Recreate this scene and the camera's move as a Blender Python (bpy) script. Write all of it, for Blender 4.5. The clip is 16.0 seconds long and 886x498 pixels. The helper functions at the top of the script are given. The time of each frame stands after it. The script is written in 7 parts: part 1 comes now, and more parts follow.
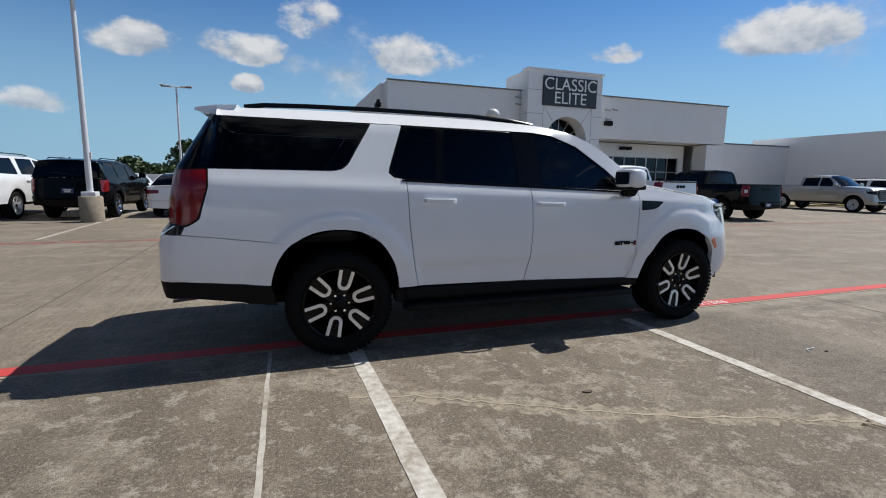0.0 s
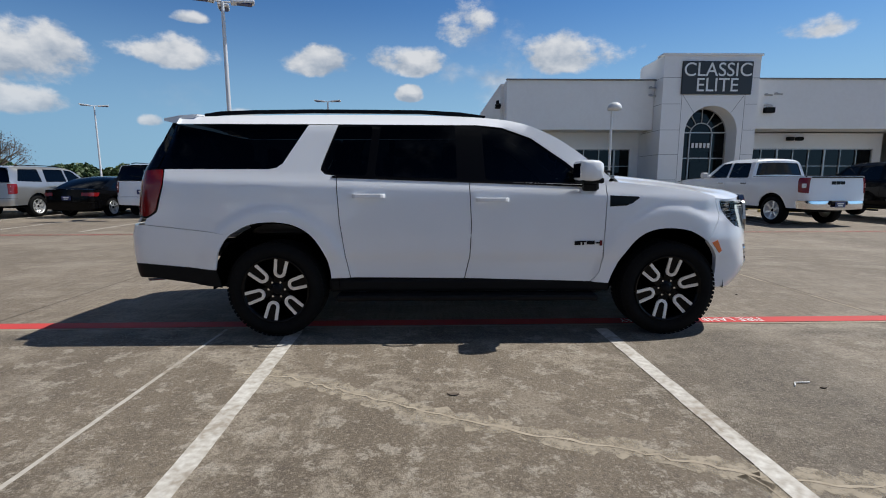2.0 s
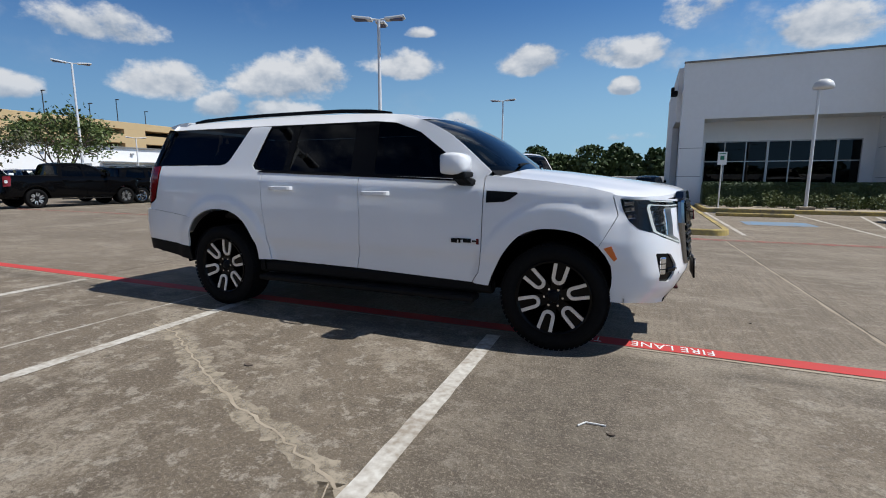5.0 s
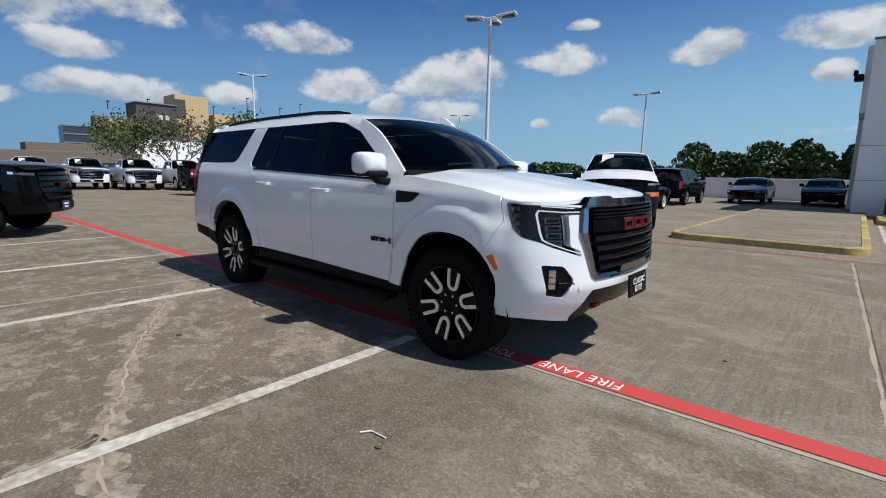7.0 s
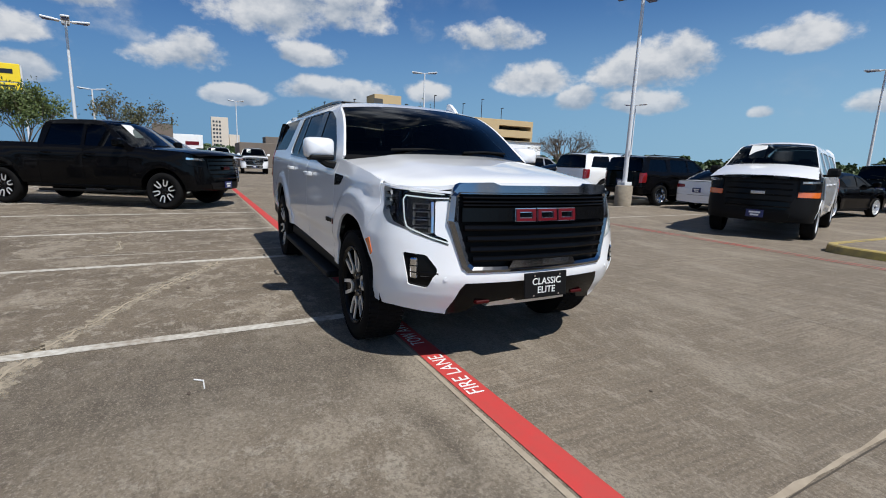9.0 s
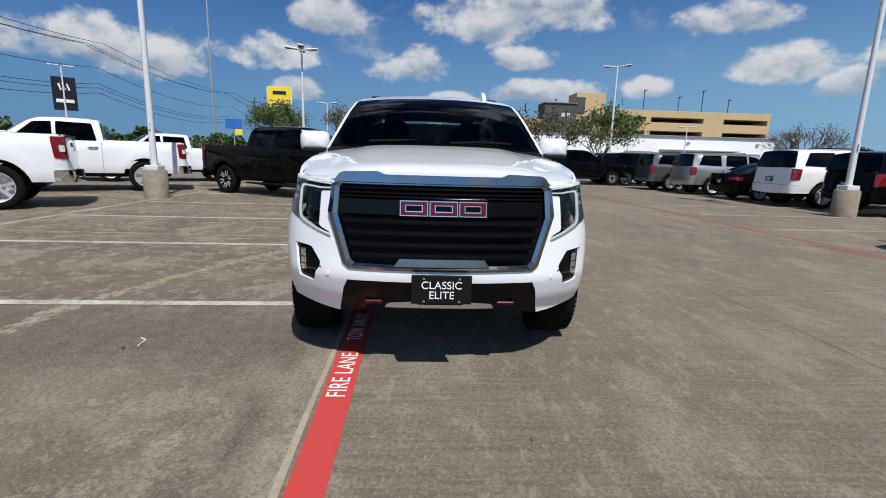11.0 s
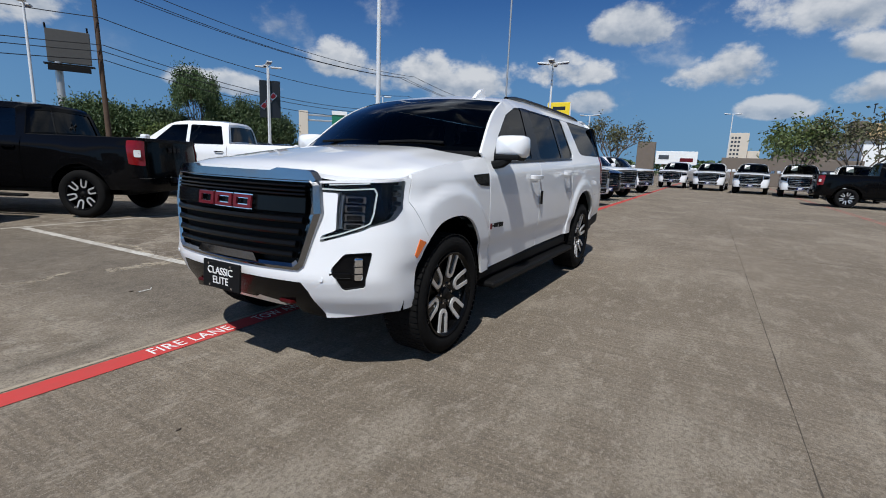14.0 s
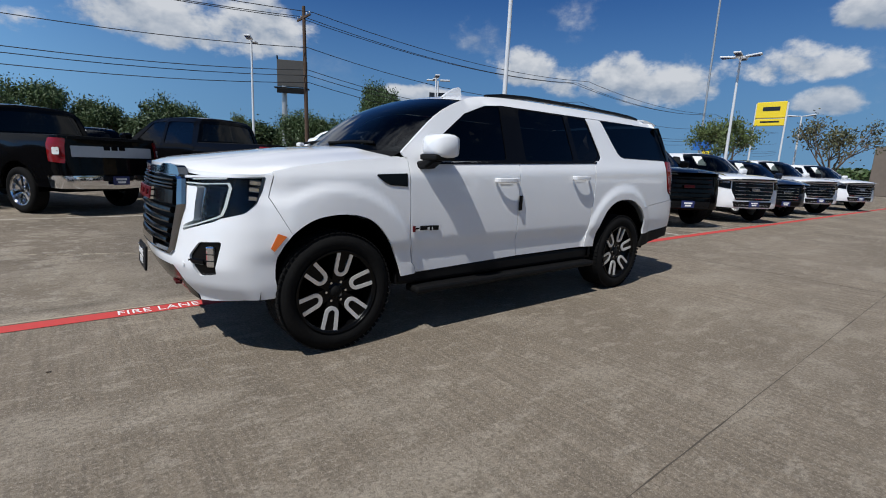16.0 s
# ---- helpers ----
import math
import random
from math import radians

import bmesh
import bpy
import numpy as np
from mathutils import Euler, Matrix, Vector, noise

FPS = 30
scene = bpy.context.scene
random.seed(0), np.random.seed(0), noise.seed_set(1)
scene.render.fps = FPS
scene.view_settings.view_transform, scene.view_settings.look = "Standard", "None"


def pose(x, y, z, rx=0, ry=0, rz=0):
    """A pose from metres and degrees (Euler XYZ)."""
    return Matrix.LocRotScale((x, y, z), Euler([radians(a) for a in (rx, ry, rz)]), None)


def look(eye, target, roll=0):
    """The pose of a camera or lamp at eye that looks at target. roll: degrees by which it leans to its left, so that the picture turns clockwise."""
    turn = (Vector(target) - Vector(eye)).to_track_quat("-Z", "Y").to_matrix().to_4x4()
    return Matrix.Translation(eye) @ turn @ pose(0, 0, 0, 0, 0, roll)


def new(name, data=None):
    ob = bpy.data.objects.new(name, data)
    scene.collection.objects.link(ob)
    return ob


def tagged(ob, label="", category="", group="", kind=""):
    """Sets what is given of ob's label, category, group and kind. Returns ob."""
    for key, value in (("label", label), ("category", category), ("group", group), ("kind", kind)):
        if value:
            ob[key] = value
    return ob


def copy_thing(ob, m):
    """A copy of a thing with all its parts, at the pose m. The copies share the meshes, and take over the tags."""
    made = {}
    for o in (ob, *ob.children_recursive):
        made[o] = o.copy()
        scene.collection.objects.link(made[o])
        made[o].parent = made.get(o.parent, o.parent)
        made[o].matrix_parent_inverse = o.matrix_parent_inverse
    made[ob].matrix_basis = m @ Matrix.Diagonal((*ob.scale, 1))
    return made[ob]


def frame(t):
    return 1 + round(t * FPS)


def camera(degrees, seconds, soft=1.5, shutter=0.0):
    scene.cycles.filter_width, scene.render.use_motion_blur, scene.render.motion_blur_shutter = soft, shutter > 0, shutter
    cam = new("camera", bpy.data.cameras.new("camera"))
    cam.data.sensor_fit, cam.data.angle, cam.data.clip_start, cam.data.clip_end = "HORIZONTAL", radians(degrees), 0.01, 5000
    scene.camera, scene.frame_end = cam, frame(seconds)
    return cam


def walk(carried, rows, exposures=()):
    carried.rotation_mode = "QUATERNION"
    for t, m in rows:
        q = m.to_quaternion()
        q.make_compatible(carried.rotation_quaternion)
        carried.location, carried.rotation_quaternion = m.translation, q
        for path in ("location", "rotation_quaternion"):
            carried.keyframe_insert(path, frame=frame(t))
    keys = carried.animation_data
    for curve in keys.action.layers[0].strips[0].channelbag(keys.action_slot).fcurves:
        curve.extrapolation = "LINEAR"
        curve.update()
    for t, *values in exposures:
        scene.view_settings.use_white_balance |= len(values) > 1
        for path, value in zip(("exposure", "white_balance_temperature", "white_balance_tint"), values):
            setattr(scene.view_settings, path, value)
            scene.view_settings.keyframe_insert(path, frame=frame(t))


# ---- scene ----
cam = camera(86.7, 16.0, soft=1.0)
PATH = [
    (0, (-2.107, -4.593, 1.382), (-1.457, -2.724, 1.089), 0.9),
    (0.5, (-1.665, -4.71, 1.397), (-1.169, -2.795, 1.105), 0.8),
    (1, (-1.202, -4.821, 1.392), (-0.86, -2.872, 1.1), 0.5),
    (1.5, (-0.754, -4.864, 1.372), (-0.565, -2.895, 1.08), 0.2),
    (2, (-0.334, -4.925, 1.343), (-0.297, -2.947, 1.052), 0.0),
    (2.5, (0.072, -4.933, 1.34), (-0.04, -2.956, 1.053), -0.0),
    (3, (0.507, -4.894, 1.353), (0.254, -2.931, 1.069), -0.0),
    (3.5, (0.968, -4.862, 1.343), (0.575, -2.922, 1.056), -0.2),
    (4, (1.42, -4.749, 1.335), (0.893, -2.841, 1.047), -0.3),
    (4.5, (1.876, -4.658, 1.32), (1.218, -2.792, 1.029), -0.2),
    (5, (2.289, -4.484, 1.312), (1.509, -2.667, 1.012), 0.1),
    (7.5, (4.19, -3.161, 1.349), (2.768, -1.788, 1.027), 1.5),
    (8, (4.52, -2.799, 1.340), (2.99, -1.556, 1.008), 2.0),
    (10.5, (5.286, -0.573, 1.316), (3.345, -0.284, 0.934), 1.4),
    (11, (5.225, -0.133, 1.306), (3.264, -0.029, 0.923), 1.7),
    (11.5, (5.188, 0.305, 1.309), (3.228, 0.22, 0.918), 1.9),
    (12, (5.115, 0.745, 1.320), (3.174, 0.465, 0.930), 1.95),
    (12.5, (4.984, 1.2, 1.327), (3.072, 0.735, 0.951), 2.0),
    (13, (4.815, 1.645, 1.321), (2.96, 0.993, 0.960), 2.05),
    (13.5, (4.595, 2.068, 1.304), (2.807, 1.247, 0.941), 2.1),
    (14, (4.362, 2.466, 1.287), (2.66, 1.481, 0.921), 2.25),
    (14.5, (4.095, 2.833, 1.301), (2.497, 1.694, 0.912), 2.45),
    (15, (3.777, 3.187, 1.290), (2.294, 1.896, 0.924), 2.45),
    (15.5, (3.437, 3.523, 1.293), (2.076, 2.102, 0.934), 2.5),
    (16, (3.047, 3.805, 1.308), (1.822, 2.266, 0.943), 2.65),
]
# the camera's own brightness and white balance drift slightly on the way
EXPOSURES = [(0.0, 0.40, 6520, 10), (4.0, 0.40, 6380, 10), (8.0, 0.40, 6420, 10), (11.0, 0.36, 6430, 10), (13.0, 0.31, 6340, 10), (14.0, 0.27, 6290, 10), (16.0, 0.27, 6290, 10)]
walk(cam, [(t, look(e, g, r)) for t, e, g, r in PATH], EXPOSURES)

# ---- light ----
SUN_WAY = Vector((0.66, 0.18, 1.0)).normalized()
sun = new("sun", bpy.data.lights.new("sun", "SUN"))
sun.data.energy, sun.data.angle, sun.data.color = 3.7, radians(0.53), (1.0, 0.975, 0.925)
sun.rotation_mode = "QUATERNION"
sun.rotation_quaternion = SUN_WAY.to_track_quat("Z", "Y")

world = bpy.data.worlds.new("sky")
scene.world = world
world.use_nodes = True
wn, wl = world.node_tree.nodes, world.node_tree.links
wn.clear()


def wnode(kind, **values):
    n = wn.new(kind)
    for k, v in values.items():
        if k == "op":
            n.operation = v
        elif isinstance(v, bpy.types.NodeSocket):
            wl.new(v, n.inputs[int(k[1:])])
        else:
            n.inputs[int(k[1:])].default_value = v
    return n.outputs[0]


def wmath(op, a, b=0.0, c=0.0):
    return wnode("ShaderNodeMath", op=op, i0=a, i1=b, i2=c)


sky = wn.new("ShaderNodeTexSky")
sky.sky_type = "NISHITA"
sky.sun_disc = False
sky.sun_elevation = math.asin(SUN_WAY.z)
sky.sun_rotation = math.atan2(SUN_WAY.x, SUN_WAY.y)
sky.air_density, sky.dust_density, sky.ozone_density = 1.0, 0.0, 5.0
coord = wn.new("ShaderNodeTexCoord").outputs["Generated"]
split = wn.new("ShaderNodeSeparateXYZ")
wl.new(coord, split.inputs[0])
rise = wmath("ARCSINE", split.outputs[2])
turn = wmath("ARCTAN2", split.outputs[1], split.outputs[0])
# cumulus: (bearing from +x, height, half width, half height) in degrees
# the last four lie out of view, added to light the car's shaded flank
CLOUDS = [
    (131, 10.6, 6.2, 3.6), (131, 7, 5, 1.7), (118, 12.6, 4.9, 2.1), (103, 12.7, 4.7, 1.9), (93, 13.2, 4.6, 2.0), (86, 16.6, 3.6, 3.2), (74, 13.4, 6, 2.7), (93, 9.7, 1.5, 1.1),
    (116, 16, 2.2, 0.8), (148, 13.8, 5.7, 2.4), (143, 9.6, 4.8, 2.6), (111, 6.4, 3.0, 1.5), (155, 8, 2.6, 1.8), (170, 16.0, 10.5, 5.2), (168, 11.0, 4.4, 1.7), (166, 7.4, 6.2, 1.8),
    (176, 6.2, 3.4, 1.3), (120, 5.9, 1.4, 0.9), (92, 4.5, 3.5, 1.1), (211, 8.9, 9.8, 3.2), (224, 10.6, 4.5, 2.9), (198, 10.5, 6.2, 2.6), (190, 14.1, 5.4, 2.4), (181.5, 9.8, 4.8, 2.5),
    (194, 6.8, 3, 1.6), (138, 7.2, 2.4, 1.9), (258, 12.6, 12.5, 4.4), (235, 7.2, 5, 1.5), (52, 13.6, 3.4, 1.6), (15, 11, 8, 3.4), (36, 14, 6, 3), (272, 21, 20, 8), (318, 19, 22, 8), (298, 11, 26, 5), (350, 16, 14, 6),
]
wide = wn.new("ShaderNodeCombineXYZ")
wl.new(turn, wide.inputs[0])
wl.new(rise, wide.inputs[1])


def wnoise(scale, detail, offset, lift=0.0):
    m = wn.new("ShaderNodeMapping")
    wl.new(coord, m.inputs[0])
    m.inputs["Location"].default_value = (offset, offset * 0.7, lift)
    m.inputs["Scale"].default_value = (1, 1, 1.5)
    n = wn.new("ShaderNodeTexNoise")
    n.inputs["Scale"].default_value, n.inputs["Detail"].default_value, n.inputs["Roughness"].default_value = scale, detail, 0.6
    wl.new(m.outputs[0], n.inputs["Vector"])
    return n.outputs["Fac"]


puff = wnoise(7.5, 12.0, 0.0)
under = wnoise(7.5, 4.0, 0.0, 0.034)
best, heap = None, None
for bearing, height, half_w, half_h in CLOUDS:
    gap = wmath("WRAP", wmath("SUBTRACT", turn, radians(bearing)), math.pi, -math.pi)
    dx = wmath("DIVIDE", gap, radians(half_w))
    dy = wmath("DIVIDE", wmath("SUBTRACT", rise, radians(height)), radians(half_h))
    lift = dy
    dy = wmath("MAXIMUM", dy, wmath("MULTIPLY", dy, -1.5))
    d = wmath("ADD", wmath("MULTIPLY", dx, dx), wmath("MULTIPLY", dy, dy))
    best = d if best is None else wmath("SMOOTH_MIN", best, d, 0.25)
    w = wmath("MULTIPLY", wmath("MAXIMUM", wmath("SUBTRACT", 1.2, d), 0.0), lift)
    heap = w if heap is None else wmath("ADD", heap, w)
field = wmath("ADD", wmath("SUBTRACT", 1.0, best), wmath("MULTIPLY", wmath("SUBTRACT", puff, 0.50), 4.6))
field = wmath("MAXIMUM", field, wmath("MULTIPLY", wmath("SUBTRACT", wnoise(3.4, 9.0, 5.0), 0.60), 1.6))
high = wn.new("ShaderNodeMapRange")
high.inputs[1].default_value, high.inputs[2].default_value, high.inputs[3].default_value, high.inputs[4].default_value = 0.36, 0.62, -0.9, -0.55
wl.new(rise, high.inputs[0])
field = wmath("MAXIMUM", field, wmath("ADD", wmath("MULTIPLY", wmath("SUBTRACT", wnoise(2.6, 9.0, 2.0), 0.40), 5.0), high.outputs[0]))
ramp = wn.new("ShaderNodeMapRange")
ramp.interpolation_type = "SMOOTHSTEP"
ramp.inputs[1].default_value, ramp.inputs[2].default_value = -0.02, 0.75
wl.new(field, ramp.inputs[0])
haze = wn.new("ShaderNodeMapRange")
haze.inputs[1].default_value, haze.inputs[2].default_value, haze.inputs[3].default_value, haze.inputs[4].default_value = 0.02, 0.16, 0.5, 0.95
wl.new(rise, haze.inputs[0])
cover = wmath("MULTIPLY", ramp.outputs[0], haze.outputs[0])
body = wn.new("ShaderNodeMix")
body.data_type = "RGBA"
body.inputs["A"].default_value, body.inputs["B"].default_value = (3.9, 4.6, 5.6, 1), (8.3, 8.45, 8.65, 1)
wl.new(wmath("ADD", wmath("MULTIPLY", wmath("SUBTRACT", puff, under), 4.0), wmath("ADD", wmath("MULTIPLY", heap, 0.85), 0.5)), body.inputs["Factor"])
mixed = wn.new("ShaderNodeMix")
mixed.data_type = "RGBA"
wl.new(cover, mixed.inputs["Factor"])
low = wn.new("ShaderNodeMapRange")
low.interpolation_type = "SMOOTHERSTEP"
low.inputs[1].default_value, low.inputs[2].default_value, low.inputs[3].default_value, low.inputs[4].default_value = -0.02, 0.42, 0.9, 0.0
wl.new(rise, low.inputs[0])
horizon = wn.new("ShaderNodeMix")
horizon.data_type = "RGBA"
horizon.inputs["B"].default_value = (2.75, 4.85, 6.9, 1)
wl.new(low.outputs[0], horizon.inputs["Factor"])
deep = wn.new("ShaderNodeMix")
deep.data_type, deep.blend_type = "RGBA", "MULTIPLY"
deep.inputs["Factor"].default_value = 1.0
deep.inputs["B"].default_value = (0.40, 0.70, 1.0, 1)
wl.new(sky.outputs[0], deep.inputs["A"])
wl.new(deep.outputs["Result"], horizon.inputs["A"])
glow = wn.new("ShaderNodeMix")
glow.data_type, glow.blend_type = "RGBA", "MULTIPLY"
glow.inputs["Factor"].default_value = 1.0
toward = wmath("COSINE", wmath("SUBTRACT", turn, radians(50)))
# paler on the sun's side; flare brightens unseen sky to light the flank
flare = wmath("POWER", wmath("MAXIMUM", wmath("COSINE", wmath("SUBTRACT", turn, radians(325))), 0.0), 3.0)
around = wnode("ShaderNodeCombineColor", i0=wmath("MULTIPLY_ADD", flare, 1.0, wmath("MULTIPLY_ADD", toward, 0.44, 1.0)),
               i1=wmath("MULTIPLY_ADD", flare, 1.1, wmath("MULTIPLY_ADD", toward, 0.33, 1.0)), i2=wmath("MULTIPLY_ADD", flare, 1.2, wmath("MULTIPLY_ADD", toward, 0.20, 1.0)))
wl.new(horizon.outputs["Result"], glow.inputs["A"])
wl.new(around, glow.inputs["B"])
# the blue deepens towards the zenith
zenith = wn.new("ShaderNodeMapRange")
zenith.interpolation_type = "SMOOTHERSTEP"
zenith.inputs[1].default_value, zenith.inputs[2].default_value, zenith.inputs[3].default_value, zenith.inputs[4].default_value = 0.36, 0.85, 1.0, 0.25
wl.new(rise, zenith.inputs[0])
dome = wn.new("ShaderNodeVectorMath")
dome.operation = "SCALE"
wl.new(glow.outputs["Result"], dome.inputs[0])
wl.new(zenith.outputs[0], dome.inputs["Scale"])
wl.new(dome.outputs[0], mixed.inputs["A"])
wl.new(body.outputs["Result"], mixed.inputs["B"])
back = wn.new("ShaderNodeBackground")
back.inputs["Strength"].default_value = 0.064
wl.new(mixed.outputs["Result"], back.inputs["Color"])
wl.new(back.outputs[0], wn.new("ShaderNodeOutputWorld").inputs["Surface"])

# ---- materials ----
def material(name, color, rough=0.5, metal=0.0, coat=0.0, grain=0.0, scale=8.0, bump=0.0, second=None, spec=0.5, emit=0.0, vary=0.0):
    """A principled material with two scales of noise in colour and a fine relief, in object space."""
    m = bpy.data.materials.new(name)
    m.use_nodes = True
    nt = m.node_tree
    p = nt.nodes["Principled BSDF"]
    p.inputs["Base Color"].default_value = (*color, 1)
    p.inputs["Roughness"].default_value, p.inputs["Metallic"].default_value = rough, metal
    p.inputs["Coat Weight"].default_value, p.inputs["Coat Roughness"].default_value = coat, 0.03
    p.inputs["Specular IOR Level"].default_value = spec
    if emit:
        p.inputs["Emission Color"].default_value, p.inputs["Emission Strength"].default_value = (*color, 1), emit
    if grain or bump:
        tc = nt.nodes.new("ShaderNodeTexCoord")
        big, small = nt.nodes.new("ShaderNodeTexNoise"), nt.nodes.new("ShaderNodeTexNoise")
        for n, s, d in ((big, scale * 0.12, 5), (small, scale, 8)):
            n.inputs["Scale"].default_value, n.inputs["Detail"].default_value = s, d
            nt.links.new(tc.outputs["Object"], n.inputs["Vector"])
        if grain:
            s2 = second or tuple(c * 0.55 for c in color)
            add = nt.nodes.new("ShaderNodeMath")
            add.operation = "ADD"
            nt.links.new(big.outputs["Fac"], add.inputs[0])
            nt.links.new(small.outputs["Fac"], add.inputs[1])
            rng = nt.nodes.new("ShaderNodeMapRange")
            rng.inputs[1].default_value, rng.inputs[2].default_value = 0.75, 1.25
            rng.inputs[3].default_value, rng.inputs[4].default_value = 0.0, grain
            nt.links.new(add.outputs[0], rng.inputs[0])
            mix = nt.nodes.new("ShaderNodeMix")
            mix.data_type = "RGBA"
            mix.inputs["A"].default_value, mix.inputs["B"].default_value = (*color, 1), (*s2, 1)
            nt.links.new(rng.outputs[0], mix.inputs["Factor"])
            out = mix.outputs["Result"]
            if vary:
                info = nt.nodes.new("ShaderNodeObjectInfo")
                hsv = nt.nodes.new("ShaderNodeHueSaturation")
                r2 = nt.nodes.new("ShaderNodeMapRange")
                r2.inputs[3].default_value, r2.inputs[4].default_value = 1 - vary, 1 + vary
                nt.links.new(info.outputs["Random"], r2.inputs[0])
                nt.links.new(r2.outputs[0], hsv.inputs["Value"])
                nt.links.new(out, hsv.inputs["Color"])
                out = hsv.outputs[0]
            nt.links.new(out, p.inputs["Base Color"])
        if bump:
            b = nt.nodes.new("ShaderNodeBump")
            b.inputs["Strength"].default_value, b.inputs["Distance"].default_value = bump, 0.01
            nt.links.new(small.outputs["Fac"], b.inputs["Height"])
            nt.links.new(b.outputs[0], p.inputs["Normal"])
    return m


def glass(name, tint, gloss=1.0):
    """Tinted glass sheet: lets the tint through and mirrors by Fresnel."""
    m = bpy.data.materials.new(name)
    m.use_nodes = True
    nt = m.node_tree
    nt.nodes.clear()
    t, g, f, x = (nt.nodes.new("ShaderNode" + k) for k in ("BsdfTransparent", "BsdfGlossy", "Fresnel", "MixShader"))
    t.inputs[0].default_value = (*tint, 1)
    g.inputs["Roughness"].default_value, g.inputs["Color"].default_value = 0.01, (gloss, gloss, gloss, 1)
    f.inputs["IOR"].default_value = 1.5
    nt.links.new(f.outputs[0], x.inputs[0])
    nt.links.new(t.outputs[0], x.inputs[1])
    nt.links.new(g.outputs[0], x.inputs[2])
    nt.links.new(x.outputs[0], nt.nodes.new("ShaderNodeOutputMaterial").inputs[0])
    return m


def paint(name, color, metal=0.0, rough=0.32):
    return material(name, color, rough, metal, coat=1.0, grain=0.06, scale=3.0, spec=0.08)


WHITE = paint("white_paint", (0.80, 0.81, 0.825))
BLACKP = material("black_paint", (0.003, 0.003, 0.0034), 0.12, coat=0.15, grain=0.06, scale=3.0, spec=0.04)
SILVER = paint("silver_paint", (0.42, 0.42, 0.41), 0.7)
GREYP = paint("grey_paint", (0.12, 0.12, 0.125), 0.6)
NAVY = paint("navy_paint", (0.012, 0.018, 0.035), 0.3)
TINT = glass("privacy_glass", (0.03, 0.032, 0.035), 0.55)
CLEAR = glass("windscreen_glass", (0.32, 0.36, 0.36))
LENS = glass("lens_glass", (0.88, 0.89, 0.90), 0.5)
GLOSSY = material("gloss_black", (0.004, 0.004, 0.0045), 0.15, spec=0.14, grain=0.1, scale=20)
GRILLEBLACK = material("grille_black", (0.003, 0.003, 0.0033), 0.2, grain=0.2, scale=20, spec=0.14)
LINER = material("wheel_liner", (0.002, 0.002, 0.002), 1.0, spec=0.0, grain=0.3, scale=20)
PLASTIC = material("black_plastic", (0.006, 0.006, 0.0063), 0.6, spec=0.15, grain=0.4, scale=60, bump=0.05)
RUBBER = material("tyre_rubber", (0.006, 0.006, 0.0062), 0.85, spec=0.1, grain=0.5, scale=40, second=(0.012, 0.0115, 0.011), bump=0.08)
CHROME = material("chrome", (0.72, 0.73, 0.75), 0.09, 1.0, grain=0.15, scale=15)
DARKCHROME = material("dark_chrome", (0.27, 0.275, 0.29), 0.12, 1.0, grain=0.15, scale=15)
ALLOY = material("machined_alloy", (0.80, 0.80, 0.80), 0.36, 0.65, grain=0.2, scale=30)
REDLENS = material("red_lens", (0.20, 0.006, 0.006), 0.12, coat=0.15, grain=0.45, scale=25)
AMBER = material("amber_lens", (0.75, 0.16, 0.02), 0.2, coat=1.0, grain=0.2, scale=30)
TOWRED = material("tow_hook_red", (0.05, 0.002, 0.003), 0.4, spec=0.2, grain=0.2, scale=30)
REDBADGE = material("red_badge", (0.11, 0.004, 0.008), 0.3, spec=0.3, grain=0.15, scale=30)
LEDWHITE = material("led_strip", (0.5, 0.53, 0.52), 0.3, coat=0.2, grain=0.08, scale=20, emit=0.9)
SEAT = material("seat_leather", (0.03, 0.028, 0.027), 0.55, grain=0.4, scale=25, bump=0.05)
PAPER = material("paper", (0.75, 0.75, 0.73), 0.7, grain=0.2, scale=12)
PLATEBLUE = material("plate_blue", (0.02, 0.03, 0.12), 0.4, grain=0.3, scale=40)
LETTER = material("white_lettering", (0.82, 0.82, 0.8), 0.5, grain=0.15, scale=20)
STUCCO = material("white_stucco", (0.82, 0.82, 0.81), 0.85, grain=0.16, scale=6, second=(0.62, 0.61, 0.58), bump=0.15)
STUCCO2 = material("tower_panel", (0.82, 0.82, 0.815), 0.6, grain=0.14, scale=5, second=(0.66, 0.66, 0.64), bump=0.05)
JOINT = material("panel_joint", (0.2, 0.2, 0.2), 0.9, grain=0.2, scale=10)
SIGNBLACK = material("sign_black", (0.01, 0.011, 0.014), 0.35, grain=0.3, scale=8)
TAN = material("tan_concrete", (0.50, 0.37, 0.20), 0.9, grain=0.25, scale=3, second=(0.40, 0.29, 0.16), bump=0.1)
DARKBRICK = material("dark_cladding", (0.06, 0.058, 0.055), 0.7, grain=0.3, scale=4)
BROWNWALL = material("brown_cladding", (0.16, 0.13, 0.105), 0.8, grain=0.3, scale=3)
POLEWHITE = material("pole_paint", (0.66, 0.67, 0.68), 0.45, grain=0.25, scale=9, second=(0.5, 0.5, 0.5))
CONCBASE = material("pole_base_concrete", (0.30, 0.26, 0.20), 0.95, grain=0.7, scale=9, second=(0.17, 0.14, 0.10), bump=0.3)
KERBYELLOW = material("kerb_yellow", (0.52, 0.39, 0.11), 0.85, grain=1.0, scale=7, second=(0.20, 0.165, 0.10), bump=0.2)
REDLINE = material("fire_lane_red", (0.55, 0.047, 0.043), 0.75, grain=0.6, scale=14, second=(0.42, 0.065, 0.055), bump=0.1)
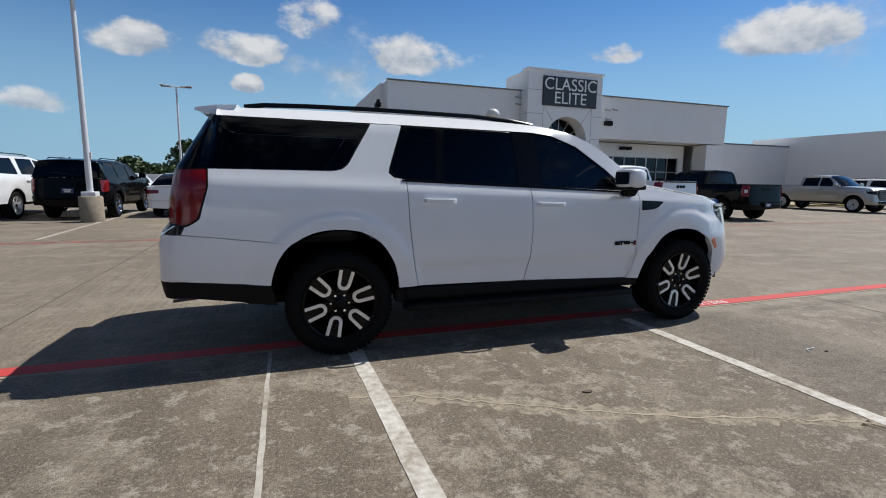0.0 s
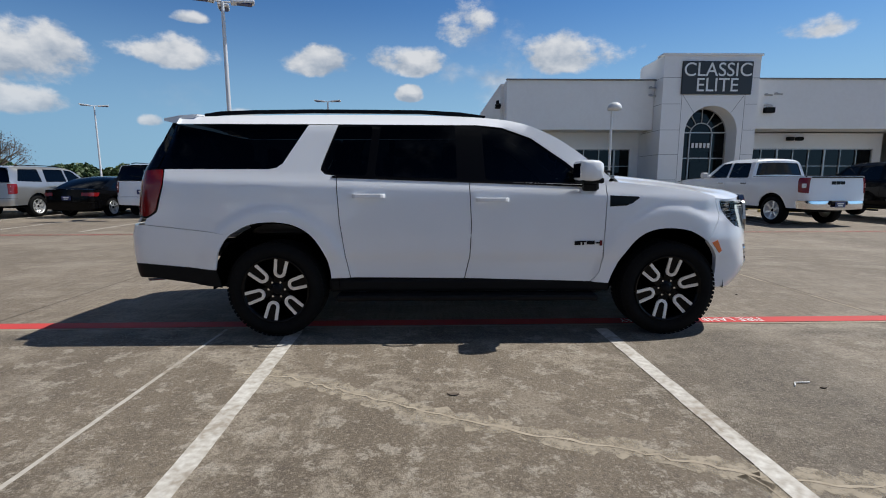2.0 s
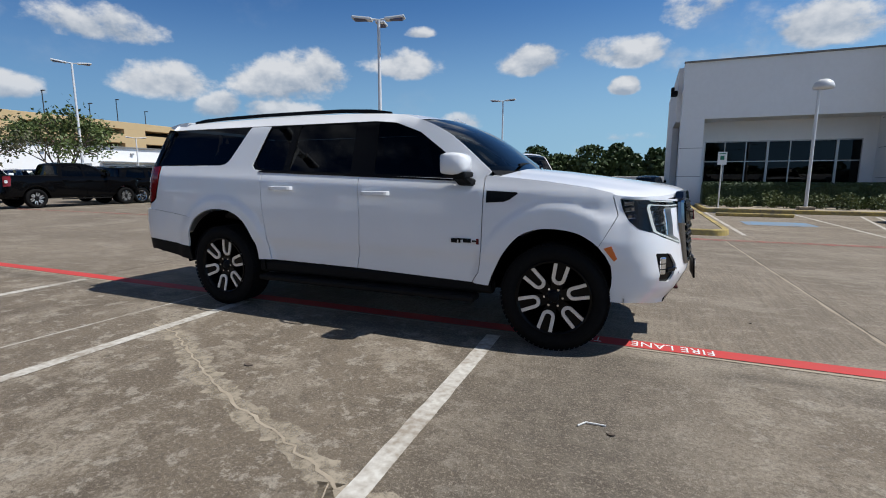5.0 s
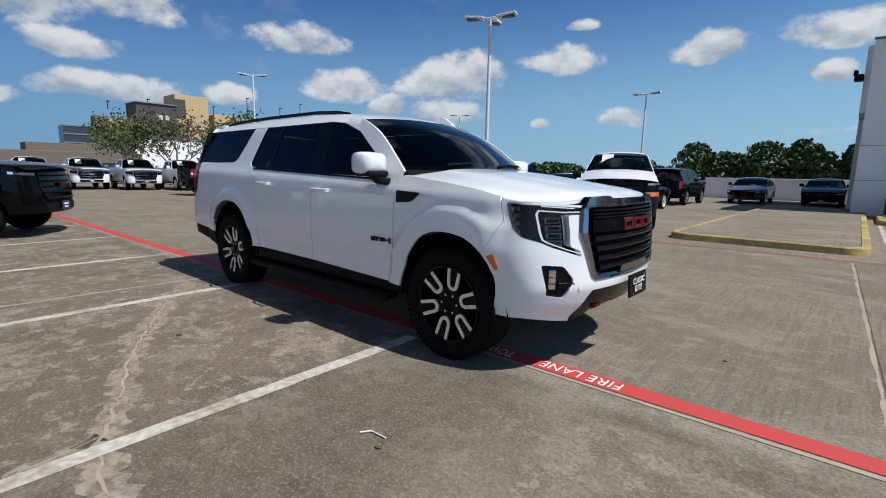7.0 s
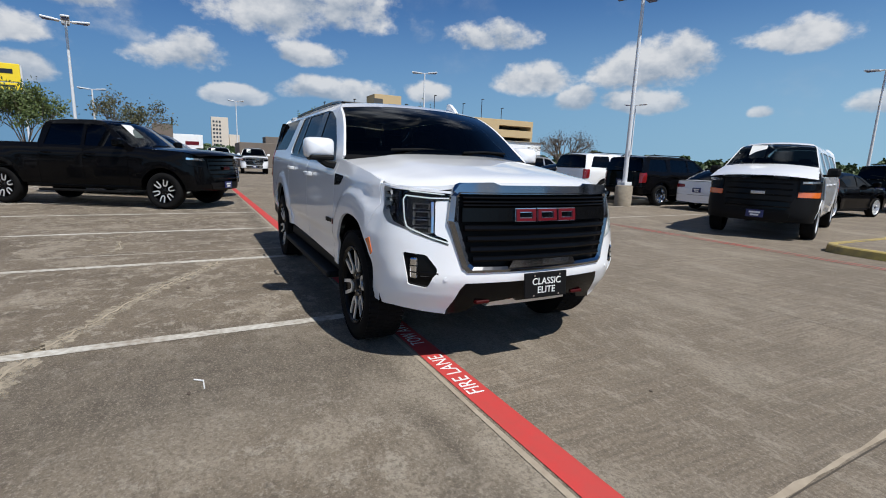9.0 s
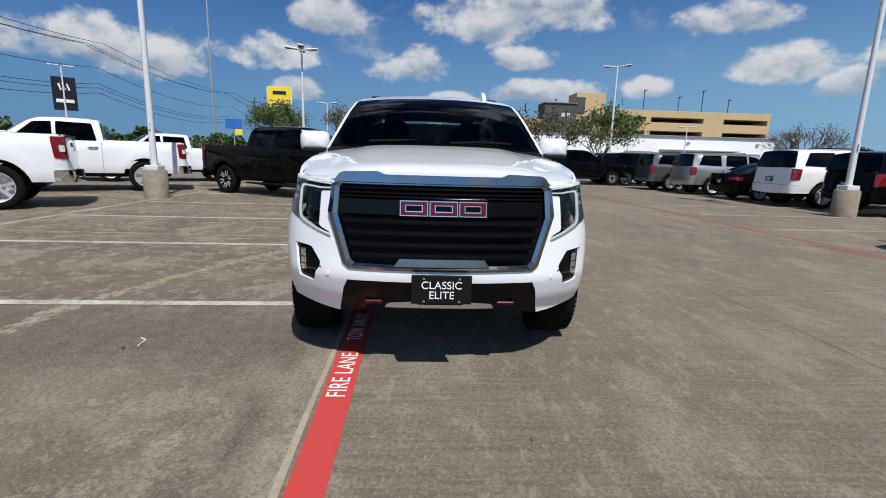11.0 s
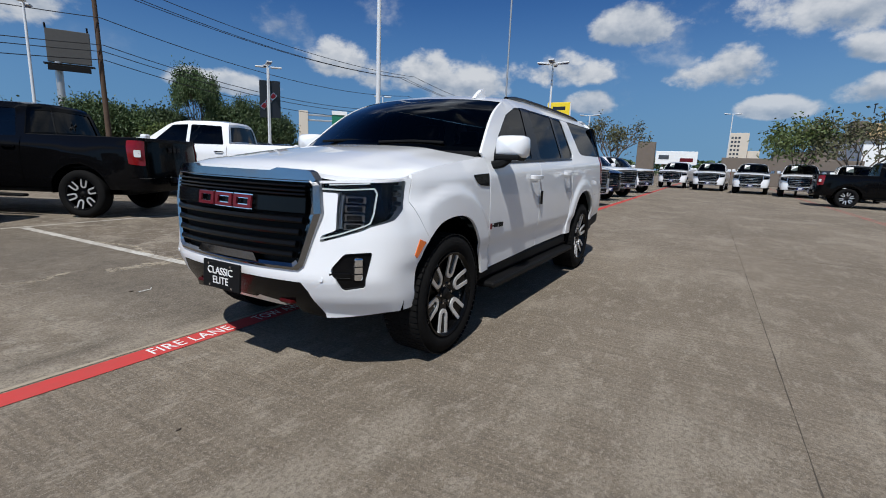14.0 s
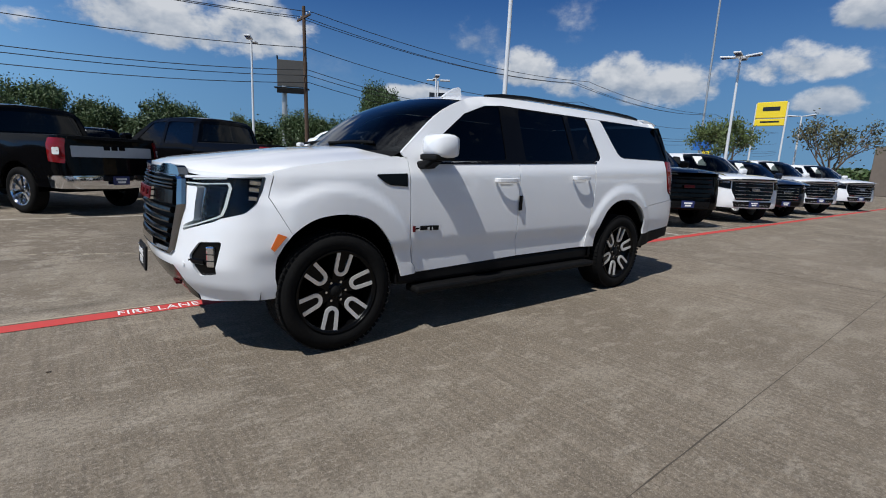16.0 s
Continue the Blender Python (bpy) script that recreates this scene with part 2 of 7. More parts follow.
REDOLD = material("fire_lane_worn", (0.40, 0.10, 0.085), 0.8, grain=1.0, scale=10, second=(0.24, 0.17, 0.13), bump=0.1)
LINEWHITE = material("line_white", (0.60, 0.58, 0.53), 0.8, grain=1.0, scale=22, second=(0.30, 0.26, 0.21), bump=0.1)
LINEOLD = material("line_worn", (0.50, 0.47, 0.42), 0.85, grain=1.0, scale=12, second=(0.27, 0.23, 0.18), bump=0.1)
BLUEPAINT = material("bay_blue", (0.10, 0.26, 0.45), 0.8, grain=1.0, scale=10, second=(0.24, 0.22, 0.19))
SAND = material("crack_sand", (0.40, 0.34, 0.26), 0.95, grain=0.8, scale=16, second=(0.28, 0.23, 0.17), bump=0.3)
TAR = material("joint_tar", (0.085, 0.07, 0.055), 0.9, grain=0.6, scale=16, bump=0.2)
GREENSIGN = material("road_sign_green", (0.01, 0.16, 0.09), 0.5, grain=0.15, scale=5)
BLUESIGN = material("road_sign_blue", (0.02, 0.13, 0.42), 0.5, grain=0.15, scale=5)
YELLOWSIGN = material("sign_yellow", (0.85, 0.62, 0.02), 0.4, grain=0.1, scale=4)
WOODPOLE = material("utility_pole_wood", (0.09, 0.055, 0.035), 0.9, grain=0.6, scale=9, bump=0.3)
WIRE = material("cable_black", (0.02, 0.02, 0.022), 0.6, grain=0.2, scale=9)
BARK = material("bark", (0.13, 0.10, 0.075), 0.9, grain=0.7, scale=14, bump=0.5)
LEAF = material("leaves", (0.06, 0.088, 0.02), 0.6, grain=0.9, scale=1.6, second=(0.09, 0.12, 0.03), vary=0.2)
LEAFDARK = material("leaves_dark", (0.03, 0.06, 0.018), 0.6, grain=0.9, scale=1.2, second=(0.055, 0.085, 0.025), vary=0.2)
LEAFDRY = material("leaves_dry", (0.11, 0.10, 0.05), 0.7, grain=0.9, scale=1.6, second=(0.07, 0.085, 0.03), vary=0.2)
HEDGE = material("hedge_leaves", (0.022, 0.042, 0.014), 0.7, grain=0.9, scale=9, second=(0.04, 0.07, 0.02))
TOWERPALE = material("tower_facade", (0.60, 0.53, 0.44), 0.8, grain=0.15, scale=0.6)
WINDARK = material("far_window", (0.04, 0.045, 0.055), 0.15, grain=0.3, scale=0.5)
SHOPGLASS = glass("shop_glass", (0.05, 0.055, 0.06), 0.45)
FRAMEGREY = material("window_frame", (0.45, 0.45, 0.45), 0.4, 0.6, grain=0.15, scale=12)
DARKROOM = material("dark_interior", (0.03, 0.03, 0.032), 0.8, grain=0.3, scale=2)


def concrete_lot():
    """Worn parking-lot concrete: blotches, pale patches, grit and fine cracks, in metres."""
    m = bpy.data.materials.new("lot_concrete")
    m.use_nodes = True
    nt = m.node_tree
    N, L = nt.nodes, nt.links
    p = N["Principled BSDF"]
    tc = N.new("ShaderNodeTexCoord").outputs["Object"]

    def noise_at(scale, detail=6, rough=0.55, stretch=None, shift=(0, 0, 0)):
        v = tc
        if stretch:
            mp = N.new("ShaderNodeMapping")
            mp.inputs["Scale"].default_value, mp.inputs["Location"].default_value = stretch, shift
            L.new(tc, mp.inputs[0])
            v = mp.outputs[0]
        n = N.new("ShaderNodeTexNoise")
        n.inputs["Scale"].default_value, n.inputs["Detail"].default_value, n.inputs["Roughness"].default_value = scale, detail, rough
        L.new(v, n.inputs["Vector"])
        return n.outputs["Fac"]

    def span(v, a, b, c=0.0, d=1.0):
        r = N.new("ShaderNodeMapRange")
        for i, x in enumerate((a, b, c, d)):
            r.inputs[i + 1].default_value = x
        L.new(v, r.inputs[0])
        return r.outputs[0]

    def blend(f, a, b):
        x = N.new("ShaderNodeMix")
        x.data_type = "RGBA"
        L.new(f, x.inputs["Factor"])
        for k, v in (("A", a), ("B", b)):
            if isinstance(v, tuple):
                x.inputs[k].default_value = (*v, 1)
            else:
                L.new(v, x.inputs[k])
        return x.outputs["Result"]

    # older bays: dark stains, scaled pale patches and coarse grit
    old = blend(span(noise_at(0.5, 6, 0.6), 0.35, 0.65), (0.121, 0.093, 0.063), (0.197, 0.158, 0.113))
    old = blend(span(noise_at(0.8, 8, 0.62, (1.4, 0.7, 1)), 0.48, 0.62, 0, 0.75), old, (0.078, 0.059, 0.040))
    patch = noise_at(1.7, 12, 0.72)
    gate = span(noise_at(0.6, 5, 0.55, (1, 1, 1), (7.3, 2.1, 0)), 0.36, 0.50)
    mul = N.new("ShaderNodeMath")
    mul.operation = "MULTIPLY"
    L.new(span(patch, 0.505, 0.56), mul.inputs[0])
    L.new(gate, mul.inputs[1])
    old = blend(span(mul.outputs[0], 0, 1, 0, 0.8), old, (0.325, 0.278, 0.215))
    old = blend(span(noise_at(6, 10, 0.75), 0.54, 0.575, 0, 0.8), old, (0.370, 0.330, 0.269))
    old = blend(span(noise_at(14, 6, 0.75), 0.53, 0.62, 0, 0.7), old, (0.078, 0.062, 0.045))
    # older grittier bay past the middle line, colour darkened as seen towards the sun
    sep = N.new("ShaderNodeSeparateXYZ")
    L.new(tc, sep.inputs[0])
    bay_dark = N.new("ShaderNodeMath")
    bay_dark.operation = "MULTIPLY"
    L.new(span(sep.outputs[0], 0.9, 1.7), bay_dark.inputs[0])
    L.new(span(sep.outputs[0], 2.2, 3.0, 1.0, 0.1), bay_dark.inputs[1])
    bay_dark_mix = N.new("ShaderNodeMath")
    bay_dark_mix.operation = "MULTIPLY"
    L.new(bay_dark.outputs[0], bay_dark_mix.inputs[0])
    L.new(span(noise_at(0.9, 6, 0.6, (1, 1, 1), (3.1, 5.2, 0)), 0.35, 0.55, 0.65, 0.95), bay_dark_mix.inputs[1])
    old = blend(bay_dark_mix.outputs[0], old, blend(span(noise_at(9, 8, 0.7), 0.40, 0.62), (0.075, 0.061, 0.045), (0.155, 0.131, 0.100)))
    # lane: cross-brushed slab with soft worn blotches
    lane = blend(span(noise_at(0.3, 5), 0.38, 0.62), (0.155, 0.123, 0.087), (0.253, 0.207, 0.154))
    lane = blend(span(noise_at(1.0, 6, 0.62, (28, 1.3, 1)), 0.44, 0.58, 0, 0.75), lane, (0.123, 0.099, 0.072))
    lane = blend(span(noise_at(1.0, 9, 0.66, (0.7, 1.3, 1)), 0.50, 0.62, 0, 0.6), lane, (0.322, 0.278, 0.219))
    lane = blend(span(noise_at(5, 8, 0.72, (0.8, 1.6, 1)), 0.535, 0.60, 0, 0.5), lane, (0.345, 0.301, 0.240))
    lane = blend(span(noise_at(0.7, 6, 0.6), 0.56, 0.72, 0, 0.4), lane, (0.117, 0.092, 0.065))
    edge = span(sep.outputs[1], -0.69, -0.66)
    base = blend(edge, old, lane)
    # sand washed along the joint beside the red line
    wash = N.new("ShaderNodeMath")
    wash.operation = "ADD"
    L.new(span(sep.outputs[1], -1.6, -0.75, -0.35, 0.28), wash.inputs[0])
    L.new(span(noise_at(1.8, 8, 0.65, (0.6, 1, 1)), 0.3, 0.7, -0.3, 0.45), wash.inputs[1])
    only = N.new("ShaderNodeMath")
    only.operation = "MULTIPLY"
    L.new(span(wash.outputs[0], 0.1, 0.5, 0, 0.75), only.inputs[0])
    L.new(span(edge, 0, 1, 1, 0), only.inputs[1])
    base = blend(only.outputs[0], base, (0.336, 0.289, 0.224))
    sandy = N.new("ShaderNodeMath")
    sandy.operation = "MULTIPLY"
    L.new(span(sep.outputs[0], 2.2, 3.1), sandy.inputs[0])
    L.new(span(sep.outputs[1], -3.6, -2.2), sandy.inputs[1])
    dust = N.new("ShaderNodeMath")
    dust.operation = "MULTIPLY"
    L.new(sandy.outputs[0], dust.inputs[0])
    L.new(span(noise_at(1.3, 9, 0.66, (0.8, 1.2, 1), (2.2, 6.4, 0)), 0.42, 0.62, 0, 0.7), dust.inputs[1])
    only_old = N.new("ShaderNodeMath")
    only_old.operation = "MULTIPLY"
    L.new(dust.outputs[0], only_old.inputs[0])
    L.new(span(edge, 0, 1, 1, 0), only_old.inputs[1])
    base = blend(only_old.outputs[0], base, (0.33, 0.285, 0.222))
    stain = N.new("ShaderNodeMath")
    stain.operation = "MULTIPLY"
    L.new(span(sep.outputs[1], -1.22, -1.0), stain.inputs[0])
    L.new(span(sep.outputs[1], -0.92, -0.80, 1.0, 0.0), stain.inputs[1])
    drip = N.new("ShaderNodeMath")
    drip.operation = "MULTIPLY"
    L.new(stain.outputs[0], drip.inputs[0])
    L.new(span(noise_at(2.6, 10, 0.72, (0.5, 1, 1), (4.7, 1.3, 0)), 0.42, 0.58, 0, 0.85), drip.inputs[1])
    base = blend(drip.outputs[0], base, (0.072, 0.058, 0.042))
    base = blend(span(noise_at(38, 5, 0.8), 0.47, 0.58, 0, 0.62), base, (0.095, 0.075, 0.054))
    base = blend(span(noise_at(52, 5, 0.8), 0.53, 0.60, 0, 0.62), base, (0.347, 0.297, 0.235))
    base = blend(span(noise_at(150, 3, 0.85), 0.52, 0.64, 0, 0.45), base, (0.314, 0.269, 0.213))
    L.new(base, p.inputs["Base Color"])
    p.inputs["Roughness"].default_value = 0.82
    b = N.new("ShaderNodeBump")
    b.inputs["Strength"].default_value, b.inputs["Distance"].default_value = 0.8, 0.010
    L.new(noise_at(60, 8, 0.75), b.inputs["Height"])
    L.new(b.outputs[0], p.inputs["Normal"])
    return m


def sand_wash():
    """Thin sand lying unevenly on the concrete."""
    m = material("sand_wash", (0.40, 0.345, 0.265), 0.95, grain=0.8, scale=14, second=(0.30, 0.255, 0.19))
    nt = m.node_tree
    tc, n, r, t, x = (nt.nodes.new("ShaderNode" + k) for k in ("TexCoord", "TexNoise", "MapRange", "BsdfTransparent", "MixShader"))
    n.inputs["Scale"].default_value, n.inputs["Detail"].default_value, n.inputs["Roughness"].default_value = 9.0, 9, 0.72
    r.inputs[1].default_value, r.inputs[2].default_value, r.inputs[4].default_value = 0.36, 0.56, 0.85
    nt.links.new(tc.outputs["Object"], n.inputs["Vector"])
    nt.links.new(n.outputs["Fac"], r.inputs[0])
    nt.links.new(r.outputs[0], x.inputs[0])
    nt.links.new(t.outputs[0], x.inputs[1])
    nt.links.new(nt.nodes["Principled BSDF"].outputs[0], x.inputs[2])
    nt.links.new(x.outputs[0], nt.nodes["Material Output"].inputs[0])
    return m


WASH = sand_wash()
CONCRETE = concrete_lot()

# ---- mesh helpers ----
class Geo:
    """Collects vertices and faces of one mesh."""

    def __init__(self):
        self.v, self.f, self.smooth = [], [], []

    def add(self, verts, faces, smooth=False):
        n = len(self.v)
        self.v += [tuple(p) for p in verts]
        self.f += [tuple(i + n for i in f) for f in faces]
        self.smooth += [smooth] * len(faces)
        return self

    def box(self, c, s, b=0.0, m=None):
        """A box at c with size s and edges chamfered by b."""
        h = [x / 2 for x in s]
        if b <= 0:
            vs = [Vector((sx * h[0], sy * h[1], sz * h[2])) for sx in (-1, 1) for sy in (-1, 1) for sz in (-1, 1)]
            fs = [(0, 1, 3, 2), (4, 6, 7, 5), (0, 4, 5, 1), (2, 3, 7, 6), (0, 2, 6, 4), (1, 5, 7, 3)]
        else:
            b = min(b, *(x * 0.99 for x in h))
            bm = bmesh.new()
            bmesh.ops.create_cube(bm, size=1)
            for v in bm.verts:
                v.co = Vector((v.co.x * s[0], v.co.y * s[1], v.co.z * s[2]))
            bmesh.ops.bevel(bm, geom=list(bm.edges), offset=b, segments=2, affect="EDGES", profile=0.5)
            bm.verts.ensure_lookup_table()
            vs = [v.co.copy() for v in bm.verts]
            fs = [tuple(v.index for v in f.verts) for f in bm.faces]
            bm.free()
        if m is not None:
            vs = [m.to_3x3() @ v for v in vs]
        return self.add([v + Vector(c) for v in vs], fs)

    def tube(self, a, b, r0, r1=None, n=12, caps=True):
        a, b = Vector(a), Vector(b)
        r1 = r0 if r1 is None else r1
        q = (b - a).to_track_quat("Z", "Y").to_matrix()
        ring = [q @ Vector((math.cos(i * math.tau / n), math.sin(i * math.tau / n), 0)) for i in range(n)]
        vs = [a + p * r0 for p in ring] + [b + p * r1 for p in ring]
        self.add(vs, [(i, (i + 1) % n, n + (i + 1) % n, n + i) for i in range(n)], True)
        if caps:
            self.add(vs, [tuple(reversed(range(n))), tuple(range(n, 2 * n))])
        return self

    def lathe(self, profile, c, axis="y", n=36, smooth=True):
        """profile: (radius, along) pairs turned about the axis through c."""
        vs, fs = [], []
        for i in range(n):
            a = i * math.tau / n
            for r, h in profile:
                p = (r * math.cos(a), h, r * math.sin(a)) if axis == "y" else (r * math.cos(a), r * math.sin(a), h)
                vs.append(Vector(p) + Vector(c))
        k = len(profile)
        for i in range(n):
            for j in range(k - 1):
                fs.append((i * k + j, i * k + j + 1, ((i + 1) % n) * k + j + 1, ((i + 1) % n) * k + j))
        return self.add(vs, fs, smooth)

    def prism(self, pts, depth, place):
        """A flat outline (2D points) given depth; place maps (a, b, d) to the world."""
        n = len(pts)
        vs = [place(a, b, 0) for a, b in pts] + [place(a, b, depth) for a, b in pts]
        return self.add(vs, [tuple(range(n)), tuple(reversed(range(n, 2 * n)))] + [(i, n + i, n + (i + 1) % n, (i + 1) % n) for i in range(n)])

    def grid(self, rows, smooth=True, wrap=False):
        k = len(rows[0])
        vs = [p for r in rows for p in r]
        fs = [(i * k + j, i * k + (j + 1) % k, (i + 1) * k + (j + 1) % k, (i + 1) * k + j)
              for i in range(len(rows) - 1) for j in range(k if wrap else k - 1)]
        return self.add(vs, fs, smooth)

    def sweep(self, path, w, h, nrm=None, closed=False):
        """A bar of width w and height h along a path of points; nrm(i) gives the bar's outward way."""
        rows, n = [], len(path)
        for i, p in enumerate(path):
            a = path[(i - 1) % n] if closed else path[max(i - 1, 0)]
            b = path[(i + 1) % n] if closed else path[min(i + 1, n - 1)]
            t = (Vector(b) - Vector(a)).normalized()
            o = (nrm(i) if nrm else Vector((0, 0, 1)))
            o = (o - t * o.dot(t)).normalized()
            s = t.cross(o)
            p = Vector(p)
            c = min(w, h) * 0.25
            rows.append([p + s * x + o * y for x, y in ((-w / 2 + c, -h / 2), (w / 2 - c, -h / 2), (w / 2, -h / 2 + c), (w / 2, h / 2 - c),
                                                       (w / 2 - c, h / 2), (-w / 2 + c, h / 2), (-w / 2, h / 2 - c), (-w / 2, -h / 2 + c))])
        if closed:
            rows.append(rows[0])
        self.grid(rows, False, True)
        if not closed:
            self.add(rows[0] + rows[-1], [tuple(range(8)), tuple(reversed(range(8, 16)))])
        return self

    def mirror(self):
        g = Geo()
        g.v = [(x, -y, z) for x, y, z in self.v]
        g.f, g.smooth = [tuple(reversed(f)) for f in self.f], list(self.smooth)
        return g

    def make(self, name, mat, parent=None, label="", category="", group="", kind=""):
        me = bpy.data.meshes.new(name)
        me.from_pydata(self.v, [], self.f)
        me.polygons.foreach_set("use_smooth", self.smooth)
        me.materials.append(mat)
        me.update()
        ob = new(name, me)
        if parent is not None:
            ob.parent = parent
        return tagged(ob, label, category, group, kind)


def base(name, x, y, z=0.0, turn_deg=0.0, **tags):
    ob = new(name)
    ob.matrix_basis = pose(x, y, z, 0, 0, turn_deg)
    ob.empty_display_size = 0.2
    return tagged(ob, **tags)


def part(name, geo, mat, parent, label=""):
    return geo.make(name, mat, parent, label)


from mathutils import geometry


def dense(outline, step, closed=True):
    out, n = [], len(outline)
    for i in range(n if closed else n - 1):
        a, b = outline[i], outline[(i + 1) % n]
        k = max(1, int(math.ceil(math.hypot(b[0] - a[0], b[1] - a[1]) / step)))
        out += [(a[0] + (b[0] - a[0]) * j / k, a[1] + (b[1] - a[1]) * j / k) for j in range(k)]
    if not closed:
        out.append(tuple(outline[-1]))
    return out


def soften(pts, closed=False, k=4):
    """Catmull-Rom through the points."""
    n, out = len(pts), []
    for i in range(n if closed else n - 1):
        p = [pts[(i + d) % n] if closed else pts[min(max(i + d, 0), n - 1)] for d in (-1, 0, 1, 2)]
        for j in range(k):
            t = j / k
            out.append(tuple(0.5 * (2 * b + (c - a) * t + (2 * a - 5 * b + 4 * c - d) * t * t + (3 * b - a - 3 * c + d) * t ** 3) for a, b, c, d in zip(*p)))
    if not closed:
        out.append(tuple(pts[-1]))
    return out


def rounded(pts, r, k=4):
    """Round the corners of a closed outline."""
    out, n = [], len(pts)
    for i in range(n):
        a, b, c = (Vector(pts[(i + d) % n]) for d in (-1, 0, 1))
        ra = min(r, (a - b).length * 0.45, (c - b).length * 0.45)
        p, q = b + (a - b).normalized() * ra, b + (c - b).normalized() * ra
        for j in range(k + 1):
            t = j / k
            out.append(tuple(p * (1 - t) ** 2 + b * 2 * t * (1 - t) + q * t * t))
    return out


def inside(x, y, poly):
    hit, j = False, len(poly) - 1
    for i in range(len(poly)):
        (xi, yi), (xj, yj) = poly[i], poly[j]
        if (yi > y) != (yj > y) and x < (xj - xi) * (y - yi) / (yj - yi) + xi:
            hit = not hit
        j = i
    return hit


def sheet(outline, holes, step, place, thick=0.02, flip=False):
    """A curved panel: the outline, filled finely, mapped by place(a, b, off), with its rim turned in."""
    loops = []
    for o in [outline, *holes]:
        area = sum(a[0] * b[1] - b[0] * a[1] for a, b in zip(o, list(o[1:]) + [o[0]]))
        loops.append(dense(o if area > 0 else list(reversed(o)), step))
    pts, faces = [], []
    for lp in loops:
        faces.append(list(range(len(pts), len(pts) + len(lp))))
        pts += [Vector(p) for p in lp]
    xs, ys = [p[0] for p in loops[0]], [p[1] for p in loops[0]]
    edge = np.array([tuple(p) for p in pts])
    nx, ny = int((max(xs) - min(xs)) / step), int((max(ys) - min(ys)) / step)
    for i in range(1, nx + 1):
        for j in range(1, ny + 1):
            x, y = min(xs) + (i + (0.5 if j % 2 else 0)) * step, min(ys) + j * step
            if inside(x, y, loops[0]) and not any(inside(x, y, h) for h in loops[1:]):
                if ((edge - (x, y)) ** 2).sum(1).min() > (0.55 * step) ** 2:
                    pts.append(Vector((x, y)))
    vs, _, fs, _, _, orig = geometry.delaunay_2d_cdt(pts, [], faces, 0, 1e-6)
    keep = [tuple(f) for f, o in zip(fs, orig) if list(o) == [0]]
    g = Geo()
    if flip:
        keep = [tuple(reversed(f)) for f in keep]
    g.add([place(v[0], v[1], 0) for v in vs], keep, True)
    if thick:
        seen = {}
        for f in keep:
            for a, b in zip(f, f[1:] + f[:1]):
                seen[(a, b)] = 1
        rim = [(a, b) for a, b in seen if (b, a) not in seen]
        for a, b in rim:
            p, q = vs[a], vs[b]
            g.add([place(p[0], p[1], 0), place(q[0], q[1], 0), place(q[0], q[1], -thick), place(p[0], p[1], -thick)], [(0, 3, 2, 1)])
    return g


def text_mesh(words, size, depth=0.004, spacing=1.0):
    """Lettering as plain geometry in the plane z = 0, centred."""
    cu = bpy.data.curves.new("lettering", "FONT")
    cu.body, cu.size, cu.extrude, cu.align_x, cu.align_y, cu.space_character = words, size, depth, "CENTER", "CENTER", spacing
    ob = bpy.data.objects.new("lettering", cu)
    scene.collection.objects.link(ob)
    me = bpy.data.meshes.new_from_object(ob.evaluated_get(bpy.context.evaluated_depsgraph_get()))
    g = Geo()
    g.add([v.co.copy() for v in me.vertices], [tuple(p.vertices) for p in me.polygons])
    bpy.data.objects.remove(ob)
    bpy.data.curves.remove(cu)
    bpy.data.meshes.remove(me)
    return g


def placed(g, m):
    o = Geo()
    o.v, o.f, o.smooth = [tuple(m @ Vector(p)) for p in g.v], g.f, g.smooth
    return o

# ---- vehicle skins ----
def lerp_table(table, x):
    if x <= table[0][0]:
        return table[0][1]
    for (a, p), (b, q) in zip(table, table[1:]):
        if x <= b:
            return p + (q - p) * (x - a) / (b - a)
    return table[-1][1]


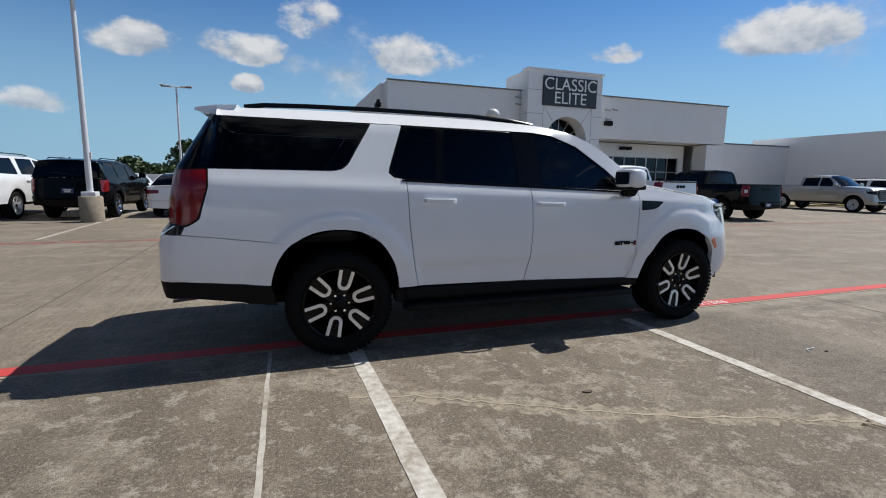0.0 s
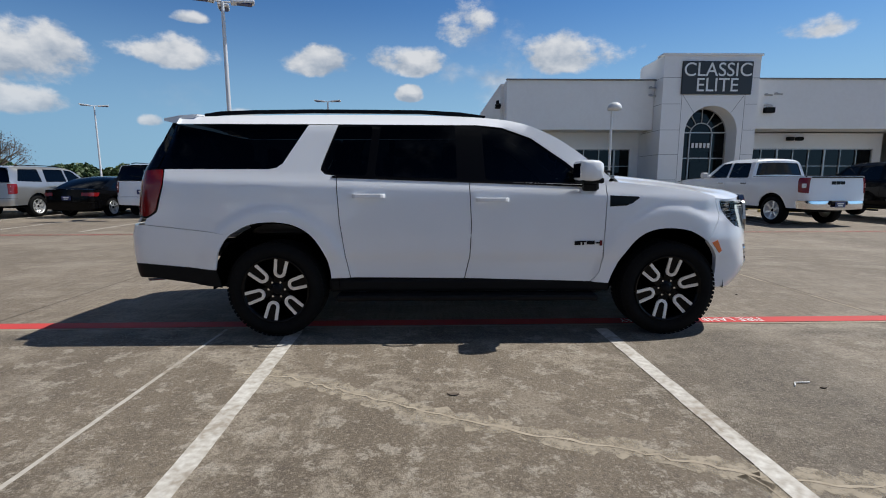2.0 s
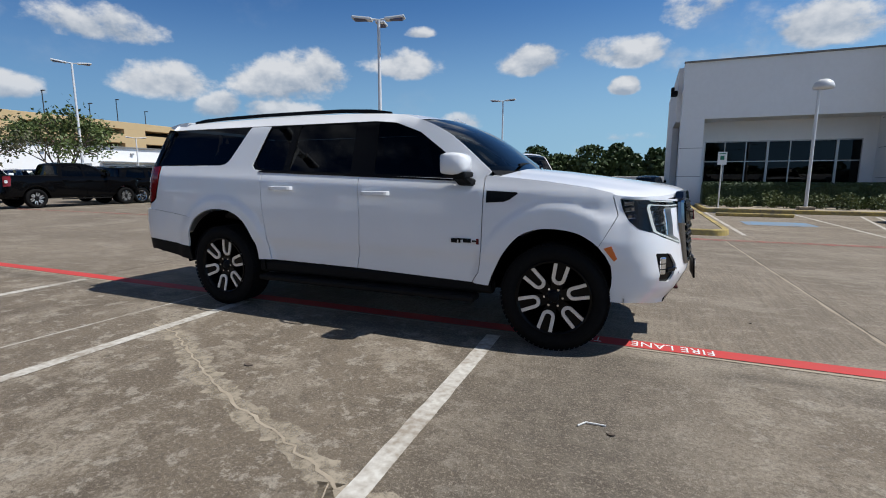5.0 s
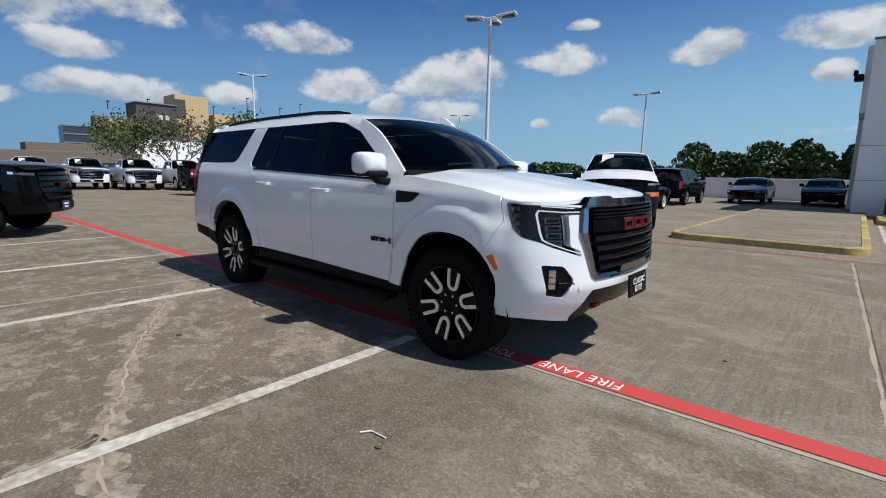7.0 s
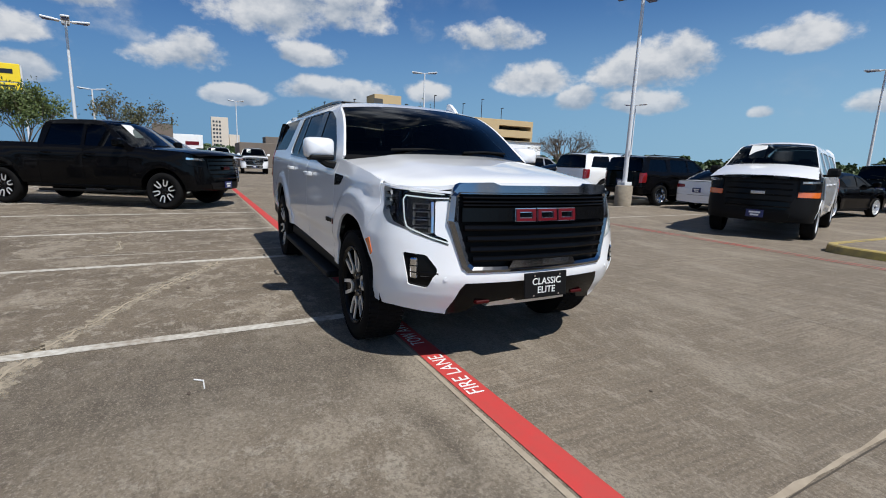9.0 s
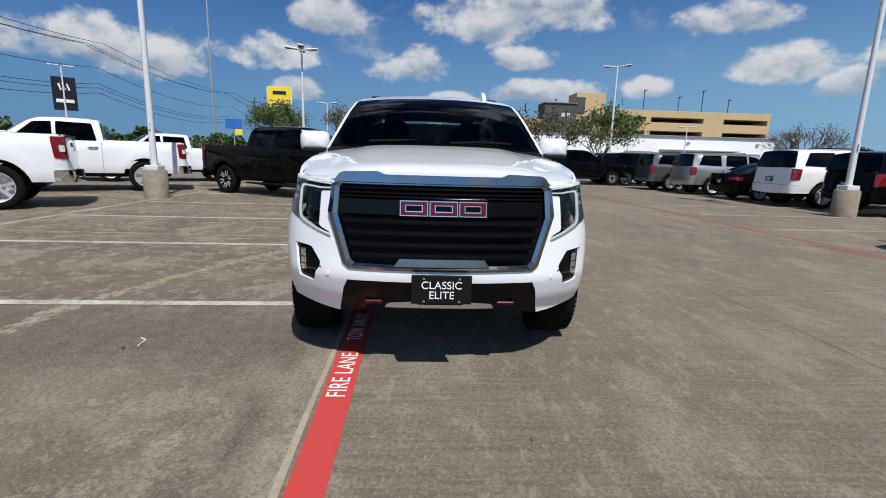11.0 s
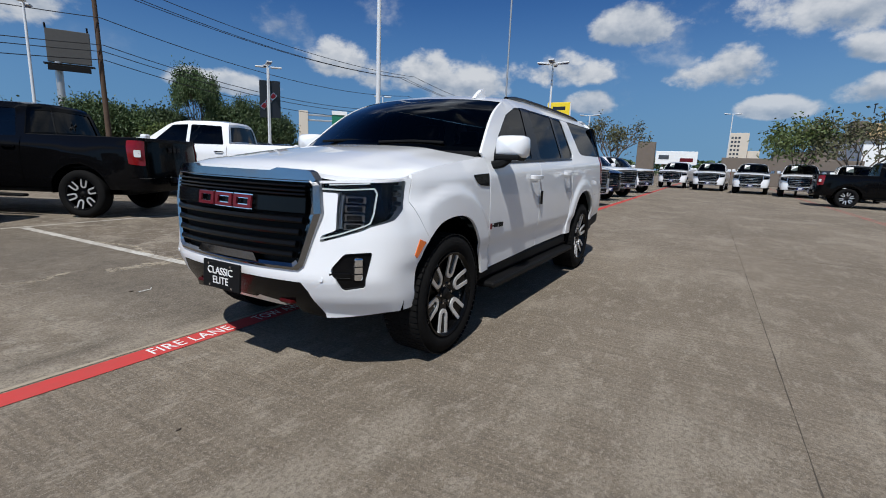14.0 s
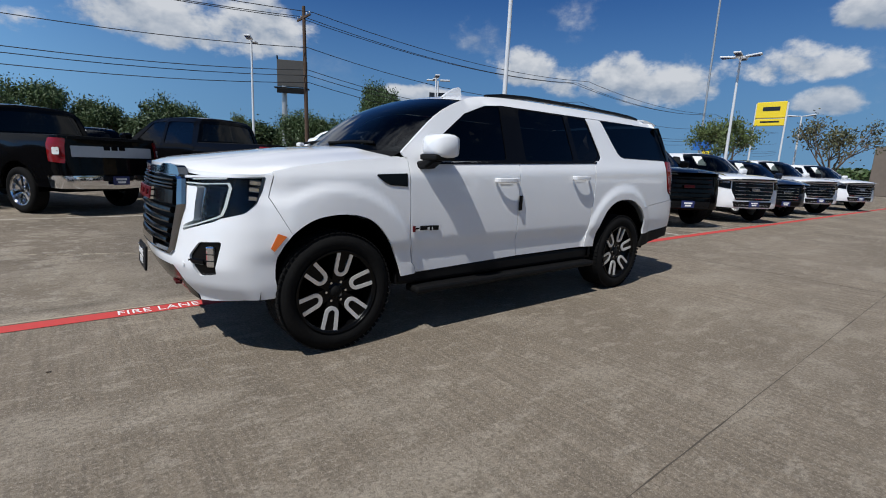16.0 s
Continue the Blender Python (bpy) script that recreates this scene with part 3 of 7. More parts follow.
class Skin:
    """The outer surface of a vehicle. Side points are (s, z): s runs along the side and round the corners to the middle of nose and tail."""

    def __init__(self, W, belt, crease, nose, tail, hubs, hub_z, arch=0.5, lean=0.36, roof=1.78, tuck=0.6, flare=0.02, nose_z=((0, 0),), tail_z=((0, 0),), step_in=0.45, low=0.72, cheek=((0, 0),), taper=0.0):
        self.W, self.belt, self.crease, self.hubs, self.hub_z, self.arch, self.lean, self.roof = W, belt, crease, hubs, hub_z, arch, lean, roof
        self.flare, self.nose_z, self.tail_z, self.tuck, self.step_in, self.low, self.cheek, self.taper = flare, nose_z, tail_z, tuck, step_in, low, cheek, taper
        self.plans = []
        for plan in (nose, tail):
            pts = soften(plan, k=6)
            s = [plan[0][0]]
            way = 1 if plan is nose else -1
            for a, b in zip(pts, pts[1:]):
                s.append(s[-1] + way * math.hypot(b[0] - a[0], b[1] - a[1]))
            self.plans.append((np.array(s), np.array(pts)))

    def Y(self, x, z):
        zc, zb = self.crease(x), self.belt(x)
        zm = min(z, zc)
        y = self.W - 0.02 * ((zm - 0.95) / 0.4) ** 2
        if z < self.low:
            y -= 0.30 * min(self.low - z, 0.07) - 0.05 * max(0.0, self.low - 0.07 - z)
        if z > zc:
            y -= (min(z, max(zb, zc)) - zc) * self.step_in
        if z > zb:
            y -= (z - zb) * self.lean
        if z > self.roof:
            y -= (z - self.roof) ** 1.2 * 1.6
        if self.taper and x > 1.5 and z > 0.85:
            y -= self.taper * min(1.0, (x - 1.5) / 0.55) ** 2 * min(1.0, (z - 0.85) / 0.25)
        for hx in self.hubs:
            d = math.hypot(x - hx, (z - self.hub_z) * 0.92) - self.arch
            if self.taper:
                t = min(1.0, max(0.0, (d - 0.07) / 0.04))
                y += self.flare * (1 - t * t * (3 - 2 * t))
            else:
                y += self.flare * math.exp(-(d / 0.10) ** 2)
        return y

    def P(self, s, z, off=0.0, side=-1):
        (sf, pf), (sr, pr) = self.plans
        if sr[0] <= s <= sf[0]:
            return Vector((s, side * (self.Y(s, z) + off), z))
        front = s > sf[0]
        ss, pp = (sf, pf) if front else (-sr, pr)
        q = s if front else -s
        x, y = np.interp(q, ss, pp[:, 0]), np.interp(q, ss, pp[:, 1])
        a, b = np.interp([q - 0.02, q + 0.02], ss, pp[:, 0]), np.interp([q - 0.02, q + 0.02], ss, pp[:, 1])
        t = Vector((a[1] - a[0], b[1] - b[0])).normalized()
        n = Vector((-t.y, t.x)) if front else Vector((t.y, -t.x))
        if (front and n.x < 0) or (not front and n.x > 0) or n.y < -0.2:
            n = -n
        w = min(1.0, abs(q - ss[0]) / 0.35)
        if front:
            off += lerp_table(self.cheek, z) * min(1.0, abs(q - ss[0]) / 0.15) * max(0.0, min(1.0, (y - 0.55) / 0.25))
        x += w * lerp_table(self.nose_z if front else self.tail_z, z)
        k = self.Y(pp[0, 0], z) / max(pp[0, 1], 0.01)
        k = k * (1 - w * 0.5) + w * 0.5 if not front else k * (1 - w) + w
        return Vector((x + n.x * off, side * (y * k + n.y * off), z))

    def at_y(self, y, front=True):
        """The s where the plan reaches the half width y."""
        s, p = self.plans[0 if front else 1]
        return float(np.interp(-y, -p[:, 1], s))

    def F(self, y, z, off=0.0, front=True):
        s, p = self.plans[0 if front else 1]
        x = float(np.interp(-abs(y), -p[:, 1], p[:, 0])) + lerp_table(self.nose_z if front else self.tail_z, z)
        return Vector((x + (off if front else -off), y, z))


def both(name, outline, holes, step, skin, mat, parent, thick=0.02, off=0.0, label="", sides=(-1, 1)):
    """A panel on both flanks."""
    made = []
    g = sheet(outline, holes, step, lambda a, b, o: skin.P(a, b, o + off, -1), thick)
    for side in sides:
        made.append(part(name, g if side < 0 else g.mirror(), mat, parent, label))
    return made


def across(name, outline, holes, step, skin, mat, parent, thick=0.02, off=0.0, front=True, label=""):
    """A panel across nose or tail, in (y, z)."""
    g = sheet(outline, holes, step, lambda a, b, o: skin.F(a, b, o + off, front), thick, not front)
    return part(name, g, mat, parent, label)


def strip(points, skin, crown, bow, n=14, inset=0.0, span=(-1.0, 1.0)):
    """A surface from flank to flank (or over a span of it) along points (x, z) of the upper side edge."""
    rows = []
    for i, (x, z) in enumerate(points):
        c = crown(i / (len(points) - 1)) if callable(crown) else crown
        b = bow(i / (len(points) - 1)) if callable(bow) else bow
        y = skin.Y(x, z) - inset
        row = []
        for j in range(n + 1):
            u = span[0] + (span[1] - span[0]) * j / n
            row.append(Vector((x + b * (1 - u * u), u * y, z + c * (1 - abs(u) ** 2.4))))
        rows.append(row)
    return Geo().grid(rows)


def tyre(r, w, rim_r, n=48):
    g = Geo()
    h = w / 2
    prof = [(rim_r, -h * 0.82), (rim_r + 0.02, -h * 0.95), ((r + rim_r) / 2, -h * 1.02), (r - 0.05, -h * 0.98), (r - 0.015, -h * 0.86), (r - 0.006, -h * 0.7), (r - 0.006, h * 0.7),
            (r - 0.015, h * 0.86), (r - 0.05, h * 0.98), ((r + rim_r) / 2, h * 1.02), (rim_r + 0.02, h * 0.95), (rim_r, h * 0.82)]
    return g.lathe(prof, (0, 0, 0), n=n)


def tread(r, w, n=64):
    g = Geo()
    for i in range(n):
        a = i * math.tau / n
        m = Matrix.Rotation(-a, 4, "Y")
        for k, yy in enumerate((-0.36, -0.13, 0.13, 0.36)):
            b = a + (0.5 * math.tau / n if k % 2 else 0)
            m = Matrix.Rotation(-b, 4, "Y")
            g.box(m @ Vector((r - 0.0075, w * yy, 0)), (0.008, w * 0.2, r * math.tau / n * 0.7), 0, m)
    return g


def u_spoke(r_in, r_out, wide, bar):
    """A U-shaped spoke, open towards the rim, as a flat outline (along the radius, across)."""
    arc = [(r_in + wide / 2 - math.cos(t) * wide / 2, -math.sin(t) * wide / 2) for t in [math.pi / 2 - math.pi * i / 8 for i in range(9)]]
    inner = [(r_in + wide / 2 - math.cos(t) * (wide / 2 - bar), -math.sin(t) * (wide / 2 - bar)) for t in [math.pi / 2 - math.pi * i / 8 for i in range(9)]]
    flare = 1.18
    outer = [(r_out, -wide / 2 * flare)] + arc + [(r_out, wide / 2 * flare)]
    inn = [(r_out, -(wide / 2 * flare - bar))] + inner + [(r_out, wide / 2 * flare - bar)]
    return outer, inn


def wheel(parent, x, y, r, w, rim_r, side, spokes=6, style="u", rim_mat=None, face_mat=None, lugs=64):
    """A wheel with its tyre, rim, spokes and hub; side tells which way its face looks."""
    hub = new("wheel")
    hub.parent = parent
    hub.matrix_basis = pose(x, y, r, 0, 0, 0 if side < 0 else 180)
    t = part("tyre", tyre(r, w, rim_r), RUBBER, hub)
    if lugs:
        part("tread", tread(r, w, lugs), RUBBER, hub)
    f = -w / 2
    barrel = Geo().lathe([(rim_r + 0.004, f * 0.9), (rim_r - 0.012, f * 0.92), (rim_r - 0.02, f * 0.7), (rim_r - 0.03, 0.02), (0.02, 0.05)], (0, 0, 0), n=40)
    part("rim", barrel, face_mat or GLOSSY, hub)
    lip = Geo().lathe([(rim_r + 0.005, f * 0.90), (rim_r + 0.004, f * 0.95), (rim_r - 0.002, f * 0.95), (rim_r - 0.004, f * 0.88)], (0, 0, 0), n=48)
    part("rim_lip", lip, (rim_mat or ALLOY) if style != "u" else (face_mat or GLOSSY), hub)
    for i in range(spokes):
        disc = Geo()
        a = i * math.tau / spokes + 0.3
        c, s = math.cos(a), math.sin(a)
        k = 0.55 if style == "u" else 0.3
        pts = [(0.03, -k * 0.06), (rim_r * 0.97, -k * 0.115), (rim_r * 0.97, k * 0.115), (0.03, k * 0.06)]
        if style == "u":
            pts = [(0.03, -0.035), (rim_r * 0.5, -0.052), (rim_r * 0.97, -0.066), (rim_r * 0.97, 0.066), (rim_r * 0.5, 0.052), (0.03, 0.035)]
        web = disc.prism(pts, 0.03, lambda p, q, d: Vector((p * c - q * s, f * (0.80 - 0.25 * (1 - p / rim_r)) + d, p * s + q * c)))
        part("spoke_web" if style == "u" else "spoke", web, face_mat or GLOSSY, hub)
    part("wheel_face", Geo().lathe([(0.0, f * 0.6), (0.075, f * 0.6), (0.085, f * 0.45)], (0, 0, 0), n=20), face_mat or GLOSSY, hub)
    if style == "u":
        for i in range(spokes):
            a = i * math.tau / spokes + 0.3
            c, s = math.cos(a), math.sin(a)
            o, n = u_spoke(0.098 * rim_r / 0.265, rim_r - 0.004, 0.104, 0.026)
            g = Geo()
            place = lambda p, q, d: Vector((p * c - q * s, f * (0.86 - 0.22 * (1 - p / rim_r)) + d, p * s + q * c))
            k = len(o)
            vs = [place(p, q, 0) for p, q in o] + [place(p, q, 0) for p, q in n] + [place(p, q, 0.02) for p, q in o] + [place(p, q, 0.02) for p, q in n]
            fs = []
            for j in range(k - 1):
                fs += [(j, j + 1, k + j + 1, k + j), (j, 2 * k + j, 2 * k + j + 1, j + 1), (k + j, k + j + 1, 3 * k + j + 1, 3 * k + j)]
            part("spoke", g.add(vs, fs), rim_mat or ALLOY, hub)
    cap = Geo().lathe([(0.0, f * 0.72), (0.036, f * 0.72), (0.042, f * 0.6)], (0, 0, 0), n=20)
    part("hub_cap", cap, PLASTIC, hub)
    nuts = Geo()
    for i in range(6):
        a = i * math.tau / 6
        nuts.tube((0.07 * math.cos(a), f * 0.70, 0.07 * math.sin(a)), (0.07 * math.cos(a), f * 0.5, 0.07 * math.sin(a)), 0.009, n=6)
    part("wheel_nuts", nuts, CHROME, hub)
    return hub

# ---- ground and markings ----
def flat(name, pts, z, mat, **tags):
    return Geo().add([(x, y, z) for x, y in pts], [tuple(range(len(pts)))]).make(name, mat, **tags)


def ribbon(path, width, z, wobble=0.0, rng=None):
    """A flat band of uneven width along a path in the plane."""
    pts = path
    left, right = [], []
    for i, p in enumerate(pts):
        a, b = Vector(pts[max(i - 1, 0)]), Vector(pts[min(i + 1, len(pts) - 1)])
        t = (b - a).normalized()
        n = Vector((-t.y, t.x))
        w = width / 2
        left.append(Vector(p) + n * w * (1 + (rng.uniform(-wobble, wobble) if rng else 0)))
        right.append(Vector(p) - n * w * (1 + (rng.uniform(-wobble, wobble) if rng else 0)))
    g = Geo()
    return g.grid([[(*l, z), (*r, z)] for l, r in zip(left, right)], False)


ground = Geo()
steps = [-2500, -400, -120, -60, -30, 0, 30, 60, 120, 400, 2500]
ground.grid([[(x, y, 0) for y in steps] for x in steps], False)
ground.make("ground", CONCRETE, label="worn grey-brown concrete parking lot with stains", category="ground", kind="structure")

LANE1 = lambda x: -0.560 + 0.0130 * (x - 3.4)
LANE2 = lambda x: 6.95 + 0.02 * max(x, -30.0)
rng = random.Random(4)
for lane, a, b in ((LANE1, -60, 45), (LANE2, -60, 45)):
    xs = [a + (b - a) * i / 160 for i in range(161)]
    for shift, wide in (((0.0, 0.165),) if lane is LANE1 else ((-0.075, 0.07), (0.075, 0.07))):
        ribbon([(x, lane(x) + shift) for x in xs], wide, 0.004, 0.035, rng).make("fire_lane_line", REDLINE if lane is LANE1 else REDOLD, label="red painted fire lane line on concrete", category="road marking", kind="structure")
xs = [-60 + 105 * i / 200 for i in range(201)]
ribbon([(x, LANE1(x) - 0.115) for x in xs], 0.03, 0.004, 0.5, rng).make("edge_joint", SAND, label="pale sandy joint beside the red line", category="joint", kind="structure")

for words, x in (("FIRE LANE", 2.838), ("TOW AWAY", 2.03)):
    flat_text = text_mesh(words, 0.14, 0.0006, 1.05)
    wide_text = max(v[0] for v in flat_text.v) - min(v[0] for v in flat_text.v)
    m = Matrix.Translation((x - 0.29, LANE1(x), 0.006)) @ Matrix.Rotation(math.pi, 4, "Z") @ Matrix.Diagonal((0.58 / wide_text, 1.1, 1, 1))
    placed(flat_text, m).make("lane_lettering", LETTER, label="white stencilled lettering on the red line", category="road marking", kind="structure")

def bay_line(x, y0, y1, width=0.115, mat=LINEWHITE, old=False):
    n = max(2, int(abs(y1 - y0) / 0.12))
    ribbon([(x - 0.028 * (y0 + (y1 - y0) * i / n + 0.85), y0 + (y1 - y0) * i / n) for i in range(n + 1)], width, 0.004, 0.07, rng).make("bay_line", mat, label="white painted parking bay line, worn", category="road marking", group="parking bay lines", kind="structure")


for k in range(14):
    bay_line(1.185 - 2.76 * k, -0.82, -6.95)
for k in range(4):
    bay_line(4.1 + 2.9 * k, -2.6, -6.95, mat=LINEOLD)
for k in range(16):
    bay_line(-4.1 - 2.62 * k, 7.4, 18.0, mat=LINEOLD)
n = 400
ribbon([(-45 + 60 * i / n, -7.05 + 0.0105 * (-45 + 60 * i / n)) for i in range(n + 1)], 0.10, 0.004, 0.1, rng).make("bay_line", LINEOLD, label="worn white line between two rows of bays", category="road marking", kind="structure")

# slab joints and cracks
def joint(a, b, width, mat, wob=0.3):
    n = max(4, int((Vector(b) - Vector(a)).length / 0.15))
    pts = [(a[0] + (b[0] - a[0]) * i / n, a[1] + (b[1] - a[1]) * i / n) for i in range(n + 1)]
    ribbon(pts, width, 0.002, wob, rng).make("slab_joint", mat, label="narrow joint between concrete slabs", category="joint", kind="structure")


joint((-2.22, -0.78), (-2.30, -7.0), 0.03, LINEOLD)
joint((-50, 2.945 - 50 * 0.02), (45, 2.945 + 45 * 0.02), 0.006, TAR, 0.8)
for x in (-11.5, -4.5, 12.5, 20.5):
    joint((x, LANE1(x) + 0.1), (x, LANE2(x) - 0.1), 0.016, TAR)
joint((4.13, -0.45), (3.90, 6.8), 0.028, SAND, 0.7)
joint((4.155, -0.45), (3.925, 6.8), 0.008, TAR, 0.5)
joint((4.14, -0.75), (4.2, -7.0), 0.02, TAR)


def crack(pts, width, name="crack"):
    path, r = [], random.Random(len(pts) * 7 + int(pts[0][0] * 10))
    for a, b in zip(pts, pts[1:]):
        k = max(3, int(math.hypot(b[0] - a[0], b[1] - a[1]) / 0.05))
        for i in range(k):
            t = i / k
            path.append((a[0] + (b[0] - a[0]) * t + r.uniform(-0.014, 0.014), a[1] + (b[1] - a[1]) * t + r.uniform(-0.014, 0.014)))
    ribbon(path, width * 2.9, 0.0015, 0.5, r).make("sand_streak", WASH, label="thin uneven sand along a crack", category="sand", kind="structure")
    ribbon(path, width * 0.27, 0.003, 0.7, r).make("crack", SAND, label="sandy crack wandering over the concrete", category="crack", kind="structure")


crack([(-1.75, -1.75), (-1.30, -1.86), (-0.59, -2.23), (-0.30, -2.38), (0.13, -2.58), (0.66, -2.77), (1.11, -2.96), (1.5, -3.06), (2.0, -3.05)], 0.055)
crack([(1.11, -2.96), (1.25, -3.5), (1.05, -4.3), (1.3, -5.2)], 0.035)
crack([(-3.4, -3.1), (-2.6, -3.0), (-2.3, -3.3)], 0.03)
crack([(-4.6, -2.2), (-4.2, -2.9), (-3.6, -3.4), (-3.3, -4.4)], 0.035)
crack([(2.2, -3.3), (2.5, -3.1), (3.4, -3.45), (3.95, -3.6)], 0.03)
crack([(-6.2, -1.8), (-5.6, -3.0), (-5.8, -4.6)], 0.03)
paper = Geo().sweep([Vector((2.03, -2.055, 0.008)), Vector((2.065, -2.005, 0.008)), Vector((2.17, -2.0, 0.008))], 0.008, 0.008)
paper.make("straw_scrap", PAPER, label="thin white scrap of straw lying on concrete", category="litter")
wrap = Geo().prism(rounded([(-0.035, -0.014), (0.04, -0.01), (0.03, 0.016), (-0.03, 0.012)], 0.006), 0.01, lambda a, b, d: Vector((4.02 + a * 0.3 + b, -1.6 + a, 0.004 + d)))
wrap.make("orange_wrapper", AMBER, label="crumpled orange wrapper lying on the concrete", category="litter")
for x, y, s in ((-0.215, -2.13, 0.035), (3.236, 0.419, 0.012), (2.2, -2.08, 0.02)):
    lf = Geo().prism([(s * math.cos(a) * (1 + 0.3 * math.sin(3 * a)), 0.5 * s * math.sin(a)) for a in [i * math.tau / 9 for i in range(9)]], 0.006, lambda a, b, d: Vector((x + a, y + b, 0.003 + d)))
    lf.make("dead_leaf", BARK, label="small dry brown leaf on the concrete", category="leaf")

# ---- island and planting bed ----
def rect_ring(x0, x1, y0, y1, w, h, r):
    o = rounded([(x0, y0), (x1, y0), (x1, y1), (x0, y1)], r, 8)
    i = rounded([(x0 + w, y0 + w), (x1 - w, y0 + w), (x1 - w, y1 - w), (x0 + w, y1 - w)], max(0.05, r - w), 8)
    rows = []
    for (a, b), (c, d) in zip(o + o[:1], i + i[:1]):
        rows.append([(a, b, 0), (a + (c - a) * 0.08, b + (d - b) * 0.08, h - 0.02), (a + (c - a) * 0.2, b + (d - b) * 0.2, h), (c, d, h), (c, d, h - 0.03)])
    return Geo().grid(rows, False), i


ring, inner = rect_ring(0.65, 4.15, 7.85, 24.0, 0.15, 0.14, 0.5)
ring.make("kerb_island", KERBYELLOW, label="faded yellow concrete kerb round an island", category="kerb", kind="structure")
flat("island_slab", inner, 0.125, CONCRETE, label="pale concrete top of the island", category="pavement", kind="structure")
ring, inner = rect_ring(4.4, 45, 16.6, 20.6, 0.16, 0.15, 0.2)
ring.make("kerb_bed", KERBYELLOW, label="yellow kerb along the planting bed", category="kerb", kind="structure")
flat("bed_soil", inner, 0.13, SAND, label="mulched soil of the planting bed", category="soil", kind="structure")
for k in range(3):
    s = Geo().box((5.75 + 2.9 * k * 3, 14.6, 0.06), (2.3, 0.16, 0.12), 0.03)
    s.make("wheel_stop", KERBYELLOW, label="yellow concrete wheel stop lying on the lot", category="wheel stop", group="wheel stops")
for i in range(9):
    x = 7.6 + i * 0.42
    ribbon([(x, 9.0), (x + 1.6, 16.2)], 0.09, 0.004).make("hatch_line", LINEWHITE, label="white hatch line beside the accessible bay", category="road marking", group="hatch lines", kind="structure")
for a, b in (((7.3, 8.2), (7.3, 16.3)), ((4.45, 8.2), (4.45, 16.3))):
    ribbon([a, b], 0.1, 0.004).make("bay_line", LINEWHITE, label="white edge line of the accessible bay", category="road marking", kind="structure")
sym = Geo()
sym.prism(rounded([(5.0, 11.2), (6.7, 11.2), (6.7, 12.5), (5.0, 12.5)], 0.1), 0.0006, lambda a, b, d: Vector((a, b, 0.004 + d)))
sym.make("accessible_symbol", BLUEPAINT, label="worn blue accessible parking symbol on concrete", category="road marking", kind="structure")

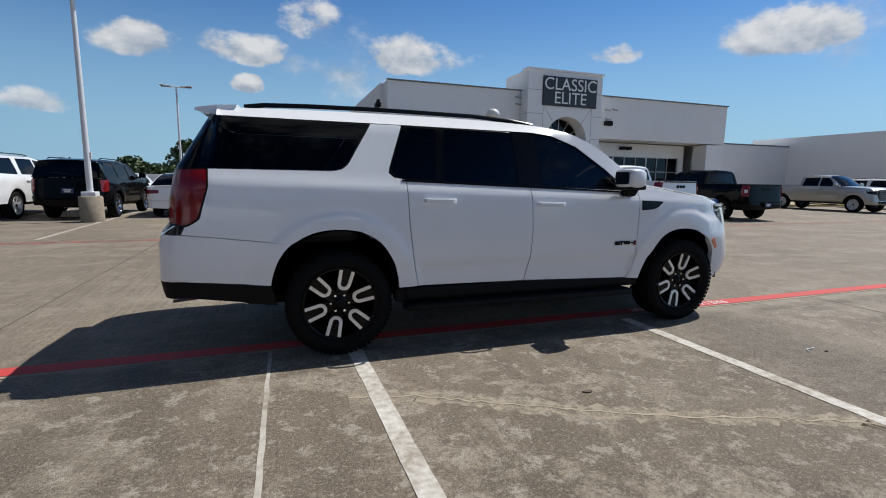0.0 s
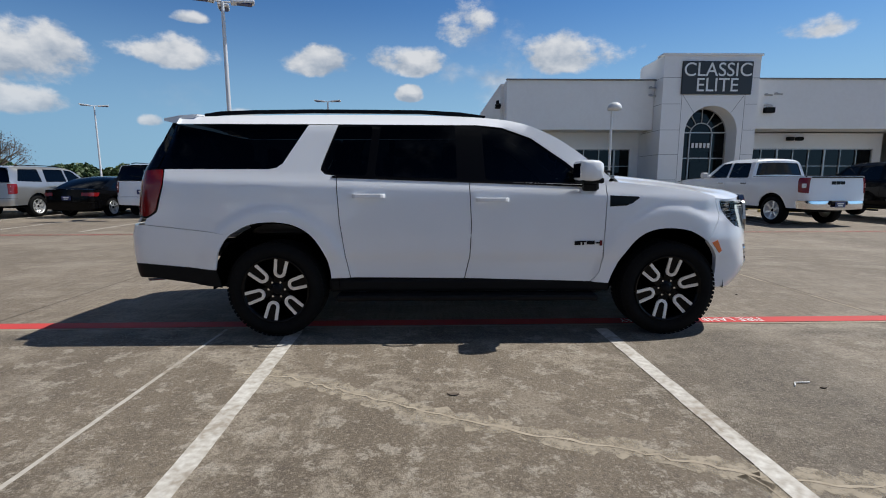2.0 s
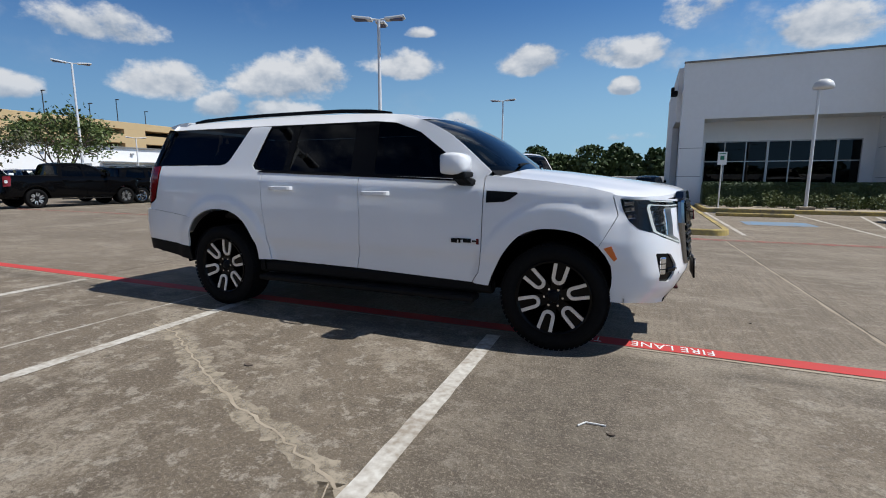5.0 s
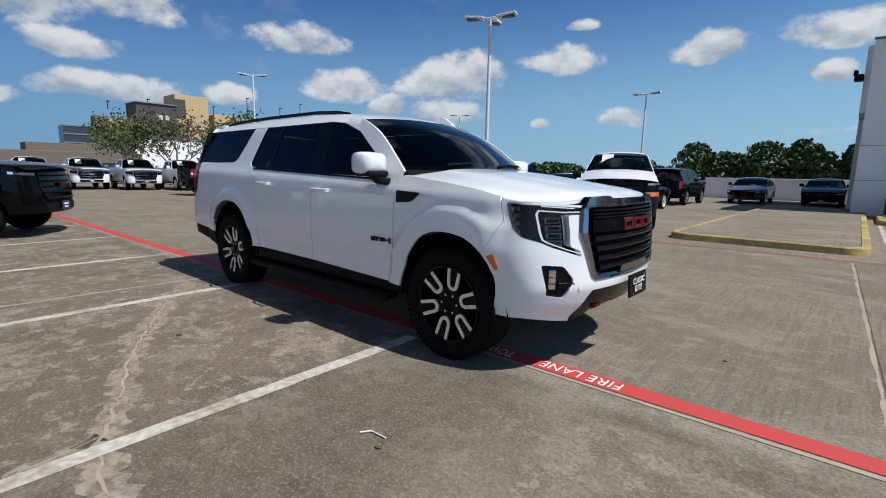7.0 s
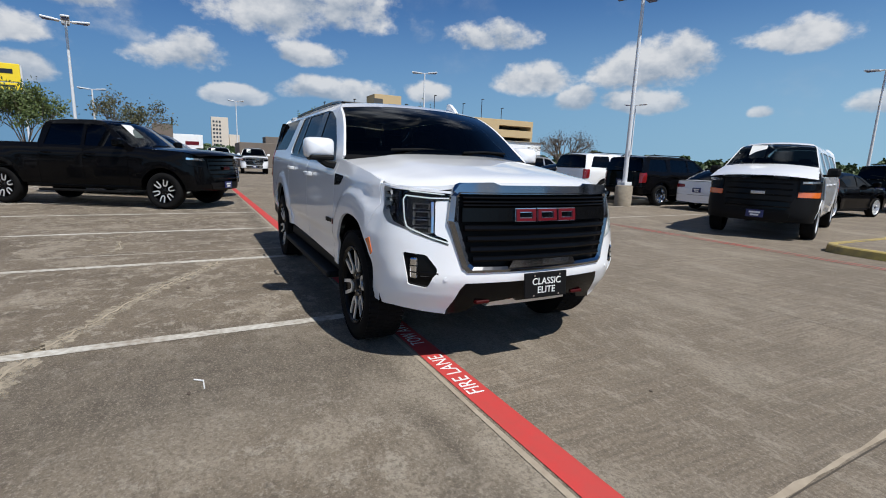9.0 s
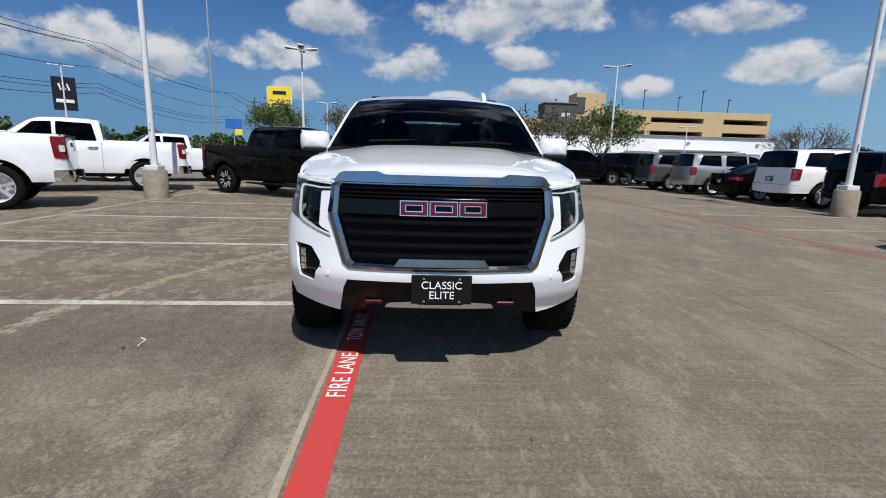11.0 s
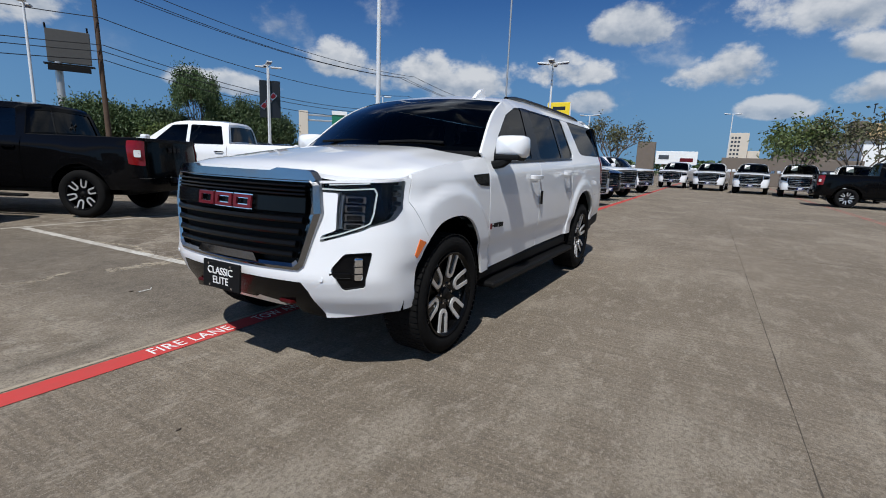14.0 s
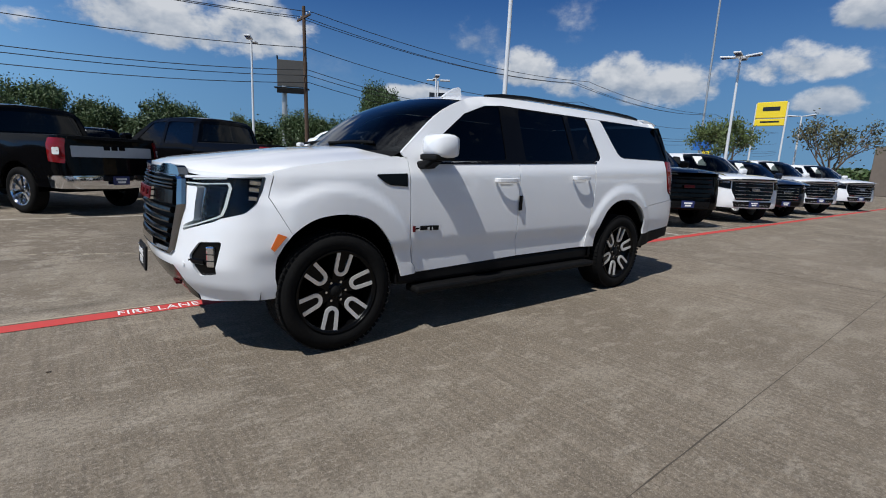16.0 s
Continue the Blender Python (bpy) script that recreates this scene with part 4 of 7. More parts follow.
# ---- dealership ----
def showroom():
    b = base("showroom", 0, 0, label="white stucco car showroom with an arched entrance tower", category="building", kind="structure")
    Y0, YW, H, S = 21.6, 23.3, 6.72, 4.1
    up_l = Geo().box((7.71, Y0 + 1.0, (H + S) / 2), (8.12, 2.0, H - S))
    part("upper_wall", up_l, STUCCO, b)
    part("upper_wall", Geo().box((22.68, Y0 + 1.0, (H + 0.1 + S + 0.08) / 2), (11.44, 2.0, H + 0.1 - S - 0.08)), STUCCO, b)
    part("corner_pier", Geo().box((4.15, Y0 + 0.5, S / 2), (1.0, 1.0, S)), STUCCO2, b)
    for z in (1.4, 2.75):
        part("pier_joint", Geo().box((4.15, Y0 + 0.5, z), (1.006, 1.006, 0.02)), JOINT, b)
    part("corner_pier", Geo().box((27.6, Y0 + 0.6, S / 2), (1.6, 1.2, S)), STUCCO2, b)
    part("side_wall", Geo().box((3.6, 28.5, (H + S) / 2 - 0.002), (0.3, 11.8, H - S - 0.01)).box((3.6, 30.0, S / 2), (0.3, 9.0, S)), STUCCO, b)
    part("side_wall", Geo().box((28.25, 28.5, H / 2 + 0.05), (0.3, 11.8, H)), STUCCO, b)
    part("back_wall", Geo().box((16, 34.5, H / 2), (25.0, 0.3, H - 0.02)), STUCCO, b)
    part("roof_slab", Geo().box((16, 28.6, H - 0.35), (24.2, 11.4, 0.2)), JOINT, b)
    part("coping", Geo().box((7.71, Y0 - 0.01, H + 0.03), (8.2, 0.2, 0.06)).box((22.68, Y0 - 0.01, H + 0.13), (11.5, 0.2, 0.06)), JOINT, b)
    # window walls under the overhang
    for x0, x1, zt, zb, n in ((4.9, 11.3, 3.15, 1.05, 7), (17.3, 26.0, 3.2, 1.05, 9)):
        part("window_wall", Geo().box(((x0 + x1) / 2, YW + 0.1, (zt + S) / 2), (x1 - x0, 0.2, S - zt)).box(((x0 + x1) / 2, YW + 0.1, zb / 2), (x1 - x0, 0.2, zb)), STUCCO2, b)
        part("window_wall", Geo().box((x1 + 0.25, YW + 0.1, S / 2), (0.5, 0.2, S)).box((x0 - 0.3, YW + 0.1, S / 2), (0.6, 0.2, S)), STUCCO2, b)
        w = part("shop_window", Geo().box(((x0 + x1) / 2, YW + 0.12, (zt + zb) / 2), (x1 - x0, 0.02, zt - zb)), SHOPGLASS, b, "dark reflective shop window")
        fr = Geo()
        for i in range(n + 1):
            wd = 0.1 if i % 3 == 0 else 0.045
            fr.box((x0 + (x1 - x0) * i / n, YW + 0.08, (zt + zb) / 2), (wd, 0.08, zt - zb))
        for z in (zb + 0.03, (zt + zb) / 2 + 0.05, zt - 0.03):
            fr.box(((x0 + x1) / 2, YW + 0.075, z), (x1 - x0, 0.07, 0.045))
        part("window_frame", fr, FRAMEGREY, w)
        # dark panel stands for the unlit room, its shade put in the colour
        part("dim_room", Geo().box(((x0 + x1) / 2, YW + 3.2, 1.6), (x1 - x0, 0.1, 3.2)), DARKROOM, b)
    # tower with the arch
    tx0, tx1, ty0, ty1, TH = 11.8, 16.95, 20.7, 23.5, 7.82
    cx, aw, spring = 14.55, 1.42, 3.85
    arch = [(cx - aw, 0.15), (cx - aw, spring)] + [(cx - aw * math.cos(a), spring + aw * math.sin(a)) for a in [math.pi * i / 20 for i in range(1, 20)]] + [(cx + aw, spring), (cx + aw, 0.15)]
    front = sheet([(tx0, 0.0), (tx0, TH), (tx1, TH), (tx1, 0.0)], [arch], 0.6, lambda a, z, o: Vector((a, ty0 - o, z)), 1.1)
    part("tower_front", front, STUCCO2, b)
    part("tower_body", Geo().box((tx0 + 0.155, (ty0 + 1.1 + ty1) / 2, TH / 2), (0.3, ty1 - ty0 - 1.1, TH - 0.01)).box((tx1 - 0.155, (ty0 + 1.1 + ty1) / 2, TH / 2), (0.3, ty1 - ty0 - 1.1, TH - 0.01)).box(((tx0 + tx1) / 2, (ty0 + ty1) / 2, TH - 0.2), (tx1 - tx0 - 0.62, ty1 - ty0 - 0.1, 0.2)).box(((tx0 + tx1) / 2, ty1, TH / 2 + 2.6), (tx1 - tx0 - 0.02, 0.3, TH - 5.3)), STUCCO2, b)
    part("tower_coping", Geo().box(((tx0 + tx1) / 2, ty0 + 0.3, TH + 0.05), (tx1 - tx0 + 0.16, 0.75, 0.1)), STUCCO2, b)
    jo = Geo()
    for z in (1.35, 2.7, 4.0, 5.35, 6.7):
        for xa, xb in ((tx0, 12.85), (16.25, tx1)):
            jo.box(((xa + xb) / 2, ty0, z), (xb - xa, 0.012, 0.018))
        jo.box((tx0, ty0 + 1.2, z), (0.012, 2.3, 0.018))
    for xx in (12.85, 16.25):
        jo.box((xx, ty0, 3.0), (0.018, 0.012, 6.0))
    for a, c in (((12.85, 5.88), (13.55, 4.9)), ((16.25, 5.88), (15.55, 4.9))):
        m = Vector((c[0] - a[0], 0, c[1] - a[1]))
        jo.box(((a[0] + c[0]) / 2, ty0, (a[1] + c[1]) / 2), (0.018, 0.012, m.length), 0, Matrix.Rotation(math.atan2(m.x, m.z), 3, "Y").to_4x4())
    part("panel_joints", jo, JOINT, b)
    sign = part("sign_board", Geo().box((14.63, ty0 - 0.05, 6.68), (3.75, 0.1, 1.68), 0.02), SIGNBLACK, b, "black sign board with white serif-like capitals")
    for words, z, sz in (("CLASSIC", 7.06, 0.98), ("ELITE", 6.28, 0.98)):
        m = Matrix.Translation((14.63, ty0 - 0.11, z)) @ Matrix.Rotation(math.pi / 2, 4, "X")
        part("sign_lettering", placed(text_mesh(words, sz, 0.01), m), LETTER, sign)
    ag = part("arch_window", sheet([(x, z) for x, z in arch], [], 0.5, lambda a, z, o: Vector((a, ty0 + 1.0 - o, z)), 0), SHOPGLASS, b, "dark arched entrance glazing")
    fr = Geo()
    yb = ty0 + 0.95
    for xx in (cx - aw + 0.03, cx - 0.62, cx + 0.62, cx + aw - 0.03):
        fr.box((xx, yb, 2.0), (0.06, 0.08, 3.8))
    for z in (2.55, 3.95, 0.95):
        fr.box((cx, yb, z), (2 * aw, 0.08, 0.06))
    for a in [math.pi * k / 6 for k in (1, 2, 3, 4, 5)]:
        fr.tube((cx - 0.62 * math.cos(a), yb, spring + 0.62 * math.sin(a)), (cx - aw * math.cos(a), yb, spring + aw * math.sin(a)), 0.03, n=6)
    for rr in (0.62, aw - 0.03):
        fr.sweep([Vector((cx - rr * math.cos(math.pi * i / 18), yb, spring + rr * math.sin(math.pi * i / 18))) for i in range(19)], 0.06, 0.06, lambda i: Vector((0, 1, 0)))
    part("arch_frame", fr, FRAMEGREY, ag)
    part("entrance_door", Geo().box((cx, yb - 0.01, 1.25), (1.05, 0.05, 2.2), 0.01), SHOPGLASS, b)
    bars = Geo()
    for i in range(5):
        bars.box((cx - 0.44 + i * 0.22, yb - 0.06, 3.25), (0.13, 0.02, 0.26))
    part("number_bars", bars, LETTER, ag)
    # cameras and lamps on the wall
    for x, z in ((11.5, 6.35), (11.5, 5.95), (17.95, 6.0), (18.5, 6.05), (18.0, 5.45)):
        part("wall_camera", Geo().box((x, Y0 - 0.08, z), (0.12, 0.16, 0.1), 0.02).tube((x, Y0 - 0.12, z - 0.03), (x + 0.2, Y0 - 0.32, z - 0.08), 0.05, n=8), FRAMEGREY, b)
    part("flood_light", Geo().box((18.15, Y0 - 0.15, 5.15), (0.55, 0.25, 0.3), 0.04), PLASTIC, b)
    for x in (20.7, 21.25):
        part("flood_light", Geo().box((x, YW - 0.25, 3.75), (0.35, 0.3, 0.22), 0.04), PLASTIC, b)
    part("side_camera", Geo().box((3.3, 22.6, 5.5), (0.3, 0.5, 0.25), 0.05).box((3.2, 22.0, 5.6), (0.15, 0.3, 0.2), 0.03), PLASTIC, b)
    return b


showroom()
# lower white wings behind
lw = base("service_wing", 0, 0, label="low white service building beyond the showroom", category="building", kind="structure")
part("wing_wall", Geo().box((46, 36, 2.6), (34, 12, 5.2)), STUCCO, lw)
part("wing_wall", Geo().box((58, 27, 3.0), (22, 14, 6.2)), STUCCO, lw)
part("wing_coping", Geo().box((58, 20.05, 6.15), (22.1, 0.2, 0.12)).box((46, 30.05, 5.2), (34.1, 0.2, 0.12)), JOINT, lw)

# hedge and low shrubs in the bed
def leaf_heap(g, c, r, n, size, rng, flat_top=False):
    for _ in range(n):
        while True:
            p = Vector((rng.uniform(-1, 1), rng.uniform(-1, 1), rng.uniform(-1, 1)))
            if p.length <= 1 and (p.length > 0.55 or rng.random() < 0.35):
                break
        q = Vector(c) + Vector((p.x * r[0], p.y * r[1], p.z * r[2]))
        a = Vector((rng.gauss(0, 1), rng.gauss(0, 1), rng.gauss(0, 1))).normalized() * size * rng.uniform(0.6, 1.3)
        b = a.cross(Vector((rng.gauss(0, 1), rng.gauss(0, 1), rng.gauss(0, 1)))).normalized() * size * rng.uniform(0.4, 0.8)
        g.add([q - a, q + b, q + a, q - b], [(0, 1, 2, 3)])
    return g


rng = random.Random(11)
hg = Geo().box((8.2, 19.9, 0.62), (7.2, 0.75, 0.95), 0.1)
for i in range(2600):
    x, face = rng.uniform(4.6, 11.9), rng.random()
    y, z = (19.5, rng.uniform(0.15, 1.1)) if face < 0.6 else (rng.uniform(19.5, 20.3), 1.1)
    a = Vector((rng.gauss(0, 1), rng.gauss(0, 0.4), rng.gauss(0, 1))).normalized() * 0.06
    c = a.cross(Vector((rng.gauss(0, 1), rng.gauss(0, 1), rng.gauss(0, 1)))).normalized() * 0.04
    q = Vector((x, y + rng.uniform(-0.05, 0.03), z + rng.uniform(-0.03, 0.04)))
    hg.add([q - a, q + c, q + a, q - c], [(0, 1, 2, 3)])
hg.make("hedge", HEDGE, label="dark clipped hedge below the shop windows", category="hedge")
for i in range(12):
    x = 4.9 + i * 0.72 + rng.uniform(-0.2, 0.2)
    s = rng.uniform(0.22, 0.4)
    leaf_heap(Geo(), (x, 18.3 + rng.uniform(-0.3, 0.5), 0.13 + s * 0.8), (s * 1.2, s * 1.2, s), 420, 0.05, rng).make("shrub", LEAF, label="small round green shrub in the bed", category="shrub", group="bed shrubs")
hg = Geo()
leaf_heap(hg, (19, 20, 0.6), (5.5, 0.6, 0.6), 1800, 0.07, rng).make("shrub", LEAFDARK, label="dark row of shrubs below the windows", category="shrub")

# ---- lamp poles ----
def lamp_pole(x, y, h, heads, foot=True, lean=0.0):
    p = base("street_lamp", x, y, label="tall white parking lot lamp on a round concrete footing" if foot else "white lamp pole with flat heads", category="street lamp", group="parking lot lamps")
    part("pole", Geo().tube((0, 0, 0.75 if foot else 0.0), (lean, 0, h), 0.085, 0.055, 12), POLEWHITE, p)
    if foot:
        part("footing", Geo().lathe([(0.0, 0.75), (0.27, 0.75), (0.30, 0.72), (0.30, 0.0)], (0, 0, 0), "z", 24), CONCBASE, p)
        part("base_cover", Geo().box((0, 0, 0.81), (0.36, 0.36, 0.13), 0.02), POLEWHITE, p)
        part("junction_box", Geo().box((0.09, 0, 1.9), (0.05, 0.05, 0.2), 0.01), POLEWHITE, p)
    for a in heads:
        c, s = math.cos(radians(a)), math.sin(radians(a))
        hd = part("lamp_head", Geo().box((lean + 0.62 * c, 0.62 * s, h + 0.05), (0.75, 0.36, 0.09), 0.03, Matrix.Rotation(radians(a), 3, "Z").to_4x4() @ Matrix.Rotation(radians(-6), 4, "Y")), POLEWHITE, p)
        part("arm", Geo().tube((lean, 0, h), (lean + 0.3 * c, 0.3 * s, h + 0.03), 0.035, n=8), POLEWHITE, hd)
        part("lamp_glass", Geo().box((lean + 0.66 * c, 0.66 * s, h + 0.0), (0.5, 0.28, 0.03), 0.01, Matrix.Rotation(radians(a), 3, "Z").to_4x4()), PLATEBLUE, hd)
    return p


for x, y, h, heads, foot in ((-7.3, 11.7, 7.15, (200, 20, 110), True), (-8.0, -7.3, 7.7, (90, 270), True), (-26, -7.6, 7.6, (10, 100, 190, 280), True), (-30.5, 14.2, 8.2, (60, 240), True),
                          (-66.3, 2.7, 8.5, (90, 270), False), (-45.4, -9.8, 6.4, (90, 270), False), (-8.5, 32.6, 7.3, (0, 180), False), (-28, 35.1, 7.3, (30, 210), False),
                          (-6.2, -27.4, 8.0, (60, 240), False), (-19.7, -26.6, 7.6, (60, 240), False), (-50, 31, 5.6, (60, 240), False)):
    lamp_pole(x, y, h, heads, foot)
sp = base("bed_lamp", 7.85, 17.2, label="short white lamp post with a bell-shaped head in the bed", category="street lamp")
part("post", Geo().tube((0, 0, 0.25), (0, 0, 4.5), 0.06, 0.05, 12), POLEWHITE, sp)
part("foot", Geo().box((0, 0, 0.19), (0.5, 0.5, 0.14), 0.03), CONCBASE, sp)
part("lamp_head", Geo().lathe([(0.0, 4.86), (0.14, 4.85), (0.27, 4.76), (0.33, 4.6), (0.31, 4.53), (0.0, 4.5)], (0.12, 0, 0), "z", 24), POLEWHITE, sp)
sg = base("bay_sign", 5.0, 17.4, label="accessible parking sign on a thin post", category="sign")
part("post", Geo().tube((0, 0, 0.1), (0, 0, 2.35), 0.025, n=8), POLEWHITE, sg)
pl = part("panel", Geo().box((0, -0.03, 2.1), (0.32, 0.01, 0.5), 0.004), LETTER, sg, "white sign panel with a green border")
part("symbol", Geo().box((0, -0.037, 2.12), (0.14, 0.006, 0.16), 0.003).box((0, -0.037, 2.28), (0.22, 0.006, 0.04), 0.002), GREENSIGN, pl)

# ---- parked vehicles ----
def arch_line(hx, r, zb, grow=0.10):
    """The wheel opening from its rear foot to its front foot."""
    R = r + grow
    a0 = math.asin(max(-0.9, min(0.9, (zb - r) / R)))
    return [(hx + R * math.cos(a), r + R * math.sin(a)) for a in [math.pi - a0 + (2 * a0 - math.pi) * i / 14 for i in range(15)]]


KINDS = {
    "pickup": dict(W=0.985, hubs=(-1.88, 1.88), r=0.41, sill=0.50, belt=1.32, xf=2.82, xr=-2.98, roof=1.80, cuts=(1.12, 0.10, -0.93),
                   edge=[(1.22, 1.34), (1.05, 1.45), (0.62, 1.78), (0.40, 1.89), (0.1, 1.925), (-0.5, 1.925), (-0.78, 1.90), (-0.90, 1.84), (-0.98, 1.36)],
                   glass_from=7, windows=[("front_window", [(0.95, 1.35), (0.48, 1.80), (0.10, 1.83), (0.10, 1.35)]), ("rear_window", [(0.02, 1.35), (0.02, 1.83), (-0.74, 1.81), (-0.84, 1.35)])],
                   hood=[(1.20, 1.335), (1.6, 1.32), (2.2, 1.29), (2.55, 1.25), (2.72, 1.19)], hood_crown=0.05, bed=True, nose_top=1.18, tail_top=1.38, rim=0.27),
    "suv": dict(W=0.975, hubs=(-1.50, 1.50), r=0.39, sill=0.46, belt=1.24, xf=2.42, xr=-2.58, roof=1.72, cuts=(0.98, 0.0, -0.98),
                edge=[(1.08, 1.26), (0.9, 1.37), (0.5, 1.67), (0.25, 1.77), (-0.1, 1.82), (-1.2, 1.835), (-2.05, 1.80), (-2.34, 1.76), (-2.42, 1.70), (-2.52, 1.26)],
                glass_from=7, windows=[("front_window", [(0.86, 1.27), (0.38, 1.68), (0.02, 1.73), (0.02, 1.27)]), ("rear_window", [(-0.06, 1.27), (-0.06, 1.735), (-0.96, 1.735), (-1.02, 1.27)]),
                                       ("quarter_window", [(-1.2, 1.27), (-1.2, 1.735), (-2.0, 1.72), (-2.22, 1.30)])],
                hood=[(1.06, 1.255), (1.5, 1.235), (1.95, 1.19), (2.2, 1.13), (2.32, 1.06)], hood_crown=0.05, bed=False, nose_top=1.05, tail_top=1.25, rim=0.26),
    "sedan": dict(W=0.92, hubs=(-1.43, 1.43), r=0.335, sill=0.32, belt=0.98, xf=2.36, xr=-2.48, roof=1.36, cuts=(0.95, 0.02, -0.90),
                  edge=[(1.02, 0.99), (0.75, 1.12), (0.30, 1.34), (0.05, 1.41), (-0.35, 1.45), (-0.9, 1.42), (-1.3, 1.32), (-1.7, 1.16), (-1.98, 1.03)],
                  glass_from=5, windows=[("front_window", [(0.80, 1.01), (0.25, 1.28), (0.0, 1.345), (0.0, 1.01)]), ("rear_window", [(-0.07, 1.01), (-0.07, 1.365), (-0.75, 1.355), (-1.25, 1.20), (-1.45, 1.03)])],
                  hood=[(1.0, 0.985), (1.4, 0.95), (1.9, 0.87), (2.15, 0.80), (2.28, 0.74)], hood_crown=0.05, bed=False, nose_top=0.73, tail_top=1.0, rim=0.245, boot=[(-1.95, 1.03), (-2.2, 1.02), (-2.42, 1.0)]),
    "van": dict(W=0.99, hubs=(-1.75, 1.68), r=0.37, sill=0.45, belt=1.28, xf=2.62, xr=-2.85, roof=1.92, cuts=(1.35, 0.35, -1.0),
                edge=[(1.75, 1.50), (1.62, 1.56), (1.15, 1.90), (0.9, 1.97), (0.6, 2.03), (-1.0, 2.05), (-2.5, 2.03), (-2.68, 1.98), (-2.76, 1.30)],
                glass_from=7, windows=[("front_window", [(1.42, 1.32), (1.0, 1.80), (0.42, 1.84), (0.42, 1.32)]), ("rear_window", [(0.2, 1.34), (0.2, 1.84), (-0.9, 1.84), (-0.9, 1.34)]), ("quarter_window", [(-1.1, 1.34), (-1.1, 1.84), (-2.45, 1.82), (-2.5, 1.36)])],
                hood=[(1.73, 1.49), (2.0, 1.42), (2.3, 1.33), (2.5, 1.25)], hood_crown=0.06, bed=False, nose_top=1.24, tail_top=1.29, rim=0.225),
}


def parked(kind, coat, label, grille_mat=None, bumper_mat=None, rim_mat=None, tint=None, plate=True, amber=False, sticker=False, style="u", trim=None, band=None):
    k = KINDS[kind]
    r, zb, W = k["r"], k["sill"], k["W"]
    names = {"pickup": "pickup_truck", "suv": "sport_utility", "sedan": "sedan_car", "van": "passenger_van"}
    car = base(names[kind], 0, 0, label=label, category={"pickup": "truck", "van": "van"}.get(kind, "car"), group="parked vehicles")
    xf, xr = k["xf"], k["xr"]
    nose = [(xf - 0.50, W - 0.01), (xf - 0.30, W - 0.045), (xf - 0.16, W - 0.14), (xf - 0.07, W - 0.33), (xf - 0.02, W - 0.60), (xf, 0.0)]
    tail = [(xr + 0.30, W - 0.01), (xr + 0.12, W - 0.05), (xr + 0.04, W - 0.16), (xr + 0.01, W - 0.45), (xr, 0.0)]
    sk = Skin(W, lambda x: k["belt"], lambda x: k["belt"] - 0.09, nose, tail, k["hubs"], r, r + 0.15, 0.36, k["roof"], flare=0.025,
              nose_z=((0.3, -0.06), (0.5, 0.02), (0.8, 0.0), (1.2, -0.06)), tail_z=((0.4, -0.01), (0.6, -0.03), (0.9, 0.0), (1.3, 0.03)), low=0.6)
    sy, sr = sk.at_y, lambda y: sk.at_y(y, False)
    hood = k["hood"]
    nose_s, tail_s = xf - 0.45, xr + 0.25
    ftop = sorted(hood)

    def top(x):
        if x > ftop[0][0]:
            return lerp_table(ftop, x) - 0.004
        if x < k["cuts"][2]:
            return k["tail_top"] if (k["bed"] or x < k["hubs"][0]) else k["belt"] + 0.005
        return k["belt"] + 0.005

    def low_panel(name, xa, xb):
        n = max(2, int((xa - xb) / 0.15))
        up_line = [(xb + (xa - xb) * i / n, top(xb + (xa - xb) * i / n)) for i in range(n + 1)]
        bottom = [(xa, zb)]
        for hx in sorted(k["hubs"], reverse=True):
            if xb < hx < xa:
                bottom += list(reversed(arch_line(hx, r, zb)))
        bottom.append((xb, zb))
        both(name, up_line + bottom, [], 0.10, sk, coat, car)

    c1, c2, c3 = k["cuts"]
    e = 0.004
    low_panel("fender", nose_s, c1 + e)
    low_panel("front_door", c1 - e, c2 + e)
    low_panel("rear_door", c2 - e, c3 + e)
    low_panel("bed_side" if k["bed"] else "quarter_panel", c3 - e, tail_s)
    edge = soften(k["edge"], k=3)
    up_panel = [(k["edge"][0][0], k["belt"] + 0.006)] + edge[1:] + [(k["edge"][-1][0], k["belt"] + 0.006)]
    both("window_frame", up_panel, [rounded(p, 0.04) for _, p in k["windows"]], 0.10, sk, coat, car)
    for name, p in k["windows"]:
        both(name, rounded(p, 0.04), [], 0.12, sk, tint or TINT, car, 0, -0.012)
    gi, wi = k["glass_from"] * 3, 9
    part("windscreen", strip(edge[:wi + 1], sk, 0.02, lambda t: 0.20 - 0.10 * t, inset=0.03), CLEAR, car)
    part("roof", strip(edge[wi:gi + 1], sk, 0.035, lambda t: 0.10 * (1 - t) ** 5 - 0.04 * t ** 6), coat, car)
    if k["bed"]:
        # upright back of the cab: a pane behind two posts, a header and a lower rail
        (xa, za), (xb, zl) = edge[gi], edge[-1]
        back = lambda ta, tb, d=0.0: [(xa + (xb - xa) * (ta + (tb - ta) * i / 4) + d, za + (zl - za) * (ta + (tb - ta) * i / 4)) for i in range(5)]
        for side in (-1, 1):
            part("rear_post", strip(back(0, 1), sk, 0.035, -0.04, n=4, span=(min(side, side * 0.87), max(side, side * 0.87))), coat, car)
        part("rear_header", strip(back(0, 0.13), sk, 0.035, -0.04, span=(-0.87, 0.87)), coat, car)
        part("rear_rail", strip(back(0.90, 1), sk, 0.035, -0.04, span=(-0.87, 0.87)), coat, car)
        part("rear_screen", strip(back(0.05, 0.97, 0.012), sk, 0.035, -0.04, inset=0.03), TINT, car)
    else:
        part("rear_screen", strip(edge[gi:], sk, 0.03, lambda t: -0.05, inset=0.02), TINT, car)
